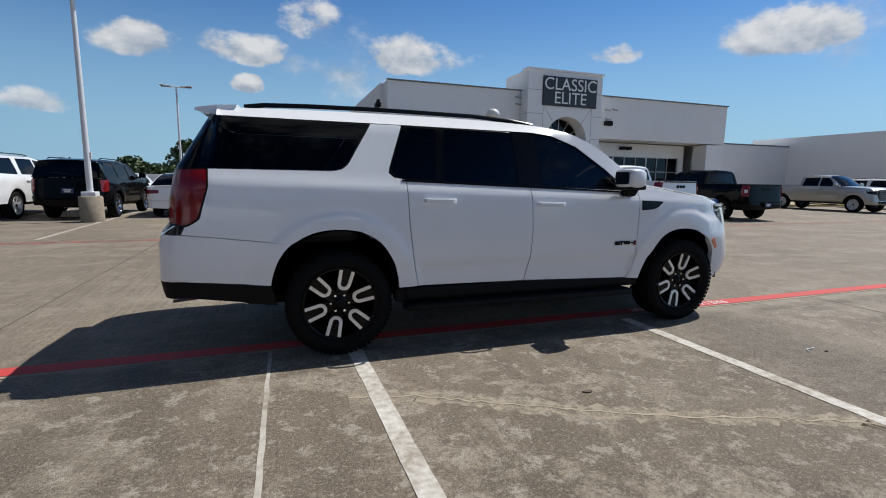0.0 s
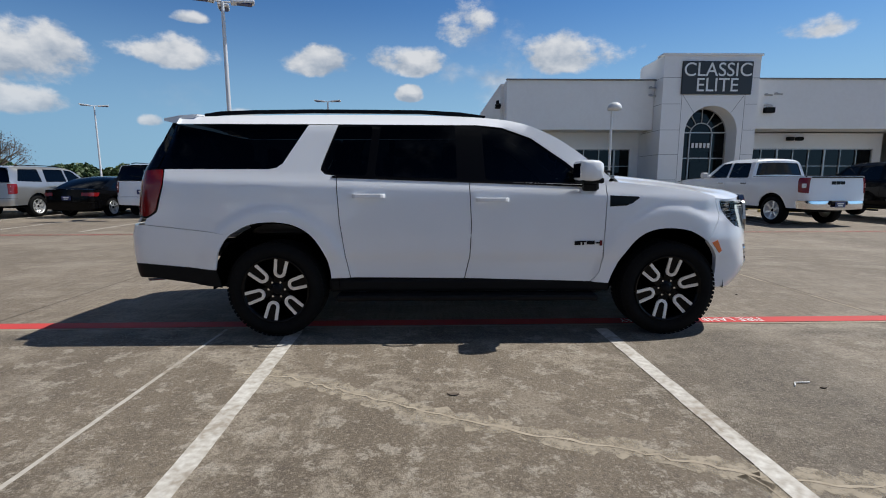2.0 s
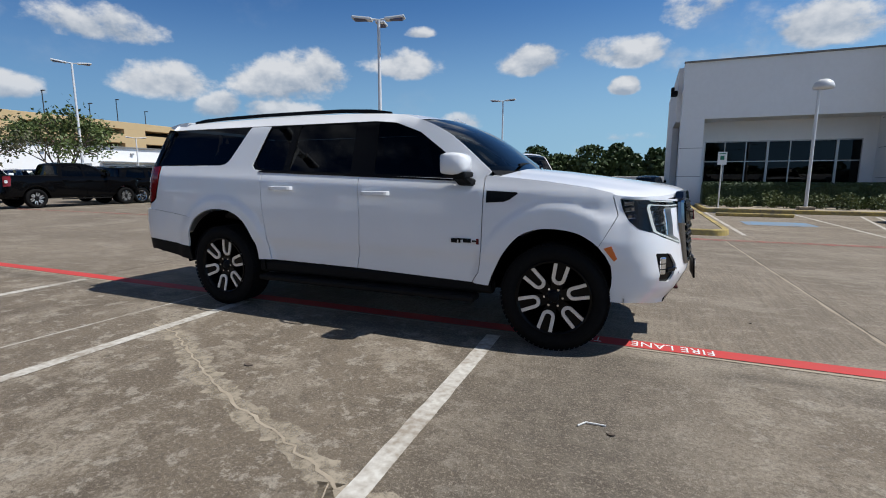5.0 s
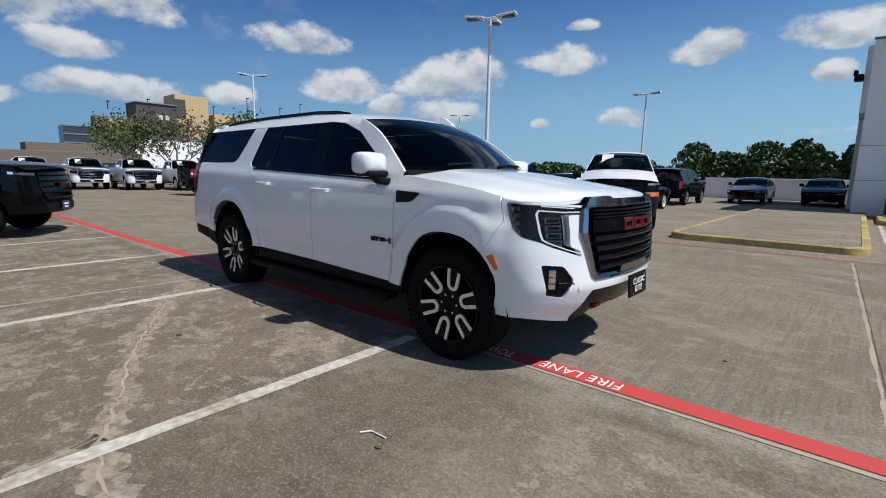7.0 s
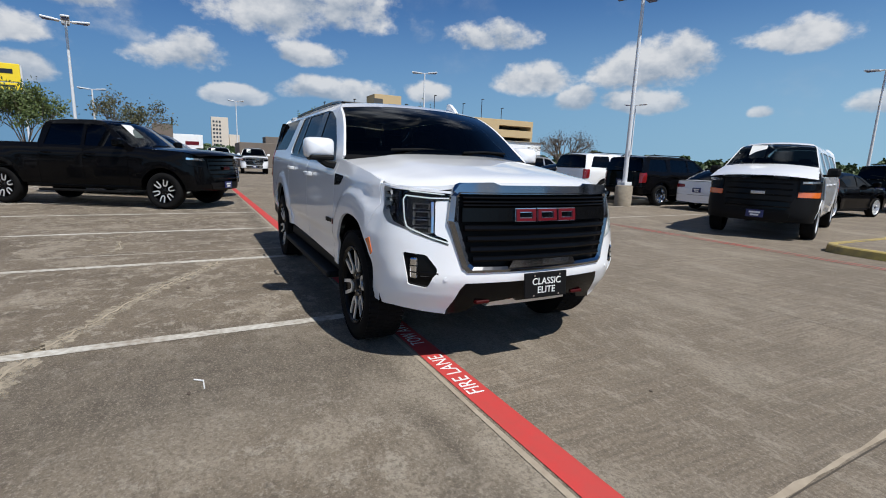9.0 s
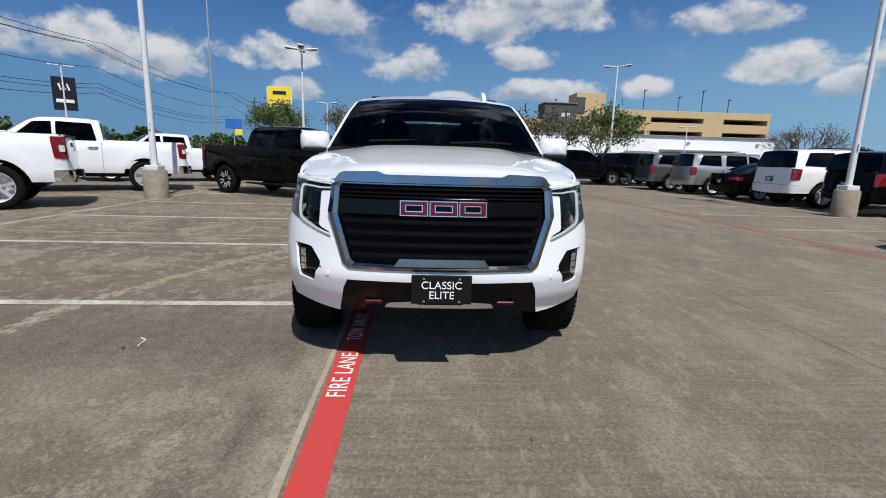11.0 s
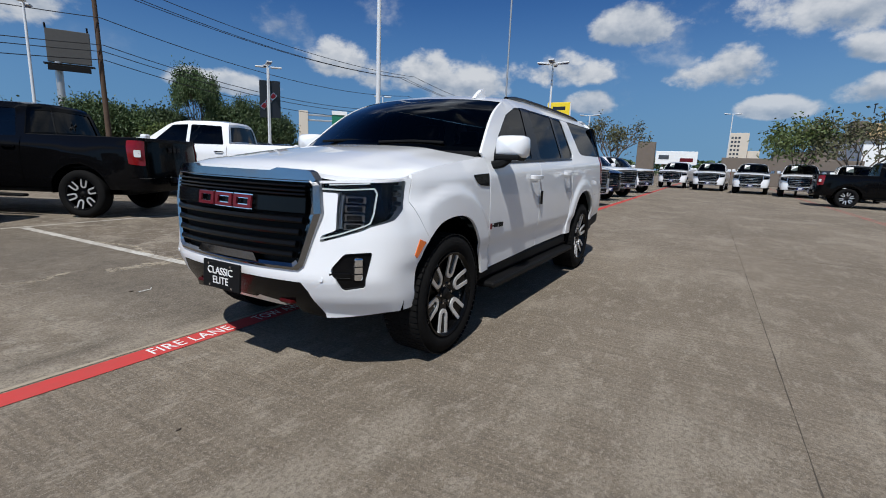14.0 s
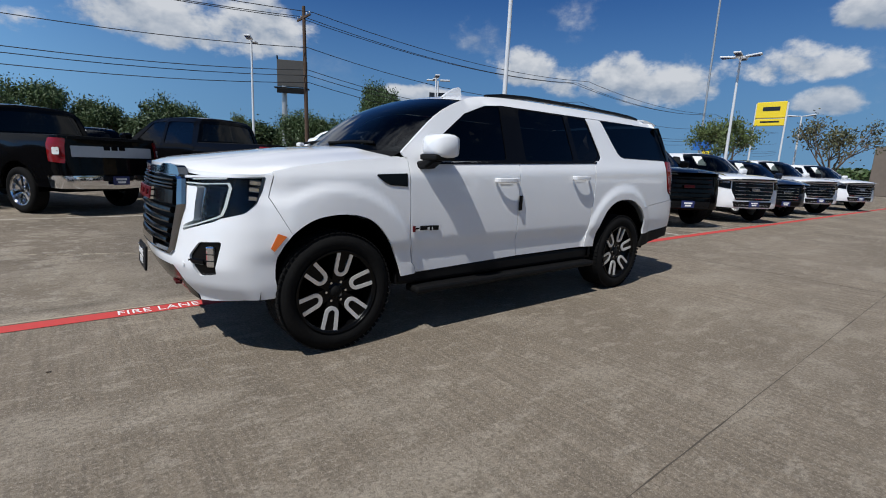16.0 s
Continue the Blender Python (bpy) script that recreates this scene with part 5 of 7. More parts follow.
    part("bonnet", strip(soften(hood, k=3), sk, k["hood_crown"], lambda t: 0.16 + 0.26 * t ** 2, inset=0.01), coat, car)
    part("cabin", Geo().box(((k["edge"][0][0] + k["edge"][-1][0]) / 2, 0, (k["belt"] + zb) / 2 - 0.06), (k["edge"][0][0] - k["edge"][-1][0] - 0.1, 2 * W - 0.22, k["belt"] - zb - 0.1), 0.05), DARKROOM, car)
    for yy in (-0.4, 0.4):
        part("seat", Geo().box((-0.1, yy, k["belt"] + 0.06), (0.14, 0.48, 0.5), 0.06).box((-0.14, yy, k["belt"] + 0.36), (0.1, 0.26, 0.14), 0.04), SEAT, car)
    if k["bed"]:
        part("bed_floor", Geo().box(((c3 + xr) / 2 + 0.05, 0, 0.86), (c3 - xr - 0.12, 1.7, 0.06), 0.01), PLASTIC, car)
        part("bed_cover", Geo().box(((c3 + xr) / 2 + 0.04, 0, 1.365), (c3 - xr - 0.14, 1.78, 0.05), 0.015), PLASTIC, car)
        part("bed_bulkhead", Geo().box((c3 - 0.03, 0, 1.1), (0.05, 1.8, 0.52), 0.01), coat, car)
    if "boot" in k:
        part("boot_lid", strip(soften(k["boot"], k=3), sk, 0.02, -0.05, inset=0.01), coat, car)
    # nose
    nt = k["nose_top"]
    front_low = zb - 0.06
    both("front_bumper", [(nose_s, top(nose_s) - 0.002), (nose_s, zb), (nose_s + 0.02, front_low), (sy(0.0), front_low - 0.02), (sy(0.0), nt), (sy(0.6), nt + 0.004)], [], 0.09, sk, bumper_mat or coat, car)
    gz0, gz1 = front_low + 0.28 * (nt - front_low), nt - 0.03
    gw = 0.62 if kind in ("pickup", "van") else 0.5
    gr = across("grille", rounded([(-gw, gz1), (-gw - 0.02, (gz0 + gz1) / 2), (-gw + 0.1, gz0), (gw - 0.1, gz0), (gw + 0.02, (gz0 + gz1) / 2), (gw, gz1)], 0.03), [], 0.12, sk, grille_mat or GLOSSY, car, 0.02, 0.012)
    nb = 5
    for i in range(nb):
        z = gz0 + (gz1 - gz0) * (i + 0.5) / nb
        part("grille_bar", Geo().sweep([sk.F((gw - 0.05) * (-1 + j / 6), z, 0.03) for j in range(13)], 0.025, 0.025, lambda j: Vector((1, 0, 0))), trim or GLOSSY, gr)
    part("emblem", Geo().box(sk.F(0, (gz0 + gz1) / 2 + 0.04, 0.05), (0.02, 0.26, 0.07), 0.01), REDBADGE if trim is None and kind != "van" else CHROME, gr)
    across("intake", rounded([(-0.55, front_low + 0.02), (0.55, front_low + 0.02), (0.6, gz0 - 0.04), (-0.6, gz0 - 0.04)], 0.03), [], 0.12, sk, PLASTIC, car, 0.02, 0.012)
    hz1, hz0 = nt - 0.02, nt - 0.24
    for side in (-1, 1):
        m = (lambda g: g) if side < 0 else (lambda g: g.mirror())
        lo = rounded([(nose_s + 0.02, hz1 + 0.01), (nose_s + 0.12, hz0 + 0.06), (sy(gw + 0.05), hz0), (sy(gw + 0.04), hz1)], 0.03)
        hl = part("headlight", m(sheet(lo, [], 0.1, lambda a, b, o: sk.P(a, b, o + 0.012, -1), 0.02)), GLOSSY, car)
        part("light_strip", m(Geo().sweep([sk.P(s, z, 0.02, -1) for s, z in dense([(sy(gw + 0.08), hz1 - 0.04), (nose_s + 0.10, hz1 - 0.02)], 0.08, False)], 0.05, 0.015, lambda j: Vector((1, -0.5, 0)))), CHROME, hl)
        if amber:
            part("indicator", m(sheet([(nose_s + 0.02, hz0 + 0.0), (nose_s + 0.05, hz0 - 0.11), (sy(gw + 0.04), hz0 - 0.11), (sy(gw + 0.04), hz0 - 0.01)], [], 0.1, lambda a, b, o: sk.P(a, b, o + 0.014, -1), 0.02)), AMBER, car)
        tz1 = k["tail_top"] - 0.04
        tl = rounded([(tail_s + 0.02, tz1), (tail_s - 0.02, tz1 - 0.42 * (tz1 - 0.4)), (sr(W - 0.15), tz1 - 0.45 * (tz1 - 0.4)), (sr(W - 0.17), tz1)], 0.03)
        if kind == "sedan":
            tl = rounded([(tail_s + 0.06, tz1 - 0.06), (tail_s + 0.0, tz1 - 0.2), (sr(W - 0.42), tz1 - 0.17), (sr(W - 0.42), tz1 - 0.06)], 0.03)
        lit = part("tail_light", m(sheet(tl, [], 0.1, lambda a, b, o: sk.P(a, b, o + 0.014, -1), 0.02)), REDLENS, car)
        if kind == "pickup":
            lz = tz1 - 0.23 * (tz1 - 0.4)
            ls = (tail_s + sr(W - 0.17)) / 2 - 0.01
            part("reversing_lens", m(sheet(rounded([(ls + 0.045, lz + 0.06), (ls + 0.045, lz - 0.06), (ls - 0.05, lz - 0.06), (ls - 0.05, lz + 0.06)], 0.02), [], 0.05, lambda a, b, o: sk.P(a, b, o + 0.018, -1), 0.006)), PAPER, lit, "pale reversing lens")
        mx = k["edge"][0][0] - 0.22
        part("mirror", m(Geo().box((mx, -W - 0.10, k["belt"] + 0.12), (0.16, 0.22, 0.18), 0.05).box((mx, -W + 0.0, k["belt"] + 0.05), (0.08, 0.14, 0.05), 0.015)), coat if kind != "van" else PLASTIC, car)
        for hx0 in (c2 + 0.06, c3 + 0.08):
            part("door_handle", m(Geo().sweep([sk.P(hx0, k["belt"] - 0.14, 0.012, -1), sk.P(hx0 + 0.03, k["belt"] - 0.14, 0.035, -1), sk.P(hx0 + 0.19, k["belt"] - 0.14, 0.035, -1), sk.P(hx0 + 0.22, k["belt"] - 0.14, 0.012, -1)], 0.03, 0.02, lambda j: Vector((0, -1, 0)))), coat if trim is None else CHROME, car)
        part("sill", m(Geo().box((0, -W + 0.12, zb - 0.02), (k["hubs"][1] - k["hubs"][0] - 2 * r - 0.25, 0.1, 0.1), 0.03)), PLASTIC, car)
        if kind == "pickup":
            part("side_step", m(Geo().box((0.1, -W - 0.0, zb - 0.14), (2.1, 0.13, 0.05), 0.02)), PLASTIC, car)
        for hx in k["hubs"]:
            rows = [[Vector((hx + (r + 0.09) * math.cos(a), yy, r + (r + 0.09) * math.sin(a))) for a in [math.pi * i / 14 for i in range(15)]] for yy in (-W + 0.03, -W + 0.4)]
            part("wheel_housing", m(Geo().grid(rows)), LINER, car)
            wheel(car, hx, side * (W - 0.14), r, 0.26 if kind != "sedan" else 0.22, k["rim"], side, 6, style, rim_mat, GLOSSY if style == "u" else (rim_mat or ALLOY), 0)
    part("windscreen_wiper", Geo().sweep([Vector((k["edge"][0][0] + 0.16, -0.5, k["edge"][0][1] + 0.05)), Vector((k["edge"][0][0] + 0.2, 0.1, k["edge"][0][1] + 0.06))], 0.02, 0.02), PLASTIC, car)
    # tail
    tt = k["tail_top"]
    tb = 0.72 if kind != "sedan" else 0.55
    both("tailgate", [(tail_s, top(tail_s)), (tail_s, tb), (sr(0.0), tb), (sr(0.0), tt - 0.004)], [], 0.1, sk, coat, car)
    both("rear_bumper", [(tail_s + 0.02, tb - 0.01), (tail_s + 0.02, zb), (sr(0.0), zb - 0.04), (sr(0.0), tb - 0.01)], [], 0.1, sk, (CHROME if kind == "pickup" and bumper_mat is None else bumper_mat or coat), car, 0.03, 0.02)
    if kind == "suv":
        part("rear_wiper", Geo().sweep([Vector((xr + 0.02, -0.05, 1.36)), Vector((xr + 0.05, 0.4, 1.42))], 0.02, 0.02), PLASTIC, car)
        for side in (-1, 1):
            part("roof_rail", Geo().sweep([Vector((x, side * 0.66, z)) for x, z in ((-2.0, 1.83), (-1.8, 1.87), (-0.3, 1.87), (-0.05, 1.84))], 0.03, 0.03), trim or GLOSSY, car)
    if kind == "pickup":
        if band is not None:
            across("tailgate_band", rounded([(-0.74, 1.03), (0.74, 1.03), (0.74, 1.22), (-0.74, 1.22)], 0.02), [], 0.15, sk, band, car, 0.02, 0.012, False, "brushed grey panel across the tailgate")
        across("tailgate_spoiler", [(-0.78, 1.335), (0.78, 1.335), (0.78, 1.37), (-0.78, 1.37)], [], 0.15, sk, PLASTIC, car, 0.03, 0.03, False)
        badge = Geo()
        for yy in (-0.14, 0.0, 0.14):
            badge.box(sk.F(yy, 1.20, 0.012, False), (0.014, 0.115, 0.085), 0.004)
        part("tailgate_badge", badge, GLOSSY, car, "dark badge of three blocks")
        part("bumper_step", Geo().box((xr - 0.04, 0, 0.66), (0.12, 0.5, 0.1), 0.02), PLASTIC, car)
    if plate:
        for x, z, d in ((xf + 0.05, gz0 - 0.1, 1), (xr - (0.06 if kind != "pickup" else 0.11), 0.62 if kind == "pickup" else tb + 0.16, -1)):
            p = part("dealer_plate", Geo().box((x, 0, z), (0.015, 0.31, 0.155), 0.005), PLATEBLUE, car)
            part("plate_bars", Geo().box((x + 0.009 * d, 0, z + 0.025), (0.004, 0.2, 0.035), 0.001).box((x + 0.009 * d, 0, z - 0.03), (0.004, 0.15, 0.035), 0.001), LETTER, p)
    if sticker:
        a = Vector(strip(edge[:wi + 1], sk, 0.02, lambda t: 0.20 - 0.10 * t, inset=0.03).v[5 * 15 + 3])
        part("price_sheet", Geo().box(a + Vector((-0.005, 0.1, 0.01)), (0.01, 0.3, 0.42), 0.002, Matrix.Rotation(radians(-48), 3, "Y").to_4x4()), PAPER, car)
    under = Geo().box(((xf + xr) / 2, 0, zb - 0.04), (xf - xr - 0.9, 1.3, 0.14), 0.03)
    part("underbody", under, PLASTIC, car)
    return car


def stand(car, x, y, heading):
    car.matrix_basis = pose(x, y, 0, 0, 0, heading)
    return car


def again(car, x, y, heading, label="", size=1.0):
    c = tagged(copy_thing(car, pose(x, y, 0, 0, 0, heading)), label)
    c.scale = (size, size, size)
    return c


# the row behind the near fire lane, noses to the lane
WHITETRUCK = parked("pickup", WHITE, "white pickup truck with black grille and chrome bumper", trim=CHROME, sticker=True, style="plain")
BLACKTRUCK = parked("pickup", BLACKP, "black pickup truck with six-spoke alloy wheels", bumper_mat=BLACKP, sticker=True)
CHROMETRUCK = parked("pickup", BLACKP, "black pickup truck with a grey tailgate band and chrome bumper", trim=CHROME, rim_mat=CHROME, style="plain", band=FRAMEGREY)
WHITESUV = parked("suv", WHITE, "white sport utility car with dark windows", style="plain")
NAVYSUV = parked("suv", NAVY, "dark blue sport utility car with chrome grille", trim=CHROME, sticker=True, style="plain")
BLACKSUV = parked("suv", BLACKP, "black sport utility car with chrome wheels", rim_mat=CHROME, style="plain")
SILVERSUV = parked("suv", SILVER, "silver sport utility car with dark rear lights", style="plain", plate=False)
GREYSUV = parked("suv", GREYP, "dark grey sport utility car with silver wheels", style="plain", plate=False)
BLACKSEDAN = parked("sedan", BLACKP, "black sedan car with chrome window line", style="plain")
WHITESEDAN = parked("sedan", WHITE, "white sedan car with red rear lights", style="plain")
GREYSEDAN = parked("sedan", GREYP, "grey sedan car with black grille", style="plain", plate=False)
SILVERTRUCK = parked("pickup", SILVER, "silver pickup truck with chrome mirrors", trim=CHROME, style="plain")
VAN = parked("van", WHITE, "white passenger van with black bumper and amber lights", bumper_mat=PLASTIC, amber=True, sticker=True, style="plain", tint=CLEAR)

stand(BLACKTRUCK, -9.9, -4.0, 60).scale = (1.07, 1.07, 1.07)
stand(WHITETRUCK, -13.1, -3.55, 60)
stand(NAVYSUV, -16.2, -3.4, 60)
again(WHITETRUCK, -19.6, -3.6, 60)
again(WHITETRUCK, -25.0, -3.5, 60, "white pickup truck with a black grille")
again(BLACKTRUCK, -30.6, -4.6, 60)
stand(WHITESUV, -33.8, -5.0, 60)
# the row backing on to it, tails to the lot
stand(CHROMETRUCK, 4.0, -10.2, 302).scale = (1.06, 1.06, 1.06)
again(BLACKTRUCK, 0.35, -9.95, 300, "black pickup truck with dark tail and tall cab", 1.08)
again(WHITETRUCK, -4.5, -10.95, 300, "white pickup truck with tall red tail lights", 1.12)
again(WHITETRUCK, -9.9, -11.0, 300, "", 1.1)
again(WHITETRUCK, -15.6, -11.0, 300)
again(BLACKTRUCK, 7.4, -9.6, 300)
again(NAVYSUV, -12.9, -17.5, 90)
again(WHITESUV, -7.5, -17.5, 90)
again(WHITETRUCK, -1.6, -18.2, 90)
again(BLACKTRUCK, 2.3, -18.0, 90)
# the row across the lane, tails to the lane
stand(WHITESEDAN, -5.3, 15.5, 89)
stand(BLACKSUV, -8.0, 14.9, 89)
again(WHITESUV, -10.6, 14.7, 89, "tall white sport utility car with chrome wheels", 1.05)
stand(BLACKSEDAN, -13.2, 14.4, 89)
stand(SILVERSUV, -15.8, 14.2, 89)
stand(GREYSUV, -18.4, 13.7, 89)
again(BLACKTRUCK, -22.4, 9.0, 90, "black pickup truck standing nose out across the lane line")
again(BLACKSUV, -22.4, 13.2, 89)
again(NAVYSUV, -25.0, 13.0, 89)
again(BLACKSEDAN, -3.4, 17.0, 90)
again(WHITESEDAN, -9.6, 23.5, 270)
# end of the lane, noses to the camera
for x, y in ((-35.2, -0.6), (-33.2, 1.85), (-31.2, 4.25), (-29.3, 6.6), (-27.6, 8.9)):
    again(WHITETRUCK, x - 2.8, y, -4, "white pickup truck in the far row with black grille")
again(NAVYSUV, -38.0, 15.0, 0)
again(WHITESUV, -37.0, -8.5, 0)
# van and the cars by the wall
stand(VAN, -1.6, 10.7, 290)
again(BLACKSUV, -3.6, 24.0, 90)
stand(GREYSEDAN, -0.9, 29.5, 270)
again(BLACKSEDAN, 2.4, 30.6, 270)
# beside the showroom
again(WHITETRUCK, 10.85, 11.45, 96, "white pickup truck with a plain tailgate", 1.05)
again(BLACKTRUCK, 15.2, 11.2, 90)
stand(SILVERTRUCK, 27.4, 13.7, 270)
again(WHITESUV, 33.5, 13.6, 270)

# ---- the white sport utility in the middle ----
def hero():
    car = base("sport_utility_vehicle", 0, 0, label="long white sport utility vehicle parked over the red fire lane", category="car")
    hx, hz, r = 1.69, 0.41, 0.412
    sk = Skin(0.985, lambda x: 1.335 - 0.036 * x, lambda x: 1.245 - 0.033 * x,
              [(2.00, 0.985), (2.17, 0.977), (2.27, 0.952), (2.35, 0.905), (2.425, 0.83), (2.49, 0.735), (2.54, 0.62), (2.58, 0.46), (2.61, 0.24), (2.617, 0.0)],
              [(-2.52, 0.965), (-2.74, 0.955), (-2.85, 0.915), (-2.91, 0.80), (-2.94, 0.4), (-2.95, 0.0)],
              (-hx, hx), hz, 0.56, 0.36, 1.80, flare=0.024,
              cheek=((0.40, -0.02), (0.50, -0.008), (0.75, -0.008), (0.86, -0.015), (1.0, -0.035), (1.12, -0.052), (1.2, -0.056)), taper=0.042,
              nose_z=((0.40, -0.09), (0.50, -0.02), (0.62, 0.03), (0.75, 0.015), (1.0, 0.0), (1.22, -0.03)),
              tail_z=((0.5, 0.0), (0.6, -0.03), (0.9, -0.025), (0.98, 0.0), (1.06, 0.055), (1.2, 0.065), (1.43, 0.11), (1.85, 0.36)))
    Y, sy = sk.Y, sk.at_y
    zf = lambda x: lerp_table([(1.1, 1.335), (1.3, 1.318), (1.6, 1.288), (1.9, 1.246), (2.1, 1.205), (2.4, 1.192)], x)

    f_arch = [(1.17, 0.46), (1.205, 0.56), (1.28, 0.71), (1.40, 0.86), (1.53, 0.925), (1.68, 0.94), (1.83, 0.92), (1.93, 0.875), (2.00, 0.825)]
    r_arch = [(-1.215, 0.51), (-1.225, 0.60), (-1.265, 0.73), (-1.37, 0.885), (-1.52, 0.972), (-1.71, 0.995), (-1.89, 0.968), (-2.045, 0.887)]
    head = [(2.135, 1.170), (sy(0.60), 1.146), (sy(0.605), 1.104), (sy(0.715), 1.098), (sy(0.72), 0.90), (sy(0.645), 0.868), (sy(0.64), 0.832),
            (sy(0.84), 0.90), (sy(0.875), 0.922), (2.27, 0.955), (2.20, 1.01), (2.155, 1.09)]
    fog = [(sy(0.885), 0.785), (sy(0.765), 0.775), (sy(0.705), 0.69), (sy(0.715), 0.655), (sy(0.735), 0.635), (sy(0.755), 0.565), (sy(0.86), 0.585)]

    def gap(o, d=0.0008):
        c = [sum(p[i] for p in o) / len(o) for i in (0, 1)]
        return [(p[0] - math.copysign(min(d, abs(p[0] - c[0])), p[0] - c[0]), p[1]) for p in o]

    fender = [(1.125, 1.332), (1.128, 1.20), (1.112, 0.69), (1.09, 0.56), (1.03, 0.47)] + soften(f_arch) + [(2.12, 1.05), (2.085, 1.175), (2.085, 1.207), (1.9, 1.246), (1.6, 1.288), (1.3, 1.318)]
    both("fender", gap(fender), [], 0.032, sk, WHITE, car)
    fdoor = [(1.12, 1.30), (1.122, 1.20), (1.106, 0.69), (1.085, 0.56), (1.025, 0.472), (-0.07, 0.505), (-0.028, 0.69), (-0.016, 0.96), (-0.036, 1.335)]
    both("front_door", gap(fdoor), [], 0.032, sk, WHITE, car)
    rdoor = [(-0.042, 1.335), (-0.022, 0.96), (-0.034, 0.69), (-0.076, 0.505), (-1.05, 0.515), (-1.088, 0.70), (-1.128, 1.01), (-1.15, 1.375)]
    both("rear_door", gap(rdoor), [], 0.032, sk, WHITE, car)
    quarter = [(-1.157, 1.377), (-1.135, 1.01), (-1.094, 0.70), (-1.056, 0.515)] + soften(r_arch) + [(-2.3, 0.925), (-2.55, 0.955), (-2.76, 0.975), (-2.755, 1.04), (-2.675, 1.09), (-2.605, 1.31), (-2.635, 1.432),
               (-1.72, 1.432), (-1.655, 1.445), (-1.605, 1.48), (-1.405, 1.811), (-1.155, 1.811), (-1.285, 1.46), (-1.29, 1.425), (-1.25, 1.39)]
    both("quarter_panel", quarter, [], 0.036, sk, WHITE, car)
    edge = [(1.17, 1.36), (1.10, 1.42), (0.80, 1.655), (0.55, 1.785), (0.31, 1.86), (0.0, 1.893), (-0.45, 1.91), (-1.45, 1.912), (-2.38, 1.89), (-2.62, 1.865)]
    smooth_edge = soften(edge, k=4)
    frame_side = [(1.12, 1.30)] + smooth_edge + [(-2.58, 1.818), (-1.2, 1.817), (0.04, 1.812), (0.25, 1.79), (0.50, 1.70), (0.80, 1.49), (0.95, 1.36), (1.0, 1.30)]
    both("roof_side", frame_side, [], 0.05, sk, WHITE, car)
    # windows
    panes = [("front_window", [(0.075, 1.798), (0.25, 1.778), (0.49, 1.69), (0.77, 1.482), (0.905, 1.36), (0.92, 1.316), (0.10, 1.347)]),
             ("rear_window", [(-0.155, 1.80), (-0.79, 1.80), (-0.835, 1.375), (-0.14, 1.352)]),
             ("vent_window", [(-0.86, 1.80), (-1.15, 1.79), (-1.265, 1.46), (-1.22, 1.405), (-1.14, 1.388), (-0.905, 1.378)])]
    dlo = [(-1.285, 1.43), (-1.16, 1.81), (0.04, 1.81), (0.25, 1.788), (0.50, 1.698), (0.80, 1.488), (0.95, 1.36), (0.99, 1.295), (-1.19, 1.372), (-1.255, 1.392)]
    both("window_surround", dlo, [rounded(p, 0.03) for _, p in panes], 0.06, sk, GLOSSY, car, 0.02, -0.006)
    for name, p in panes:
        both(name, rounded(p, 0.03), [], 0.06, sk, TINT, car, 0, -0.012, "dark tinted window")
    both("quarter_window", [(-1.415, 1.808), (-2.575, 1.815), (-2.66, 1.62), (-2.70, 1.438), (-1.70, 1.438), (-1.655, 1.452), (-1.615, 1.485)], [], 0.06, sk, TINT, car, 0.02, -0.008, "dark tinted rear quarter window")
    both("belt_moulding", [(0.99, 1.30), (-1.19, 1.378), (-1.19, 1.362), (0.99, 1.284)], [], 0.06, sk, GLOSSY, car, 0.012, 0.006)
    # top
    top = [p for p in smooth_edge if p[0] <= 0.50]
    part("roof", strip(top, sk, 0.035, lambda t: 0.10 * (1 - t) ** 6 - 0.06 * t ** 8), WHITE, car)
    shield = [p for p in smooth_edge if p[0] >= 0.48]
    ws = strip(shield, sk, lambda t: 0.02 + 0.015 * t, lambda t: 0.24 - 0.14 * t, inset=0.028)
    part("windscreen", ws, CLEAR, car, "raked tinted windscreen")
    for side in (-1, 1):
        rail = [Vector((x, side * (Y(x, lerp_table([(p[0], p[1]) for p in reversed(edge)], x)) - 0.03), lerp_table([(p[0], p[1]) for p in reversed(edge)], x) + dz))
                for x, dz in ((-2.34, 0.010), (-2.20, 0.028), (-1.9, 0.034), (-1.4, 0.034), (-0.9, 0.034), (-0.45, 0.032), (-0.1, 0.024), (0.12, 0.008))]
        part("roof_rail", Geo().sweep(rail, 0.04, 0.035), GLOSSY, car)
    ANT = 0.40
    part("antenna", Geo().prism([(-0.12, -0.02), (0.10, -0.02), (0.05, 0.02), (-0.03, 0.07), (-0.075, 0.086), (-0.10, 0.078)], 0.034, lambda a, b, d: Vector((ANT + a, 0.463 + d, 1.868 + b))), WHITE, car)
    # bonnet
    zc = lambda x: lerp_table([(1.0, 1.405), (1.3, 1.388), (1.7, 1.348), (2.1, 1.297), (2.4, 1.255), (2.62, 1.222), (2.7, 1.20)], x)
    nose = soften([(2.085, 0.885), (2.165, 0.868), (2.265, 0.815), (2.35, 0.742), (2.435, 0.655), (2.50, 0.565), (2.537, 0.475), (2.566, 0.33), (2.583, 0.15), (2.588, 0.0)], k=3)

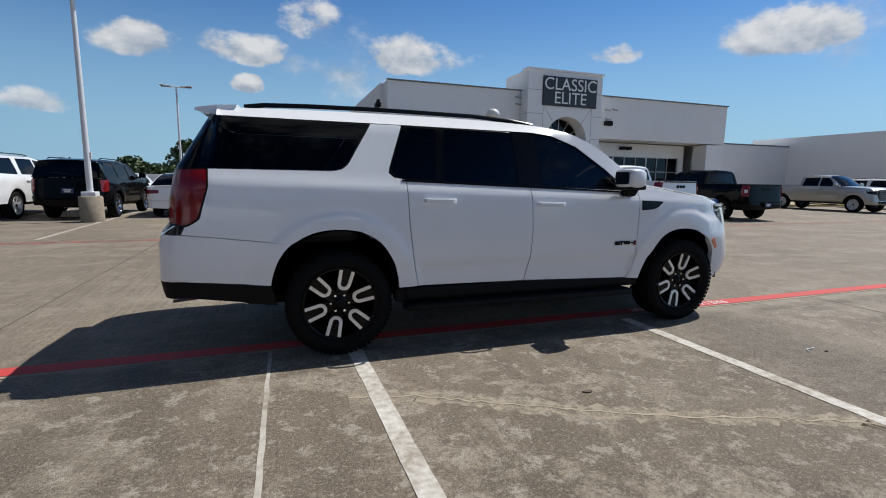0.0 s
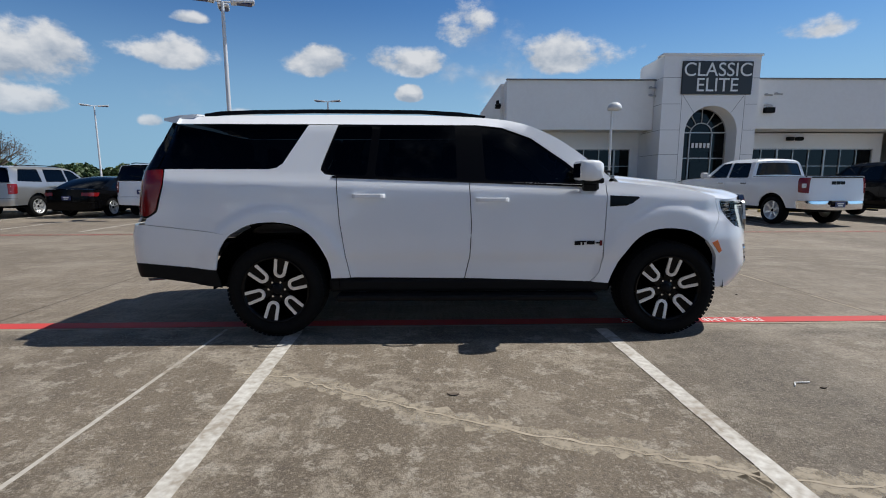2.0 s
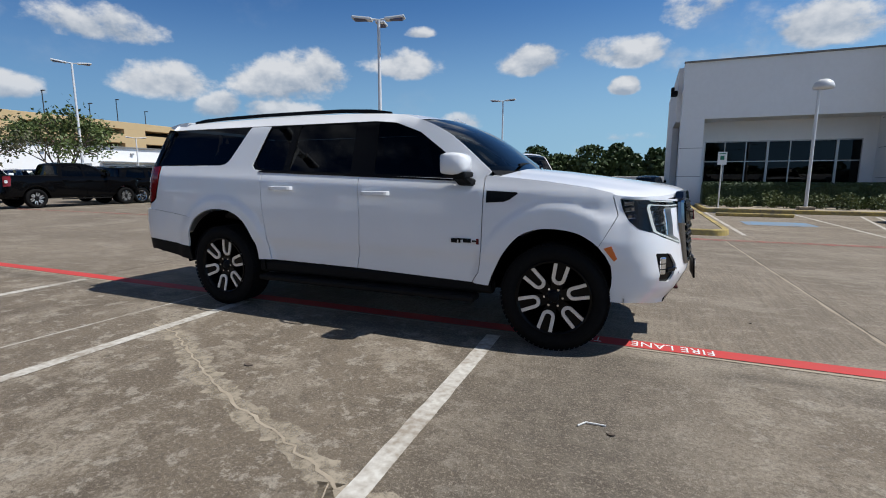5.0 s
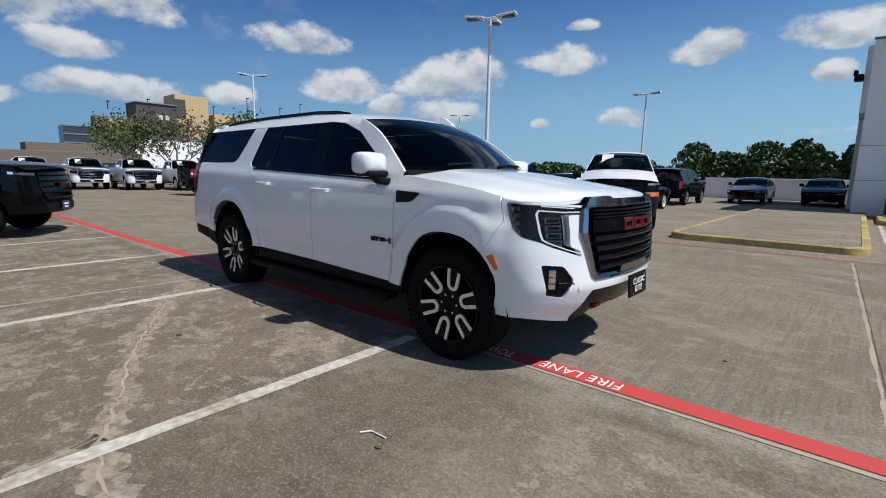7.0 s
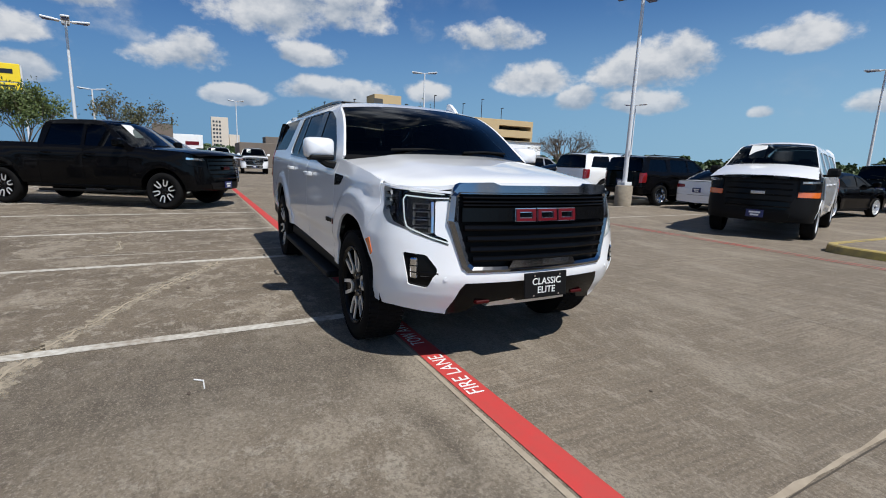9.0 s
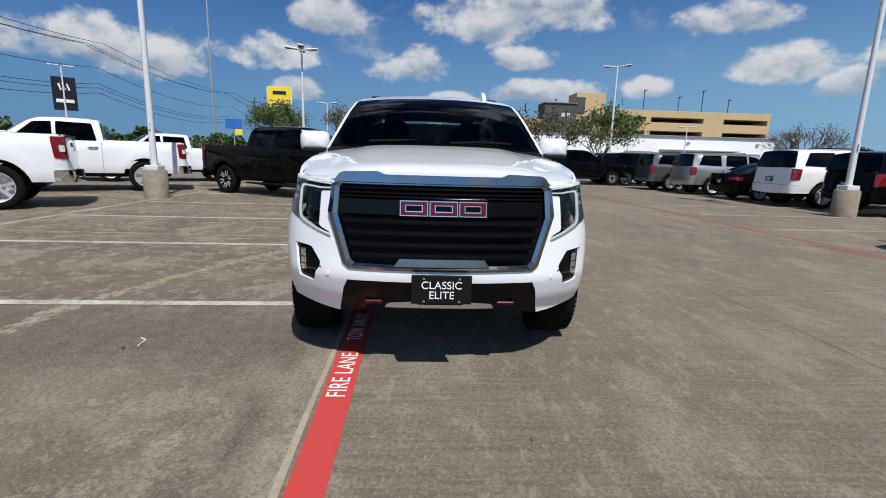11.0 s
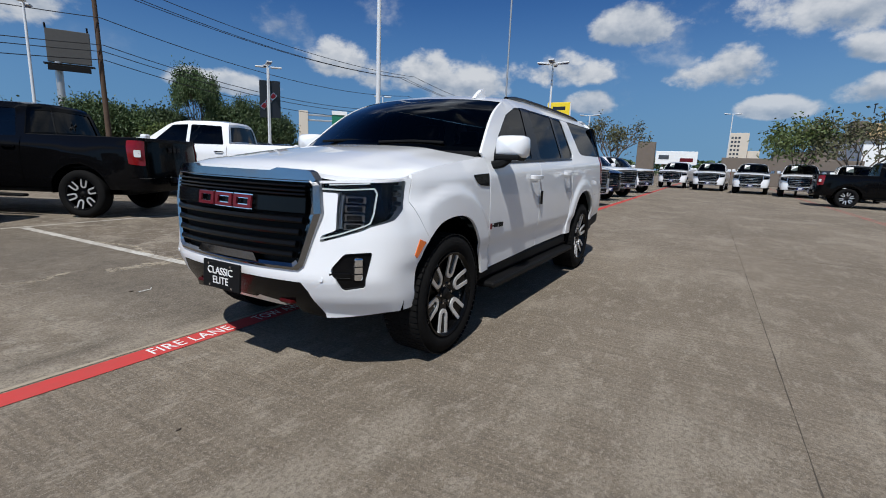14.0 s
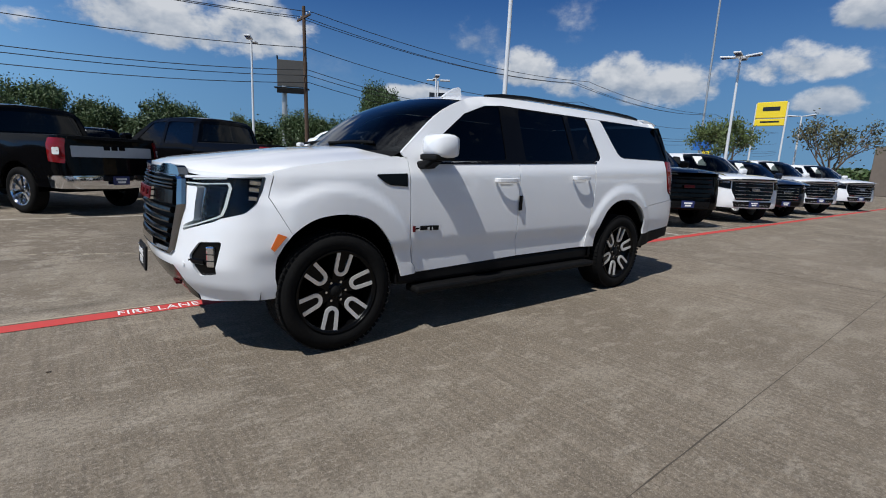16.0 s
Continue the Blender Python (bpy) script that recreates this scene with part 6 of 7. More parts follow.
    def lid(x, y, off):
        xf = float(np.interp(-abs(y), [-p[1] for p in nose], [p[0] for p in nose]))
        w = Y(min(x, 2.08), zf(x)) if x < 2.1 else max(0.1, Y(2.08, zf(x)) - 0.5 * (x - 2.08))
        u = min(1.0, abs(y) / w)
        h = zf(x) + (zc(x) - zf(x)) * (1 - u ** 2.6) + 0.016 * (1 / (1 + math.exp((abs(y) - 0.60) / 0.03)))
        d = max(0.0, 1 - (xf - x) / 0.16)
        return Vector((x, y, h - 0.022 * d * d + off))

    flank = [(x, Y(x, zf(x)) - d) for x, d in ((1.18, 0.004), (1.4, 0.004), (1.6, 0.004), (1.8, 0.004), (1.95, 0.006), (2.02, 0.017), (2.08, 0.036))]
    rear = [(1.40, 0.0), (1.385, 0.3), (1.34, 0.55), (1.26, 0.75)]
    half = rear + flank + nose[1:]
    outline = half + [(x, -y) for x, y in reversed(half) if y > 0.001]
    part("bonnet", sheet(outline, [], 0.04, lid, 0.025, flip=True), WHITE, car)
    cowl = Geo().grid([[Vector((x + 0.24 * (1 - u * u), u * 0.9, z + 0.015 * (1 - u * u))) for u in [-1 + i / 8 for i in range(17)]] for x, z in ((1.08, 1.40), (1.16, 1.365), (1.26, 1.32))])
    part("cowl", cowl, PLASTIC, car)
    for y0, y1 in ((-0.55, -0.02), (0.1, 0.62)):
        part("wiper", Geo().sweep([Vector((1.36 - 0.12 * abs(y0), y0, 1.42)), Vector((1.33 - 0.05, (y0 + y1) / 2, 1.435)), Vector((1.30 - 0.12 * abs(y1), y1, 1.43))], 0.02, 0.02), PLASTIC, car)
    # nose
    bump = [(2.00, 0.822), (2.125, 1.05), (2.09, 1.185), (sy(0.60), 1.16), (sy(0.64), 0.99), (sy(0.55), 0.70), (sy(0.50), 0.672), (sy(0.0), 0.668), (sy(0.0), 0.602), (sy(0.54), 0.602),
            (sy(0.565), 0.55), (sy(0.60), 0.375), (sy(0.70), 0.385), (sy(0.82), 0.40), (sy(0.90), 0.415), (2.13, 0.42), (2.09, 0.42), (2.10, 0.55), (2.085, 0.69), (2.05, 0.76)]
    both("front_bumper", bump, [rounded(head, 0.015), rounded(fog, 0.02)], 0.032, sk, WHITE, car, 0.05)
    for side in (-1, 1):
        lamp = part("headlight", (lambda g: g if side < 0 else g.mirror())(sheet(rounded(head, 0.015), [], 0.05, lambda a, b, o: sk.P(a, b, o - 0.085, -1), 0)), GLOSSY, car, "headlight with white daytime strips")
        m = (lambda g: g) if side < 0 else (lambda g: g.mirror())
        path = [(sy(0.64), 0.850), (sy(0.74), 0.88), (sy(0.85), 0.925), (sy(0.872), 0.94), (sy(0.885), 0.99), (sy(0.893), 1.10), (sy(0.88), 1.125), (sy(0.74), 1.115), (sy(0.63), 1.118)]
        pts = [sk.P(s, z, -0.01, -1) for s, z in dense(path, 0.03, False)]
        part("light_strip", m(Geo().sweep(pts, 0.007, 0.02, lambda i: Vector((1, -0.5, 0)))), LEDWHITE, lamp)
        pts = [sk.P(s, z, -0.02, -1) for s, z in dense([(sy(0.86), 1.152), (sy(0.66), 1.140)], 0.03, False)]
        part("light_strip", m(Geo().sweep(pts, 0.006, 0.02, lambda i: Vector((1, -0.5, 0)))), LEDWHITE, lamp)
        spin = Matrix.Rotation(radians(-34), 3, "Z").to_4x4()
        for zz in (1.06, 1.012, 0.964, 0.916):
            c = sk.P(sy(0.80), zz, -0.062, -1)
            part("projector", m(Geo().box(c, (0.05, 0.115, 0.042), 0.006, spin)), DARKCHROME, lamp)
            part("projector_lens", m(Geo().box(c + Vector((0.021, -0.014, 0)), (0.012, 0.085, 0.027), 0.005, spin)), GLOSSY, lamp)
            part("projector_brow", m(Geo().box(c + Vector((0.024, -0.016, 0.019)), (0.02, 0.10, 0.004), 0.001, spin)), DARKCHROME, lamp)
        part("inner_reflector", m(Geo().sweep([sk.P(sy(0.735), z, -0.035, -1) for z in (0.905, 1.0, 1.09)], 0.022, 0.014, lambda i: Vector((1, -0.3, 0)))), CHROME, lamp, "bright chrome upright inside the headlight")
        for zz in (1.04, 1.09, 1.13):
            pts = [sk.P(s, z, -0.012, -1) for s, z in dense([(2.17 + (1.13 - zz) * 0.3, zz), (2.25, zz + 0.005)], 0.03, False)]
            part("side_light", m(Geo().sweep(pts, 0.028, 0.015, lambda i: Vector((0.3, -1, 0)))), CHROME, lamp)
        part("lens", m(sheet(rounded(head, 0.015), [], 0.05, lambda a, b, o: sk.P(a, b, o + 0.001, -1), 0)), LENS, lamp)
        pocket = part("fog_light", m(sheet(rounded(fog, 0.02), [], 0.05, lambda a, b, o: sk.P(a, b, o - 0.016, -1), 0)), GLOSSY, car, "black fog light recess")
        lens = part("fog_lamp", m(Geo().box(sk.P(sy(0.832), 0.69, -0.012, -1), (0.022, 0.05, 0.13), 0.012, Matrix.Rotation(radians(-50), 3, "Z").to_4x4())), CHROME, pocket)
        for zz in (0.665, 0.705, 0.735):
            part("lamp_rib", m(Geo().box(sk.P(sy(0.832), zz, -0.003, -1), (0.008, 0.056, 0.006), 0.001, Matrix.Rotation(radians(-50), 3, "Z").to_4x4())), PLASTIC, pocket)
        part("fog_blade", m(Geo().sweep([sk.P(s, 0.655, -0.01, -1) for s in (sy(0.80), sy(0.75), sy(0.70))], 0.03, 0.02, lambda i: Vector((1, -0.4, 0)))), GLOSSY, pocket)
        part("parking_sensor", m(Geo().tube(sk.P(sy(0.66), 0.63, -0.004, -1), sk.P(sy(0.66), 0.63, 0.003, -1), 0.012, n=14)), WHITE, car)
        part("side_marker", m(sheet([(2.035, 0.815), (2.085, 0.835), (2.125, 0.745), (2.105, 0.725)], [], 0.04, lambda a, b, o: sk.P(a, b, o + 0.005, -1), 0.01)), AMBER, car, "orange side marker light")
        part("side_vent", m(sheet([(1.15, 1.215), (1.15, 1.122), (1.29, 1.13), (1.34, 1.15), (1.40, 1.195), (1.39, 1.205)], [], 0.05, lambda a, b, o: sk.P(a, b, o + 0.005, -1), 0.012)), GRILLEBLACK, car, "gloss black fender vent")
        # tailoring: badge of plain bars
        badge = Geo()
        for x0, x1, z0, z1 in ((0.86, 0.91, 0.795, 0.83), (0.905, 0.96, 0.82, 0.832), (0.925, 0.94, 0.795, 0.82), (0.965, 1.03, 0.80, 0.832), (1.04, 1.09, 0.808, 0.82)):
            badge.add([sk.P(a, b, 0.004 + d, -1) for d in (0, 0.006) for a, b in ((x0, z0), (x1, z0), (x1, z1), (x0, z1))], [(4, 5, 6, 7), (0, 1, 5, 4), (1, 2, 6, 5), (2, 3, 7, 6), (3, 0, 4, 7)])
        part("door_badge", m(badge), PLASTIC, car, "dark door badge drawn as plain bars")
        red = Geo().add([sk.P(a, b, 0.004 + d, -1) for d in (0, 0.007) for a, b in ((1.075, 0.79), (1.095, 0.79), (1.095, 0.835), (1.075, 0.835))], [(4, 5, 6, 7), (0, 1, 5, 4), (1, 2, 6, 5), (2, 3, 7, 6), (3, 0, 4, 7)])
        part("badge_accent", m(red), REDBADGE, car)
        for hx0, hx1, zz in ((-1.01, -0.75, 1.212), (0.02, 0.285, 1.18)):
            pts = [sk.P(x, zz, o, -1) for x, o in ((hx0, 0.010), (hx0 + 0.03, 0.040), ((hx0 + hx1) / 2, 0.050), (hx1 - 0.03, 0.040), (hx1, 0.010))]
            part("door_handle", m(Geo().sweep(soften(pts, k=3), 0.036, 0.02, lambda i: Vector((0, -1, 0)))), WHITE, car)
            part("handle_cup", m(sheet(rounded([(hx0 + 0.05, zz - 0.035), (hx1 - 0.05, zz - 0.035), (hx1 - 0.05, zz + 0.02), (hx0 + 0.05, zz + 0.02)], 0.03), [], 0.05, lambda a, b, o: sk.P(a, b, o + 0.003, -1), 0)), WHITE, car)
        # mirror
        arm = part("mirror_arm", m(Geo().sweep([sk.P(0.985, 1.275, -0.02, -1), sk.P(0.975, 1.285, 0.05, -1), Vector((0.95, -1.05, 1.33))], 0.13, 0.06)), PLASTIC, car)
        cap = Geo()
        prof = [(0.83, 0.0), (0.838, 0.86), (0.875, 0.97), (0.93, 1.0), (0.985, 0.94), (1.02, 0.75), (1.037, 0.42), (1.041, 0.0)]
        rows = []
        for x, k in prof:
            row = []
            for j in range(16):
                a = j * math.tau / 16
                ca, sa = math.cos(a), math.sin(a)
                q = 0.42
                row.append(Vector((x, -1.06 + 0.125 * k * math.copysign(abs(ca) ** q, ca), 1.418 + 0.088 * k * math.copysign(abs(sa) ** q, sa) - 0.01 * (x - 0.9))))
            rows.append(row)
        part("mirror_cap", m(cap.grid(rows, True, True)), WHITE, car)
        part("mirror_base", m(Geo().box((0.945, -1.05, 1.338), (0.18, 0.20, 0.045), 0.015)), PLASTIC, car)
        part("mirror_glass", m(Geo().box((0.836, -1.06, 1.42), (0.012, 0.19, 0.12), 0.005)), CHROME, car)
        # running board
        part("running_board", m(Geo().box((-0.05, -0.95, 0.345), (2.24, 0.17, 0.055), 0.02)), PLASTIC, car)
        part("sill", m(Geo().box((-0.02, -0.89, 0.44), (2.45, 0.10, 0.12), 0.03)), PLASTIC, car)
        # wheel housings
        for cx, rr in ((hx, 0.50), (-hx, 0.54)):
            rows = []
            for yy in (-0.955, -0.55):
                rows.append([Vector((cx + rr * math.cos(a), yy, hz + (rr + 0.03) * math.sin(a))) for a in [math.pi * i / 20 for i in range(21)]])
            rows.append([Vector((cx + 0.05 * math.cos(a), -0.55, hz + 0.05 * math.sin(a))) for a in [math.pi * i / 20 for i in range(21)]])
            part("wheel_housing", m(Geo().grid(rows)), LINER, car)
        # tail
        part("tail_light", m(sheet(rounded([(-2.615, 1.43), (-2.605, 1.31), (-2.675, 1.09), (-2.755, 1.04), (-2.93, 1.06), (-2.95, 1.42)], 0.02), [], 0.05, lambda a, b, o: sk.P(a, b, o + 0.008, -1), 0.03)), REDLENS, car, "tall red tail light")
        part("lamp_frame", m(sheet(rounded([(-2.60, 1.44), (-2.59, 1.31), (-2.66, 1.08), (-2.75, 1.025), (-2.94, 1.045), (-2.965, 1.44)], 0.02), [], 0.05, lambda a, b, o: sk.P(a, b, o + 0.001, -1), 0.02)), GLOSSY, car)
        part("exhaust_tip", m(Geo().tube((-2.72, -0.72, 0.50), (-2.88, -0.76, 0.495), 0.045, n=16)), CHROME, car)
    sr = lambda y: sk.at_y(y, False)
    both("rear_bumper", [(-2.045, 0.887), (-2.095, 0.835), (-2.135, 0.77), (-2.163, 0.70), (-2.18, 0.64), (-2.19, 0.585), (-2.6, 0.625), (-2.76, 0.64), (sr(0.0), 0.63), (sr(0.0), 0.965), (-2.76, 0.97), (-2.55, 0.95), (-2.3, 0.92)], [], 0.06, sk, WHITE, car)
    both("rear_valance", [(-2.15, 0.43), (-2.19, 0.58), (-2.6, 0.62), (-2.76, 0.635), (sr(0.0), 0.625), (sr(0.0), 0.48), (-2.74, 0.52)], [], 0.06, sk, PLASTIC, car)
    both("tailgate", [(sr(0.0), 0.975), (sr(0.80), 0.98), (sr(0.82), 1.435), (sr(0.0), 1.435)], [], 0.08, sk, WHITE, car)
    both("rear_screen", [(sr(0.0), 1.44), (-2.69, 1.44), (-2.63, 1.62), (-2.56, 1.815), (sr(0.0), 1.83)], [], 0.08, sk, TINT, car)
    sp = Geo()
    sec = [(-2.38, 1.907), (-2.53, 1.897), (-2.665, 1.872), (-2.67, 1.852), (-2.60, 1.834), (-2.47, 1.826)]
    sp.grid([[Vector((x, u * 0.70, z + 0.03 * (1 - u * u))) for x, z in sec] for u in [-1 + i / 8 for i in range(17)]], False, True)
    for u in (-1, 1):
        sp.add([Vector((x, u * 0.70, z)) for x, z in sec], [tuple(range(6))])
    part("spoiler", sp, WHITE, car)
    # grille
    ring_o = [(0.0, 1.165), (0.60, 1.165), (0.63, 1.14), (0.652, 0.99), (0.565, 0.70), (0.53, 0.672), (0.0, 0.668)]
    ring_i = [(0.0, 1.152), (0.562, 1.152), (0.582, 1.13), (0.594, 0.98), (0.520, 0.73), (0.495, 0.708), (0.0, 0.700)]
    g = Geo()
    for o1, i1, sgn in ((ring_o, ring_i, 1), (ring_o, ring_i, -1)):
        for (p, q), (pp, qq) in zip(zip(o1, o1[1:]), zip(i1, i1[1:])):
            n = max(2, int(math.hypot(p[0] - q[0], p[1] - q[1]) / 0.06))
            rows = []
            for k in range(n + 1):
                t = k / n
                e = (p[0] + (q[0] - p[0]) * t, p[1] + (q[1] - p[1]) * t)
                f = (pp[0] + (qq[0] - pp[0]) * t, pp[1] + (qq[1] - pp[1]) * t)
                mid = ((e[0] + f[0]) / 2, (e[1] + f[1]) / 2)
                rows.append([sk.F(sgn * e[0], e[1], -0.01), sk.F(sgn * e[0], e[1], 0.012), sk.F(sgn * mid[0], mid[1], 0.024), sk.F(sgn * f[0], f[1], 0.012), sk.F(sgn * f[0], f[1], -0.04)])
            g.grid(rows, False)
    grille = part("grille", g, DARKCHROME, car, "wide black barred grille in a dark chrome surround")
    capo = [(-0.615, 1.165), (-0.585, 1.205), (-0.56, 1.215), (-0.37, 1.222), (-0.325, 1.205), (0.325, 1.205), (0.37, 1.222), (0.56, 1.215), (0.585, 1.205), (0.615, 1.165), (0.6, 1.15), (-0.6, 1.15)]
    across("grille_cap", capo, [], 0.05, sk, DARKCHROME, grille, 0.05, 0.02)
    across("grille_back", [(-0.60, 1.16), (0.60, 1.16), (0.62, 0.98), (0.53, 0.69), (-0.53, 0.69), (-0.62, 0.98)], [], 0.08, sk, PLASTIC, grille, 0, -0.03)
    for z, hh in ((0.755, 0.034), (0.815, 0.036), (0.88, 0.036), (0.945, 0.036), (1.10, 0.012), (1.125, 0.012), (1.08, 0.012)):
        wy = 0.50 + (z - 0.735) * 0.28 if z < 0.98 else 0.565
        part("grille_bar", Geo().sweep([sk.F(wy * (-1 + i / 10), z, 0.012) for i in range(21)], hh, 0.035, lambda i: Vector((1, 0, 0.35))), GRILLEBLACK, grille)
    part("badge_bar", Geo().sweep([sk.F(0.57 * (-1 + i / 10), 1.025, 0.008) for i in range(21)], 0.095, 0.03, lambda i: Vector((1, 0, 0.1))), GRILLEBLACK, grille)
    across("chrome_blade", [(-0.27, 0.698), (-0.24, 0.742), (0.24, 0.742), (0.27, 0.698)], [], 0.05, sk, DARKCHROME, grille, 0.03, 0.028)
    for y0, y1 in ((-0.235, -0.09), (-0.072, 0.075), (0.092, 0.235)):
        def frame_of(grow, off):
            g = Geo()
            for a, b, c, d in ((y0, 0.990, y1, 1.007), (y0, 1.047, y1, 1.064), (y0, 1.007, y0 + 0.024, 1.047), (y1 - 0.024, 1.007, y1, 1.047)):
                g.add([sk.F(y, z, off + q) for q in (-0.02, 0.006) for y, z in ((a - grow, b - grow), (c + grow, b - grow), (c + grow, d + grow), (a - grow, d + grow))], [(4, 5, 6, 7), (0, 1, 5, 4), (1, 2, 6, 5), (2, 3, 7, 6), (3, 0, 4, 7)])
            return g
        e = part("emblem", frame_of(0.005, 0.035), CHROME, grille, "red and chrome emblem drawn as a plain hollow block")
        part("emblem_face", frame_of(0.0, 0.042), REDBADGE, e)
    across("lower_insert", [(-0.605, 0.375), (-0.565, 0.55), (-0.535, 0.60), (0.535, 0.60), (0.565, 0.55), (0.605, 0.375), (0.46, 0.395), (0.42, 0.44), (0.30, 0.455), (0.15, 0.47), (0.13, 0.445), (-0.13, 0.445), (-0.15, 0.47), (-0.30, 0.455), (-0.42, 0.44), (-0.46, 0.395)], [], 0.05, sk, GLOSSY, car, 0.06, 0.0)
    across("skid_plate", [(-0.33, 0.41), (-0.29, 0.475), (-0.15, 0.475), (-0.14, 0.45), (0.14, 0.45), (0.15, 0.475), (0.29, 0.475), (0.33, 0.41)], [], 0.05, sk, ALLOY, car, 0.05, -0.02)
    for sgn in (-1, 1):
        part("tow_hook", Geo().sweep([Vector((2.46, sgn * 0.33, 0.462)), Vector((2.555, sgn * 0.35, 0.462)), Vector((2.555, sgn * 0.43, 0.462)), Vector((2.46, sgn * 0.45, 0.462))], 0.024, 0.022), TOWRED, car, "red tow hook")
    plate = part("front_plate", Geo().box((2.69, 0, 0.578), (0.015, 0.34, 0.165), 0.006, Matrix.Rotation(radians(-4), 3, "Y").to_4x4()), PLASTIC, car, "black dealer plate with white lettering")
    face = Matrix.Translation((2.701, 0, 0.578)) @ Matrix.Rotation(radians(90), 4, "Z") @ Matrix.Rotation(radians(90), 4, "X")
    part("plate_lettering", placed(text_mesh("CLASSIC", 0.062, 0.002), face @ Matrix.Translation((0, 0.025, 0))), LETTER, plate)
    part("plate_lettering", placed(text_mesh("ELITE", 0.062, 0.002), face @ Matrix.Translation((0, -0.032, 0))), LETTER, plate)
    for yy, zz in ((-0.1, 0.643), (0.1, 0.643), (-0.1, 0.513), (0.1, 0.513)):
        part("plate_bolt", Geo().tube((2.695, yy, zz), (2.705, yy, zz), 0.007, n=8), CHROME, plate)
    part("door_tag", Geo().box((-0.03, 1.0, 0.985), (0.035, 0.014, 0.13), 0.004), GLOSSY, car)
    # underside and cabin
    under = Geo().box((-0.1, 0, 0.40), (4.6, 1.1, 0.12), 0.03).box((0, 0, 0.44), (2.2, 1.8, 0.05), 0.02).box((2.2, 0, 0.47), (0.5, 1.0, 0.06), 0.02)
    part("underbody", under, PLASTIC, car)
    for cx in (-hx, hx):
        part("axle", Geo().tube((cx, -0.8, hz - 0.02), (cx, 0.8, hz - 0.02), 0.06), PLASTIC, car)
    part("cabin_floor", Geo().box((-0.2, 0, 0.62), (2.0, 1.7, 0.06), 0.02).box((-0.7, 0, 0.66), (3.7, 1.0, 0.06), 0.02).box((-0.7, -0.84, 1.15), (3.6, 0.03, 0.24), 0.01).box((-0.7, 0.84, 1.15), (3.6, 0.03, 0.24), 0.01), DARKROOM, car)
    part("dashboard", Geo().box((1.0, 0, 1.17), (0.45, 1.55, 0.30), 0.09), SEAT, car)
    part("steering_wheel", Geo().lathe([(0.185, -0.014), (0.199, 0.0), (0.185, 0.014), (0.171, 0.0), (0.185, -0.014)], (0, 0, 0), n=28), PLASTIC, car).matrix_basis = pose(0.68, 0.40, 1.22, 0, 0, 90) @ pose(0, 0, 0, 25, 0, 0)
    for sx in (0.15, -0.85, -1.75):
        for yy in (-0.42, 0.42):
            seat = part("seat", Geo().box((sx, yy, 0.93), (0.52, 0.52, 0.16), 0.06).box((sx - 0.28, yy, 1.22), (0.14, 0.50, 0.62), 0.06, Matrix.Rotation(radians(-12), 3, "Y").to_4x4()).box((sx - 0.35, yy, 1.60), (0.1, 0.26, 0.17), 0.04), SEAT, car)
    for side in (-1, 1):
        for cx in (-hx, hx):
            wheel(car, cx, side * 0.862, r, 0.275, 0.284, side, face_mat=GRILLEBLACK)
    return car


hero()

# ---- distance ----
def tree(x, y, h, r, trunk_h, leaves, mat, seed, label, thick=0.13, size=0.16, limbs=7, full=1.0):
    rng = random.Random(seed)
    t = base("tree", x, y, label=label, category="tree", group="lot trees")
    wood = Geo()
    tips = []
    bend = Vector((rng.uniform(-0.15, 0.15), rng.uniform(-0.15, 0.15), trunk_h))
    wood.tube((0, 0, -0.05), bend, thick, thick * 0.75, 9)

    def grow(p, d, length, rad, level):
        q = p + d * length
        wood.tube(p, q, rad, rad * 0.62, 6, False)
        if level == 0:
            tips.append(q)
            tips.append(p + d * length * 0.5)
            return
        for _ in range(rng.choice((2, 3, 3))):
            nd = (d + Vector((rng.gauss(0, 0.5), rng.gauss(0, 0.5), rng.gauss(0.12, 0.35)))).normalized()
            grow(q, nd, length * rng.uniform(0.55, 0.8), rad * 0.6, level - 1)

    for i in range(limbs):
        a = i * math.tau / limbs + rng.uniform(-0.3, 0.3)
        out = rng.uniform(0.45, 1.0)
        d = Vector((math.cos(a) * out * r / (h - trunk_h) * 1.2, math.sin(a) * out * r / (h - trunk_h) * 1.2, 0.8)).normalized()
        grow(bend * rng.uniform(0.75, 1.0), d, (h - trunk_h) * 0.42, thick * 0.5, 3)
    part("trunk", wood, BARK, t)
    crown = Geo()
    top_z = max(p.z for p in tips)
    wide = max(math.hypot(p.x, p.y) for p in tips)
    spread = full * 0.42
    for i in range(int(leaves * 1.7)):
        p = rng.choice(tips)
        q = p + Vector((rng.gauss(0, spread), rng.gauss(0, spread), rng.gauss(0, spread * 0.75)))
        a = Vector((rng.gauss(0, 1), rng.gauss(0, 1), rng.gauss(0, 0.6))).normalized() * size * rng.uniform(0.5, 1.2)
        b = a.cross(Vector((rng.gauss(0, 1), rng.gauss(0, 1), rng.gauss(0, 1)))).normalized() * size * rng.uniform(0.3, 0.6)
        crown.add([q - a, q + b, q + a, q - b], [(0, 1, 2, 3)])
    if leaves:
        part("crown", crown, mat, t)
    k, kw = (h - 0.2) / top_z, r / wide
    t.scale = (kw, kw, k)
    return t


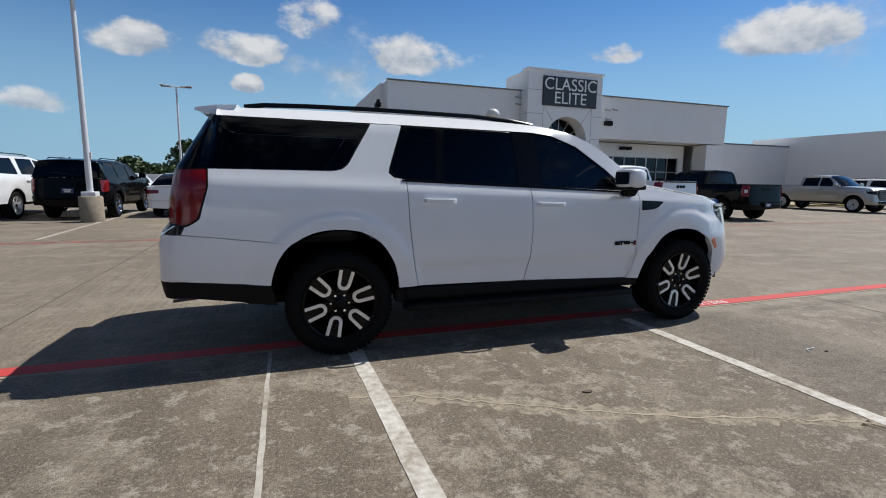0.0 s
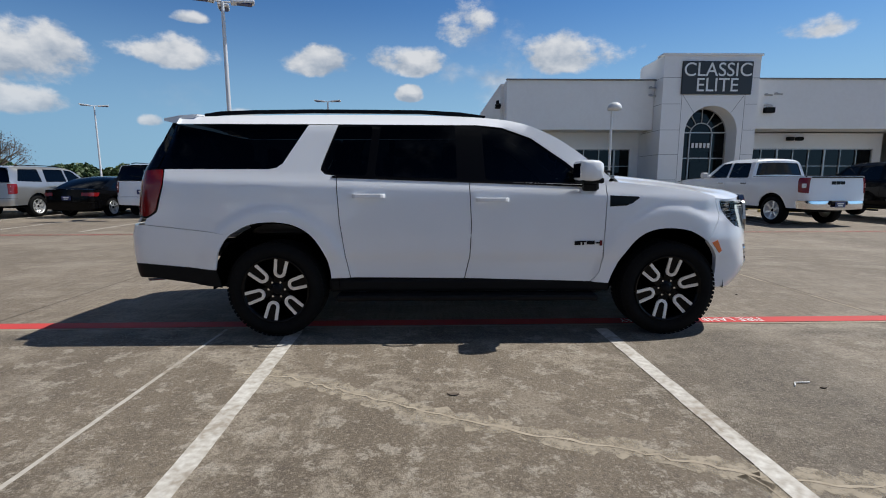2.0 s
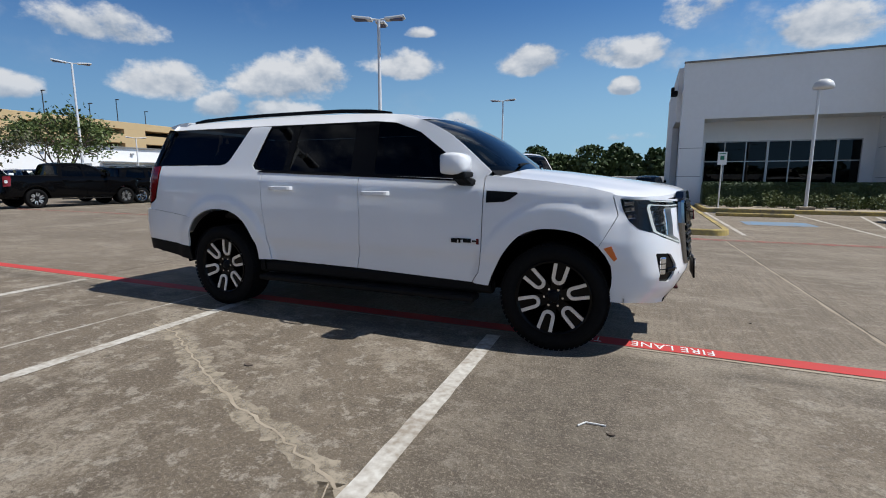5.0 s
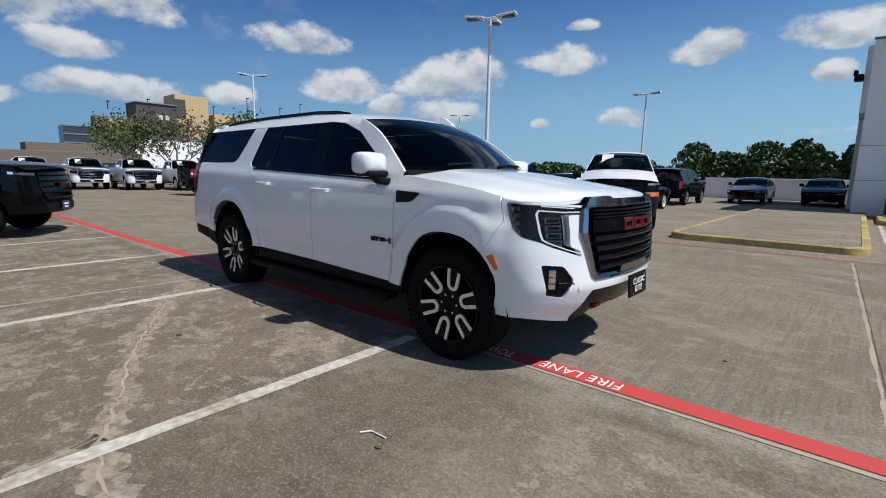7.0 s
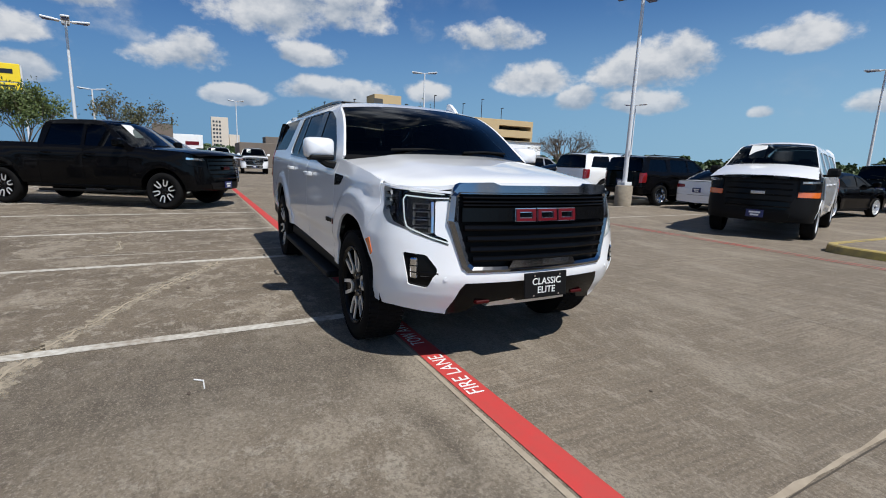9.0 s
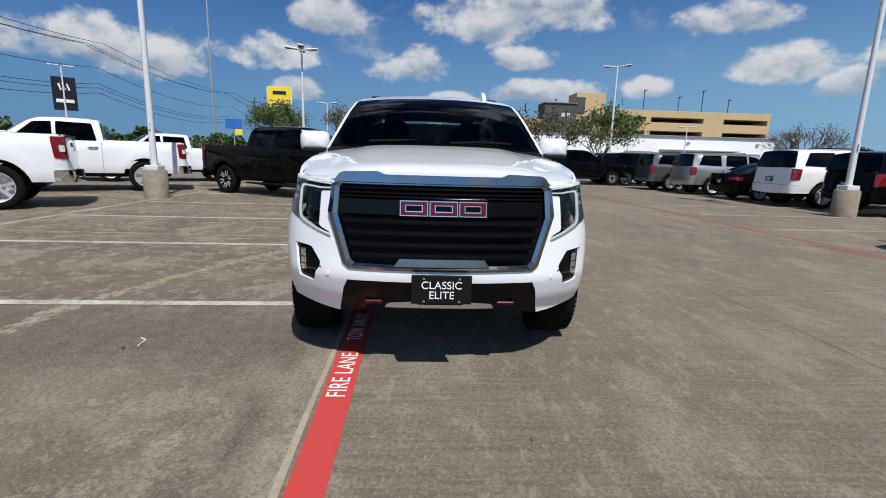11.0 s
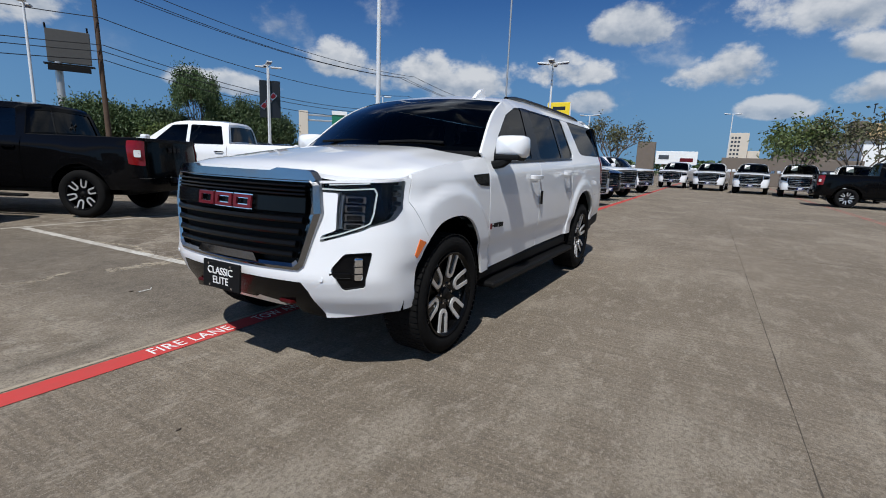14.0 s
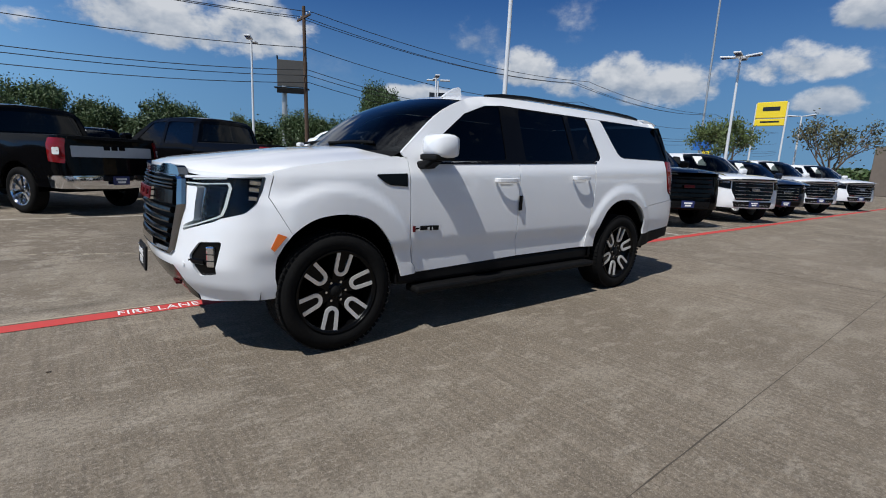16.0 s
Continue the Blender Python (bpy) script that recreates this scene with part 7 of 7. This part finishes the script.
tree(-32.5, 14.2, 5.8, 3.4, 1.3, 2600, LEAF, 1, "leafy oak with a spreading crown in the lot", 0.16)
tree(-32.5, 9.2, 5.2, 2.9, 1.2, 900, LEAFDRY, 2, "half bare tree with thin dry foliage", 0.13)
tree(-32.6, 6.6, 4.9, 2.3, 1.2, 1700, LEAF, 3, "small green lot tree with gaps in the crown", 0.1)
tree(-40.5, 38.0, 5.9, 3.9, 1.0, 2200, BARK, 4, "bare spreading tree with fine twigs", 0.24, 0.075, 13, 0.9)
tree(-38.2, -12.8, 5.7, 2.5, 1.3, 3600, LEAF, 5, "dense green tree behind the parked trucks", 0.15)
tree(-45.0, -7.2, 6.2, 3.4, 1.6, 1100, LEAFDRY, 6, "sparse tree with dark twisted limbs", 0.2)
tree(-21.6, -38.3, 8.4, 2.3, 1.2, 10000, LEAFDARK, 7, "tall dark green tree beyond the lot", 0.2, 0.17, 9, 1.3)
for i, (x, y, h, r) in enumerate(((-23.8, -37.2, 5.6, 2.3), (-25.4, -35.8, 5.9, 2.4), (-27.4, -34.4, 4.6, 1.9), (-20.0, -40.5, 4.6, 2.2), (-15.4, -42.2, 5.2, 2.6), (-17.6, -41.6, 4.6, 2.2))):
    tree(x, y, h, r, 0.5, 9500, LEAFDARK, 60 + i, "broad dark green tree in the belt beyond the lot", 0.18, 0.17, 9, 1.4)
tree(-18.7, -39.0, 3.4, 1.6, 0.3, 2200, LEAF, 70, "yellowish green shrub beyond the parked trucks", 0.08, 0.2, 8, 1.2)
tree(-12.5, -54.5, 5.9, 1.2, 0.8, 1800, LEAF, 10, "small pointed green tree", 0.1)
for i, (x, y, h, r) in enumerate(((5.5, -66, 7.6, 4.2), (0.0, -66, 6.4, 3.5), (-8, -65, 7.4, 4.6), (-4.5, -60, 4.6, 3.0), (-24, -60, 5.5, 4.0), (-17.5, -62, 5.0, 4.0), (12, -60, 8.5, 5.0))):
    tree(x, y, h, r, 0.6, 7000, LEAFDARK, 20 + i, "dark roadside tree far beyond the road", 0.2, 0.22, 8, 1.5)


def wood_belt(name, pts, depth, low, high, n, seed, size, mat):
    """A far belt of woods: many clumps of leaves with an uneven top."""
    rng = random.Random(seed)
    g = Geo()
    total = sum((Vector(b) - Vector(a)).length for a, b in zip(pts, pts[1:]))
    trees = []
    for a, b in zip(pts, pts[1:]):
        a, b = Vector(a), Vector(b)
        count = int((b - a).length / 1.5)
        for i in range(count):
            p = a.lerp(b, (i + rng.random()) / count)
            trees.append((p.x + rng.uniform(-depth, depth), p.y + rng.uniform(-depth, depth), rng.uniform(low, high) * (1.2 if rng.random() < 0.06 else 1.0), rng.uniform(1.8, 4.0)))
    per = n // len(trees)
    for x, y, h, r in trees:
        g.tube((x, y, 0), (x, y, h * 0.6), 0.15, 0.06, 5, False)
        for _ in range(per):
            u = rng.random() ** 0.6
            a = rng.uniform(0, math.tau)
            rr = r * math.sqrt(rng.random()) * (1 - 0.65 * u ** 3)
            q = Vector((x + rr * math.cos(a), y + rr * math.sin(a), 0.3 + u * (h - 0.3) + rng.gauss(0, 0.12)))
            s = size * rng.uniform(0.5, 1.3)
            d = Vector((rng.gauss(0, 1), rng.gauss(0, 1), rng.gauss(0, 0.7))).normalized() * s
            e = d.cross(Vector((rng.gauss(0, 1), rng.gauss(0, 1), rng.gauss(0, 1)))).normalized() * s * 0.7
            g.add([q - d, q + e, q + d, q - e], [(0, 1, 2, 3)])
    return g.make(name, mat, label="distant belt of green woods on the horizon", category="woods", kind="stuff")


wood_belt("woods", [(-75, 66), (-40, 78), (-5, 84), (16, 80)], 5, 2.5, 3.9, 40000, 31, 0.34, LEAFDARK)
wood_belt("woods", [(-12, 70), (10, 72)], 3, 3.4, 6.2, 11000, 32, 0.36, LEAFDARK)
wood_belt("woods", [(-95, -40), (-60, -62), (-10, -80), (40, -75)], 6, 3.0, 5.0, 16000, 33, 0.5, LEAFDARK)
wood_belt("woods", [(-130, -30), (-120, 10)], 6, 2.5, 4.0, 5000, 34, 0.5, LEAFDARK)

wall = Geo().box((-28, 36.0, 0.72), (64, 0.3, 1.44), 0.02)
wall.make("boundary_wall", STUCCO, label="low white boundary wall at the end of the lot", category="wall", kind="structure")
Geo().box((-10, -58, 1.6), (90, 0.5, 1.0), 0.05).make("road_barrier", STUCCO, label="pale concrete barrier of the road beyond", category="barrier", kind="structure")


def garage():
    b = base("parking_garage", 0, 0, label="tan concrete multi-storey parking garage with dark openings", category="building", kind="structure")
    X, Y0, Y1 = -103.0, 42.5, 80.4
    for z0, z1 in ((0.0, 7.8), (8.7, 10.6), (11.7, 13.2)):
        part("floor_band", Geo().box((X - 6, (Y0 + Y1) / 2, (z0 + z1) / 2), (12, Y1 - Y0, z1 - z0), 0.05), TAN, b)
    for y, w in ((44.0, 3.2), (51.6, 1.2), (66.9, 4.8), (80.0, 0.6)):
        part("pier", Geo().box((X - 5.96, y, 6.55), (11.9, w, 13.0), 0.05), TAN, b)
    # dark block behind the openings gives the decks' shade in its colour
    part("dark_deck", Geo().box((X - 8, (Y0 + Y1) / 2, 5.9), (5, Y1 - Y0 - 1, 12.0)), DARKBRICK, b)
    part("stair_tower", Geo().box((X - 2.6, 37.8, 8.2), (6, 6.6, 16.4), 0.05), TAN, b)
    part("sign_panel", Geo().box((X + 0.45, 35.4, 13.6), (0.12, 2.2, 3.6), 0.03), DARKBRICK, b)
    wing = part("dark_wing", Geo().box((X - 1, 30.6, 6.9), (6, 7.2, 13.8), 0.05), DARKBRICK, b)
    part("roof_edge", Geo().box((X - 0.9, 30.6, 13.85), (6.4, 7.4, 0.2), 0.03), JOINT, wing)
    for yy in (31.2, 32.4):
        part("wing_window", Geo().box((X + 2.03, yy, 11.3), (0.1, 0.7, 0.9)), TOWERPALE, wing)
    part("tan_block", Geo().box((X - 2, 24.6, 5.2), (6, 5.4, 10.4), 0.05), TAN, b)
    part("stair_tower", Geo().box((X + 1.5, 21.2, 5.3), (3, 2.0, 10.6), 0.05), BROWNWALL, b)
    glassy = part("glass_block", Geo().box((X + 0.5, 18.0, 4.3), (4, 4.8, 8.6), 0.05), WINDARK, b)
    for zz in (5.6, 7.1, 8.5):
        part("floor_edge", Geo().box((X + 2.55, 18.0, zz), (0.12, 4.9, 0.22)), JOINT, glassy)
    part("low_wing", Geo().box((X + 5, 18.4, 2.6), (5, 17.4, 5.2), 0.05), BROWNWALL, b)
    part("low_wing", Geo().box((X + 6, 8.6, 1.9), (5, 5.0, 3.8), 0.05), DARKBRICK, b)
    for y, h in ((51.9, 18.0), (60.3, 16.7), (66.0, 18.3), (72.4, 16.5), (31.0, 15.2), (24.0, 14.0), (44.0, 15.2)):
        p = part("deck_lamp", Geo().tube((X - 4, y, 12.5), (X - 4, y, h), 0.10, 0.08, 6).box((X - 3.6, y, h), (1.0, 0.35, 0.15)), WIRE, b)
    return b


garage()
wb = base("service_centre", 0, 0, label="long white service building with grey roller doors", category="building", kind="structure")
part("front_wall", Geo().box((-66, 32.05, 2.55), (12, 34.9, 5.1), 0.03), STUCCO, wb)
part("coping", Geo().box((-60.0, 32.05, 5.12), (0.5, 35.0, 0.14), 0.02), JOINT, wb)
part("canopy", Geo().box((-59.6, 38.5, 3.25), (0.9, 11.0, 0.14), 0.03), FRAMEGREY, wb)
for y, w in ((30.0, 4.0), (35.4, 4.2), (40.6, 4.0), (45.6, 4.0)):
    d = part("roller_door", Geo().box((-59.98, y, 1.5), (0.1, w, 3.0), 0.01), FRAMEGREY, wb)
    for i in range(5):
        part("door_slat", Geo().box((-59.92, y, 0.5 + i * 0.6), (0.03, w - 0.2, 0.04)), JOINT, d)
for y in (27, 37, 47):
    part("wall_lamp", Geo().box((-59.9, y, 4.3), (0.3, 0.4, 0.25), 0.05), FRAMEGREY, wb)
lb = base("brown_shop", 0, 0, label="low brown shop building behind the trees", category="building", kind="structure")
part("wall", Geo().box((-60, 8.2, 1.45), (8, 12.0, 2.9), 0.05), BROWNWALL, lb)
part("shop_front", Geo().box((-55.96, 12.0, 1.0), (0.1, 3.6, 1.7)), WINDARK, lb)

tw = base("hotel_tower", -247, 7.0, label="pale distant tower block with rows of windows", category="building", kind="structure")
part("shaft", Geo().box((0, 0, 9.3), (8, 7.2, 18.6), 0.1), TOWERPALE, tw)
part("low_block", Geo().box((0, 6.0, 5.5), (7, 4.5, 11.0), 0.1), TOWERPALE, tw)
for i in range(9):
    for j in range(3):
        part("window", Geo().box((4.02, -2.6 + j * 1.3, 2.5 + i * 1.75), (0.1, 0.8, 0.9)), WINDARK, tw)

# ---- signs ----
hs = base("rental_sign", -103.6, -31.2, label="tall yellow rental sign on two white posts", category="sign")
part("panel", Geo().box((0, 0, 13.9), (0.6, 5.0, 3.0), 0.1), YELLOWSIGN, hs)
part("lower_panel", Geo().box((0, 0, 11.6), (0.6, 5.0, 1.3), 0.1), YELLOWSIGN, hs)
part("name_bar", Geo().box((0.32, 0.1, 14.1), (0.05, 2.9, 0.75), 0.02), SIGNBLACK, hs, "black brand name drawn as a plain bar")
part("small_bar", Geo().box((0.32, 0.1, 11.7), (0.05, 3.2, 0.3), 0.02), SIGNBLACK, hs)
for yy in (-2.6, 2.6):
    part("post", Geo().tube((0, yy, 0), (0, yy, 15.2), 0.16, n=10), POLEWHITE, hs)

bb = base("billboard", -17.8, -51.5, turn_deg=-28, label="dark back of a billboard on a steel column", category="billboard")
part("panel", Geo().box((0, 0, 10.4), (3.3, 0.35, 2.9), 0.04), DARKBRICK, bb)
part("catwalk", Geo().box((0, 0.4, 8.75), (3.8, 0.7, 0.12), 0.02).box((0, 0.7, 8.4), (3.2, 0.1, 0.5), 0.02), PLASTIC, bb)
part("column", Geo().tube((0.9, 0, 0), (0.9, 0, 9.0), 0.33, 0.3, 14), FRAMEGREY, bb)
for xx in (-1.5, 1.6):
    part("lamp_arm", Geo().tube((xx, 0, 11.8), (xx, 0.3, 12.25), 0.08, n=6), PLASTIC, bb)

for x, y, zt, w, hgt, red, turned in ((-21.2, -28.2, 6.85, 1.5, 2.75, True, -41), (-40.6, -32.3, 7.4, 1.75, 2.9, False, -54)):
    fl = base("banner", x, y, turn_deg=turned, label="black banner on a lamp pole with a plain emblem", category="banner", group="lot banners")
    rows = [[Vector((-w / 2 + w * i / 6, 0.05 * math.sin(i * 1.3 + j), zt - hgt * j / 5)) for i in range(7)] for j in range(6)]
    cloth = part("cloth", Geo().grid(rows), SIGNBLACK, fl)
    em = Geo()
    if red:
        m = Matrix.Rotation(radians(48), 3, "Y")
        for k in (-0.5, 0.0, 0.5):
            em.box(m @ Vector((k, 0.0, 0)) + Vector((0.1, 0.08, zt - hgt * 0.55)), (0.4, 0.04, 0.3), 0.05, m.to_4x4())
        part("emblem", em, REDBADGE, cloth)
        ln = Geo()
        for k in (-0.5, 0.0, 0.5):
            ln.box(m @ Vector((k, 0.0, 0)) + Vector((0.1, 0.065, zt - hgt * 0.55)), (0.46, 0.02, 0.36), 0.05, m.to_4x4())
        part("emblem_edge", ln, CHROME, cloth)
    else:
        for k in (-0.3, 0.0, 0.3):
            em.box((k, 0.08, zt - hgt * 0.3), (0.14, 0.04, 0.6), 0.06, Matrix.Rotation(radians(15), 3, "Y").to_4x4())
        em.box((0, 0.08, zt - hgt * 0.72), (1.3, 0.04, 0.3), 0.03)
        part("emblem", em, LETTER, cloth)
    part("mast", Geo().tube((0.05, 0.2, 0), (0.05, 0.2, zt + 0.9), 0.09, 0.06, 10), POLEWHITE, fl)
    hd = part("lamp_head", Geo().box((0.6, 0.08, zt + 0.95), (0.8, 0.35, 0.1), 0.03).box((-0.5, 0.08, zt + 0.95), (0.8, 0.35, 0.1), 0.03), POLEWHITE, fl)

gs = base("road_sign", -54.7, -52.0, turn_deg=-45, label="green highway sign on a gantry", category="sign")
part("panel", Geo().box((0, 0, 6.9), (2.4, 0.1, 2.2), 0.03), GREENSIGN, gs)
part("route_panel", Geo().box((0, 0.06, 8.3), (2.4, 0.1, 0.6), 0.03), LETTER, gs)
part("gantry", Geo().box((2.6, -0.3, 7.0), (6.5, 0.3, 0.25), 0.03).box((2.6, -0.3, 7.8), (6.5, 0.3, 0.25), 0.03), FRAMEGREY, gs)
part("pillar", Geo().box((5.6, -0.3, 4.2), (1.4, 1.0, 8.4), 0.05), TOWERPALE, gs)
bs = base("service_sign", -75.0, -30.5, turn_deg=-69, label="blue service sign on a post by the road", category="sign")
part("panel", Geo().box((0, 0, 5.7), (2.5, 0.1, 1.6), 0.03), BLUESIGN, bs)
part("lower_panel", Geo().box((-0.7, 0, 4.4), (1.1, 0.1, 0.9), 0.03), YELLOWSIGN, bs)
part("post", Geo().tube((0, -0.12, 0), (0, -0.12, 5.0), 0.1, n=8), FRAMEGREY, bs)
wbd = base("white_billboard", -85.2, -4.6, label="white roadside billboard with a red shape", category="billboard")
part("panel", Geo().box((0, 0, 3.4), (0.3, 6.4, 2.2), 0.05), LETTER, wbd)
part("red_shape", Geo().box((0.17, 1.6, 3.1), (0.05, 2.0, 0.6), 0.05), REDBADGE, wbd)
part("text_bars", Geo().box((0.17, -1.9, 3.5), (0.05, 1.6, 0.7), 0.05), GREYP, wbd)
for yy in (-2, 2):
    part("post", Geo().tube((0, yy, 0), (0, yy, 2.4), 0.12, n=8), WOODPOLE, wbd)
dk = base("dark_kiosk", -55.0, -5.4, label="dark narrow pylon beside the far row", category="sign")
part("pylon", Geo().box((0, 0, 2.2), (0.8, 1.9, 4.4), 0.05), BROWNWALL, dk)

# ---- utility line ----
POLES = [(28.0, -33.0), (-11.8, -32.5), (-47.0, -33.5), (-86.0, -35.0), (-130.0, -37.0)]
for x, y in (POLES[1], (-97.6, -34.5)):
    p = base("utility_pole", x, y, label="brown wooden utility pole with a cross arm", category="utility pole", group="utility poles")
    part("pole", Geo().tube((0, 0, 0), (0.25, 0, 12.2), 0.17, 0.12, 10), WOODPOLE, p)
    part("cross_arm", Geo().box((0.25, 0, 11.4), (0.12, 2.4, 0.14), 0.02), WOODPOLE, p)
    for yy in (-1.1, -0.5, 0.6, 1.1):
        part("insulator", Geo().lathe([(0.0, 11.65), (0.05, 11.63), (0.06, 11.55), (0.03, 11.47)], (0.25, yy, 0), "z", 8), FRAMEGREY, p)
for k, (z, dy, sag) in enumerate(((11.6, -1.1, 0.9), (11.6, -0.5, 1.0), (11.6, 1.1, 0.9), (9.3, 0.2, 1.2), (7.7, 0.2, 1.3), (7.3, 0.25, 1.25), (6.8, 0.2, 1.35))):
    pts = []
    for (xa, ya), (xb, yb) in zip(POLES, POLES[1:]):
        for i in range(16):
            t = i / 16
            pts.append(Vector((xa + (xb - xa) * t, ya + (yb - ya) * t + dy, z - sag * 4 * t * (1 - t))))
    Geo().sweep(pts, 0.045, 0.045).make("overhead_cable", WIRE, label="black overhead cable sagging between poles", category="cable", group="overhead cables")
ms = base("radio_mast", -179, -77, label="thin grey lattice radio mast", category="mast")
part("mast", Geo().tube((0, 0, 0), (0, 0, 70), 0.35, 0.35, 6), FRAMEGREY, ms)
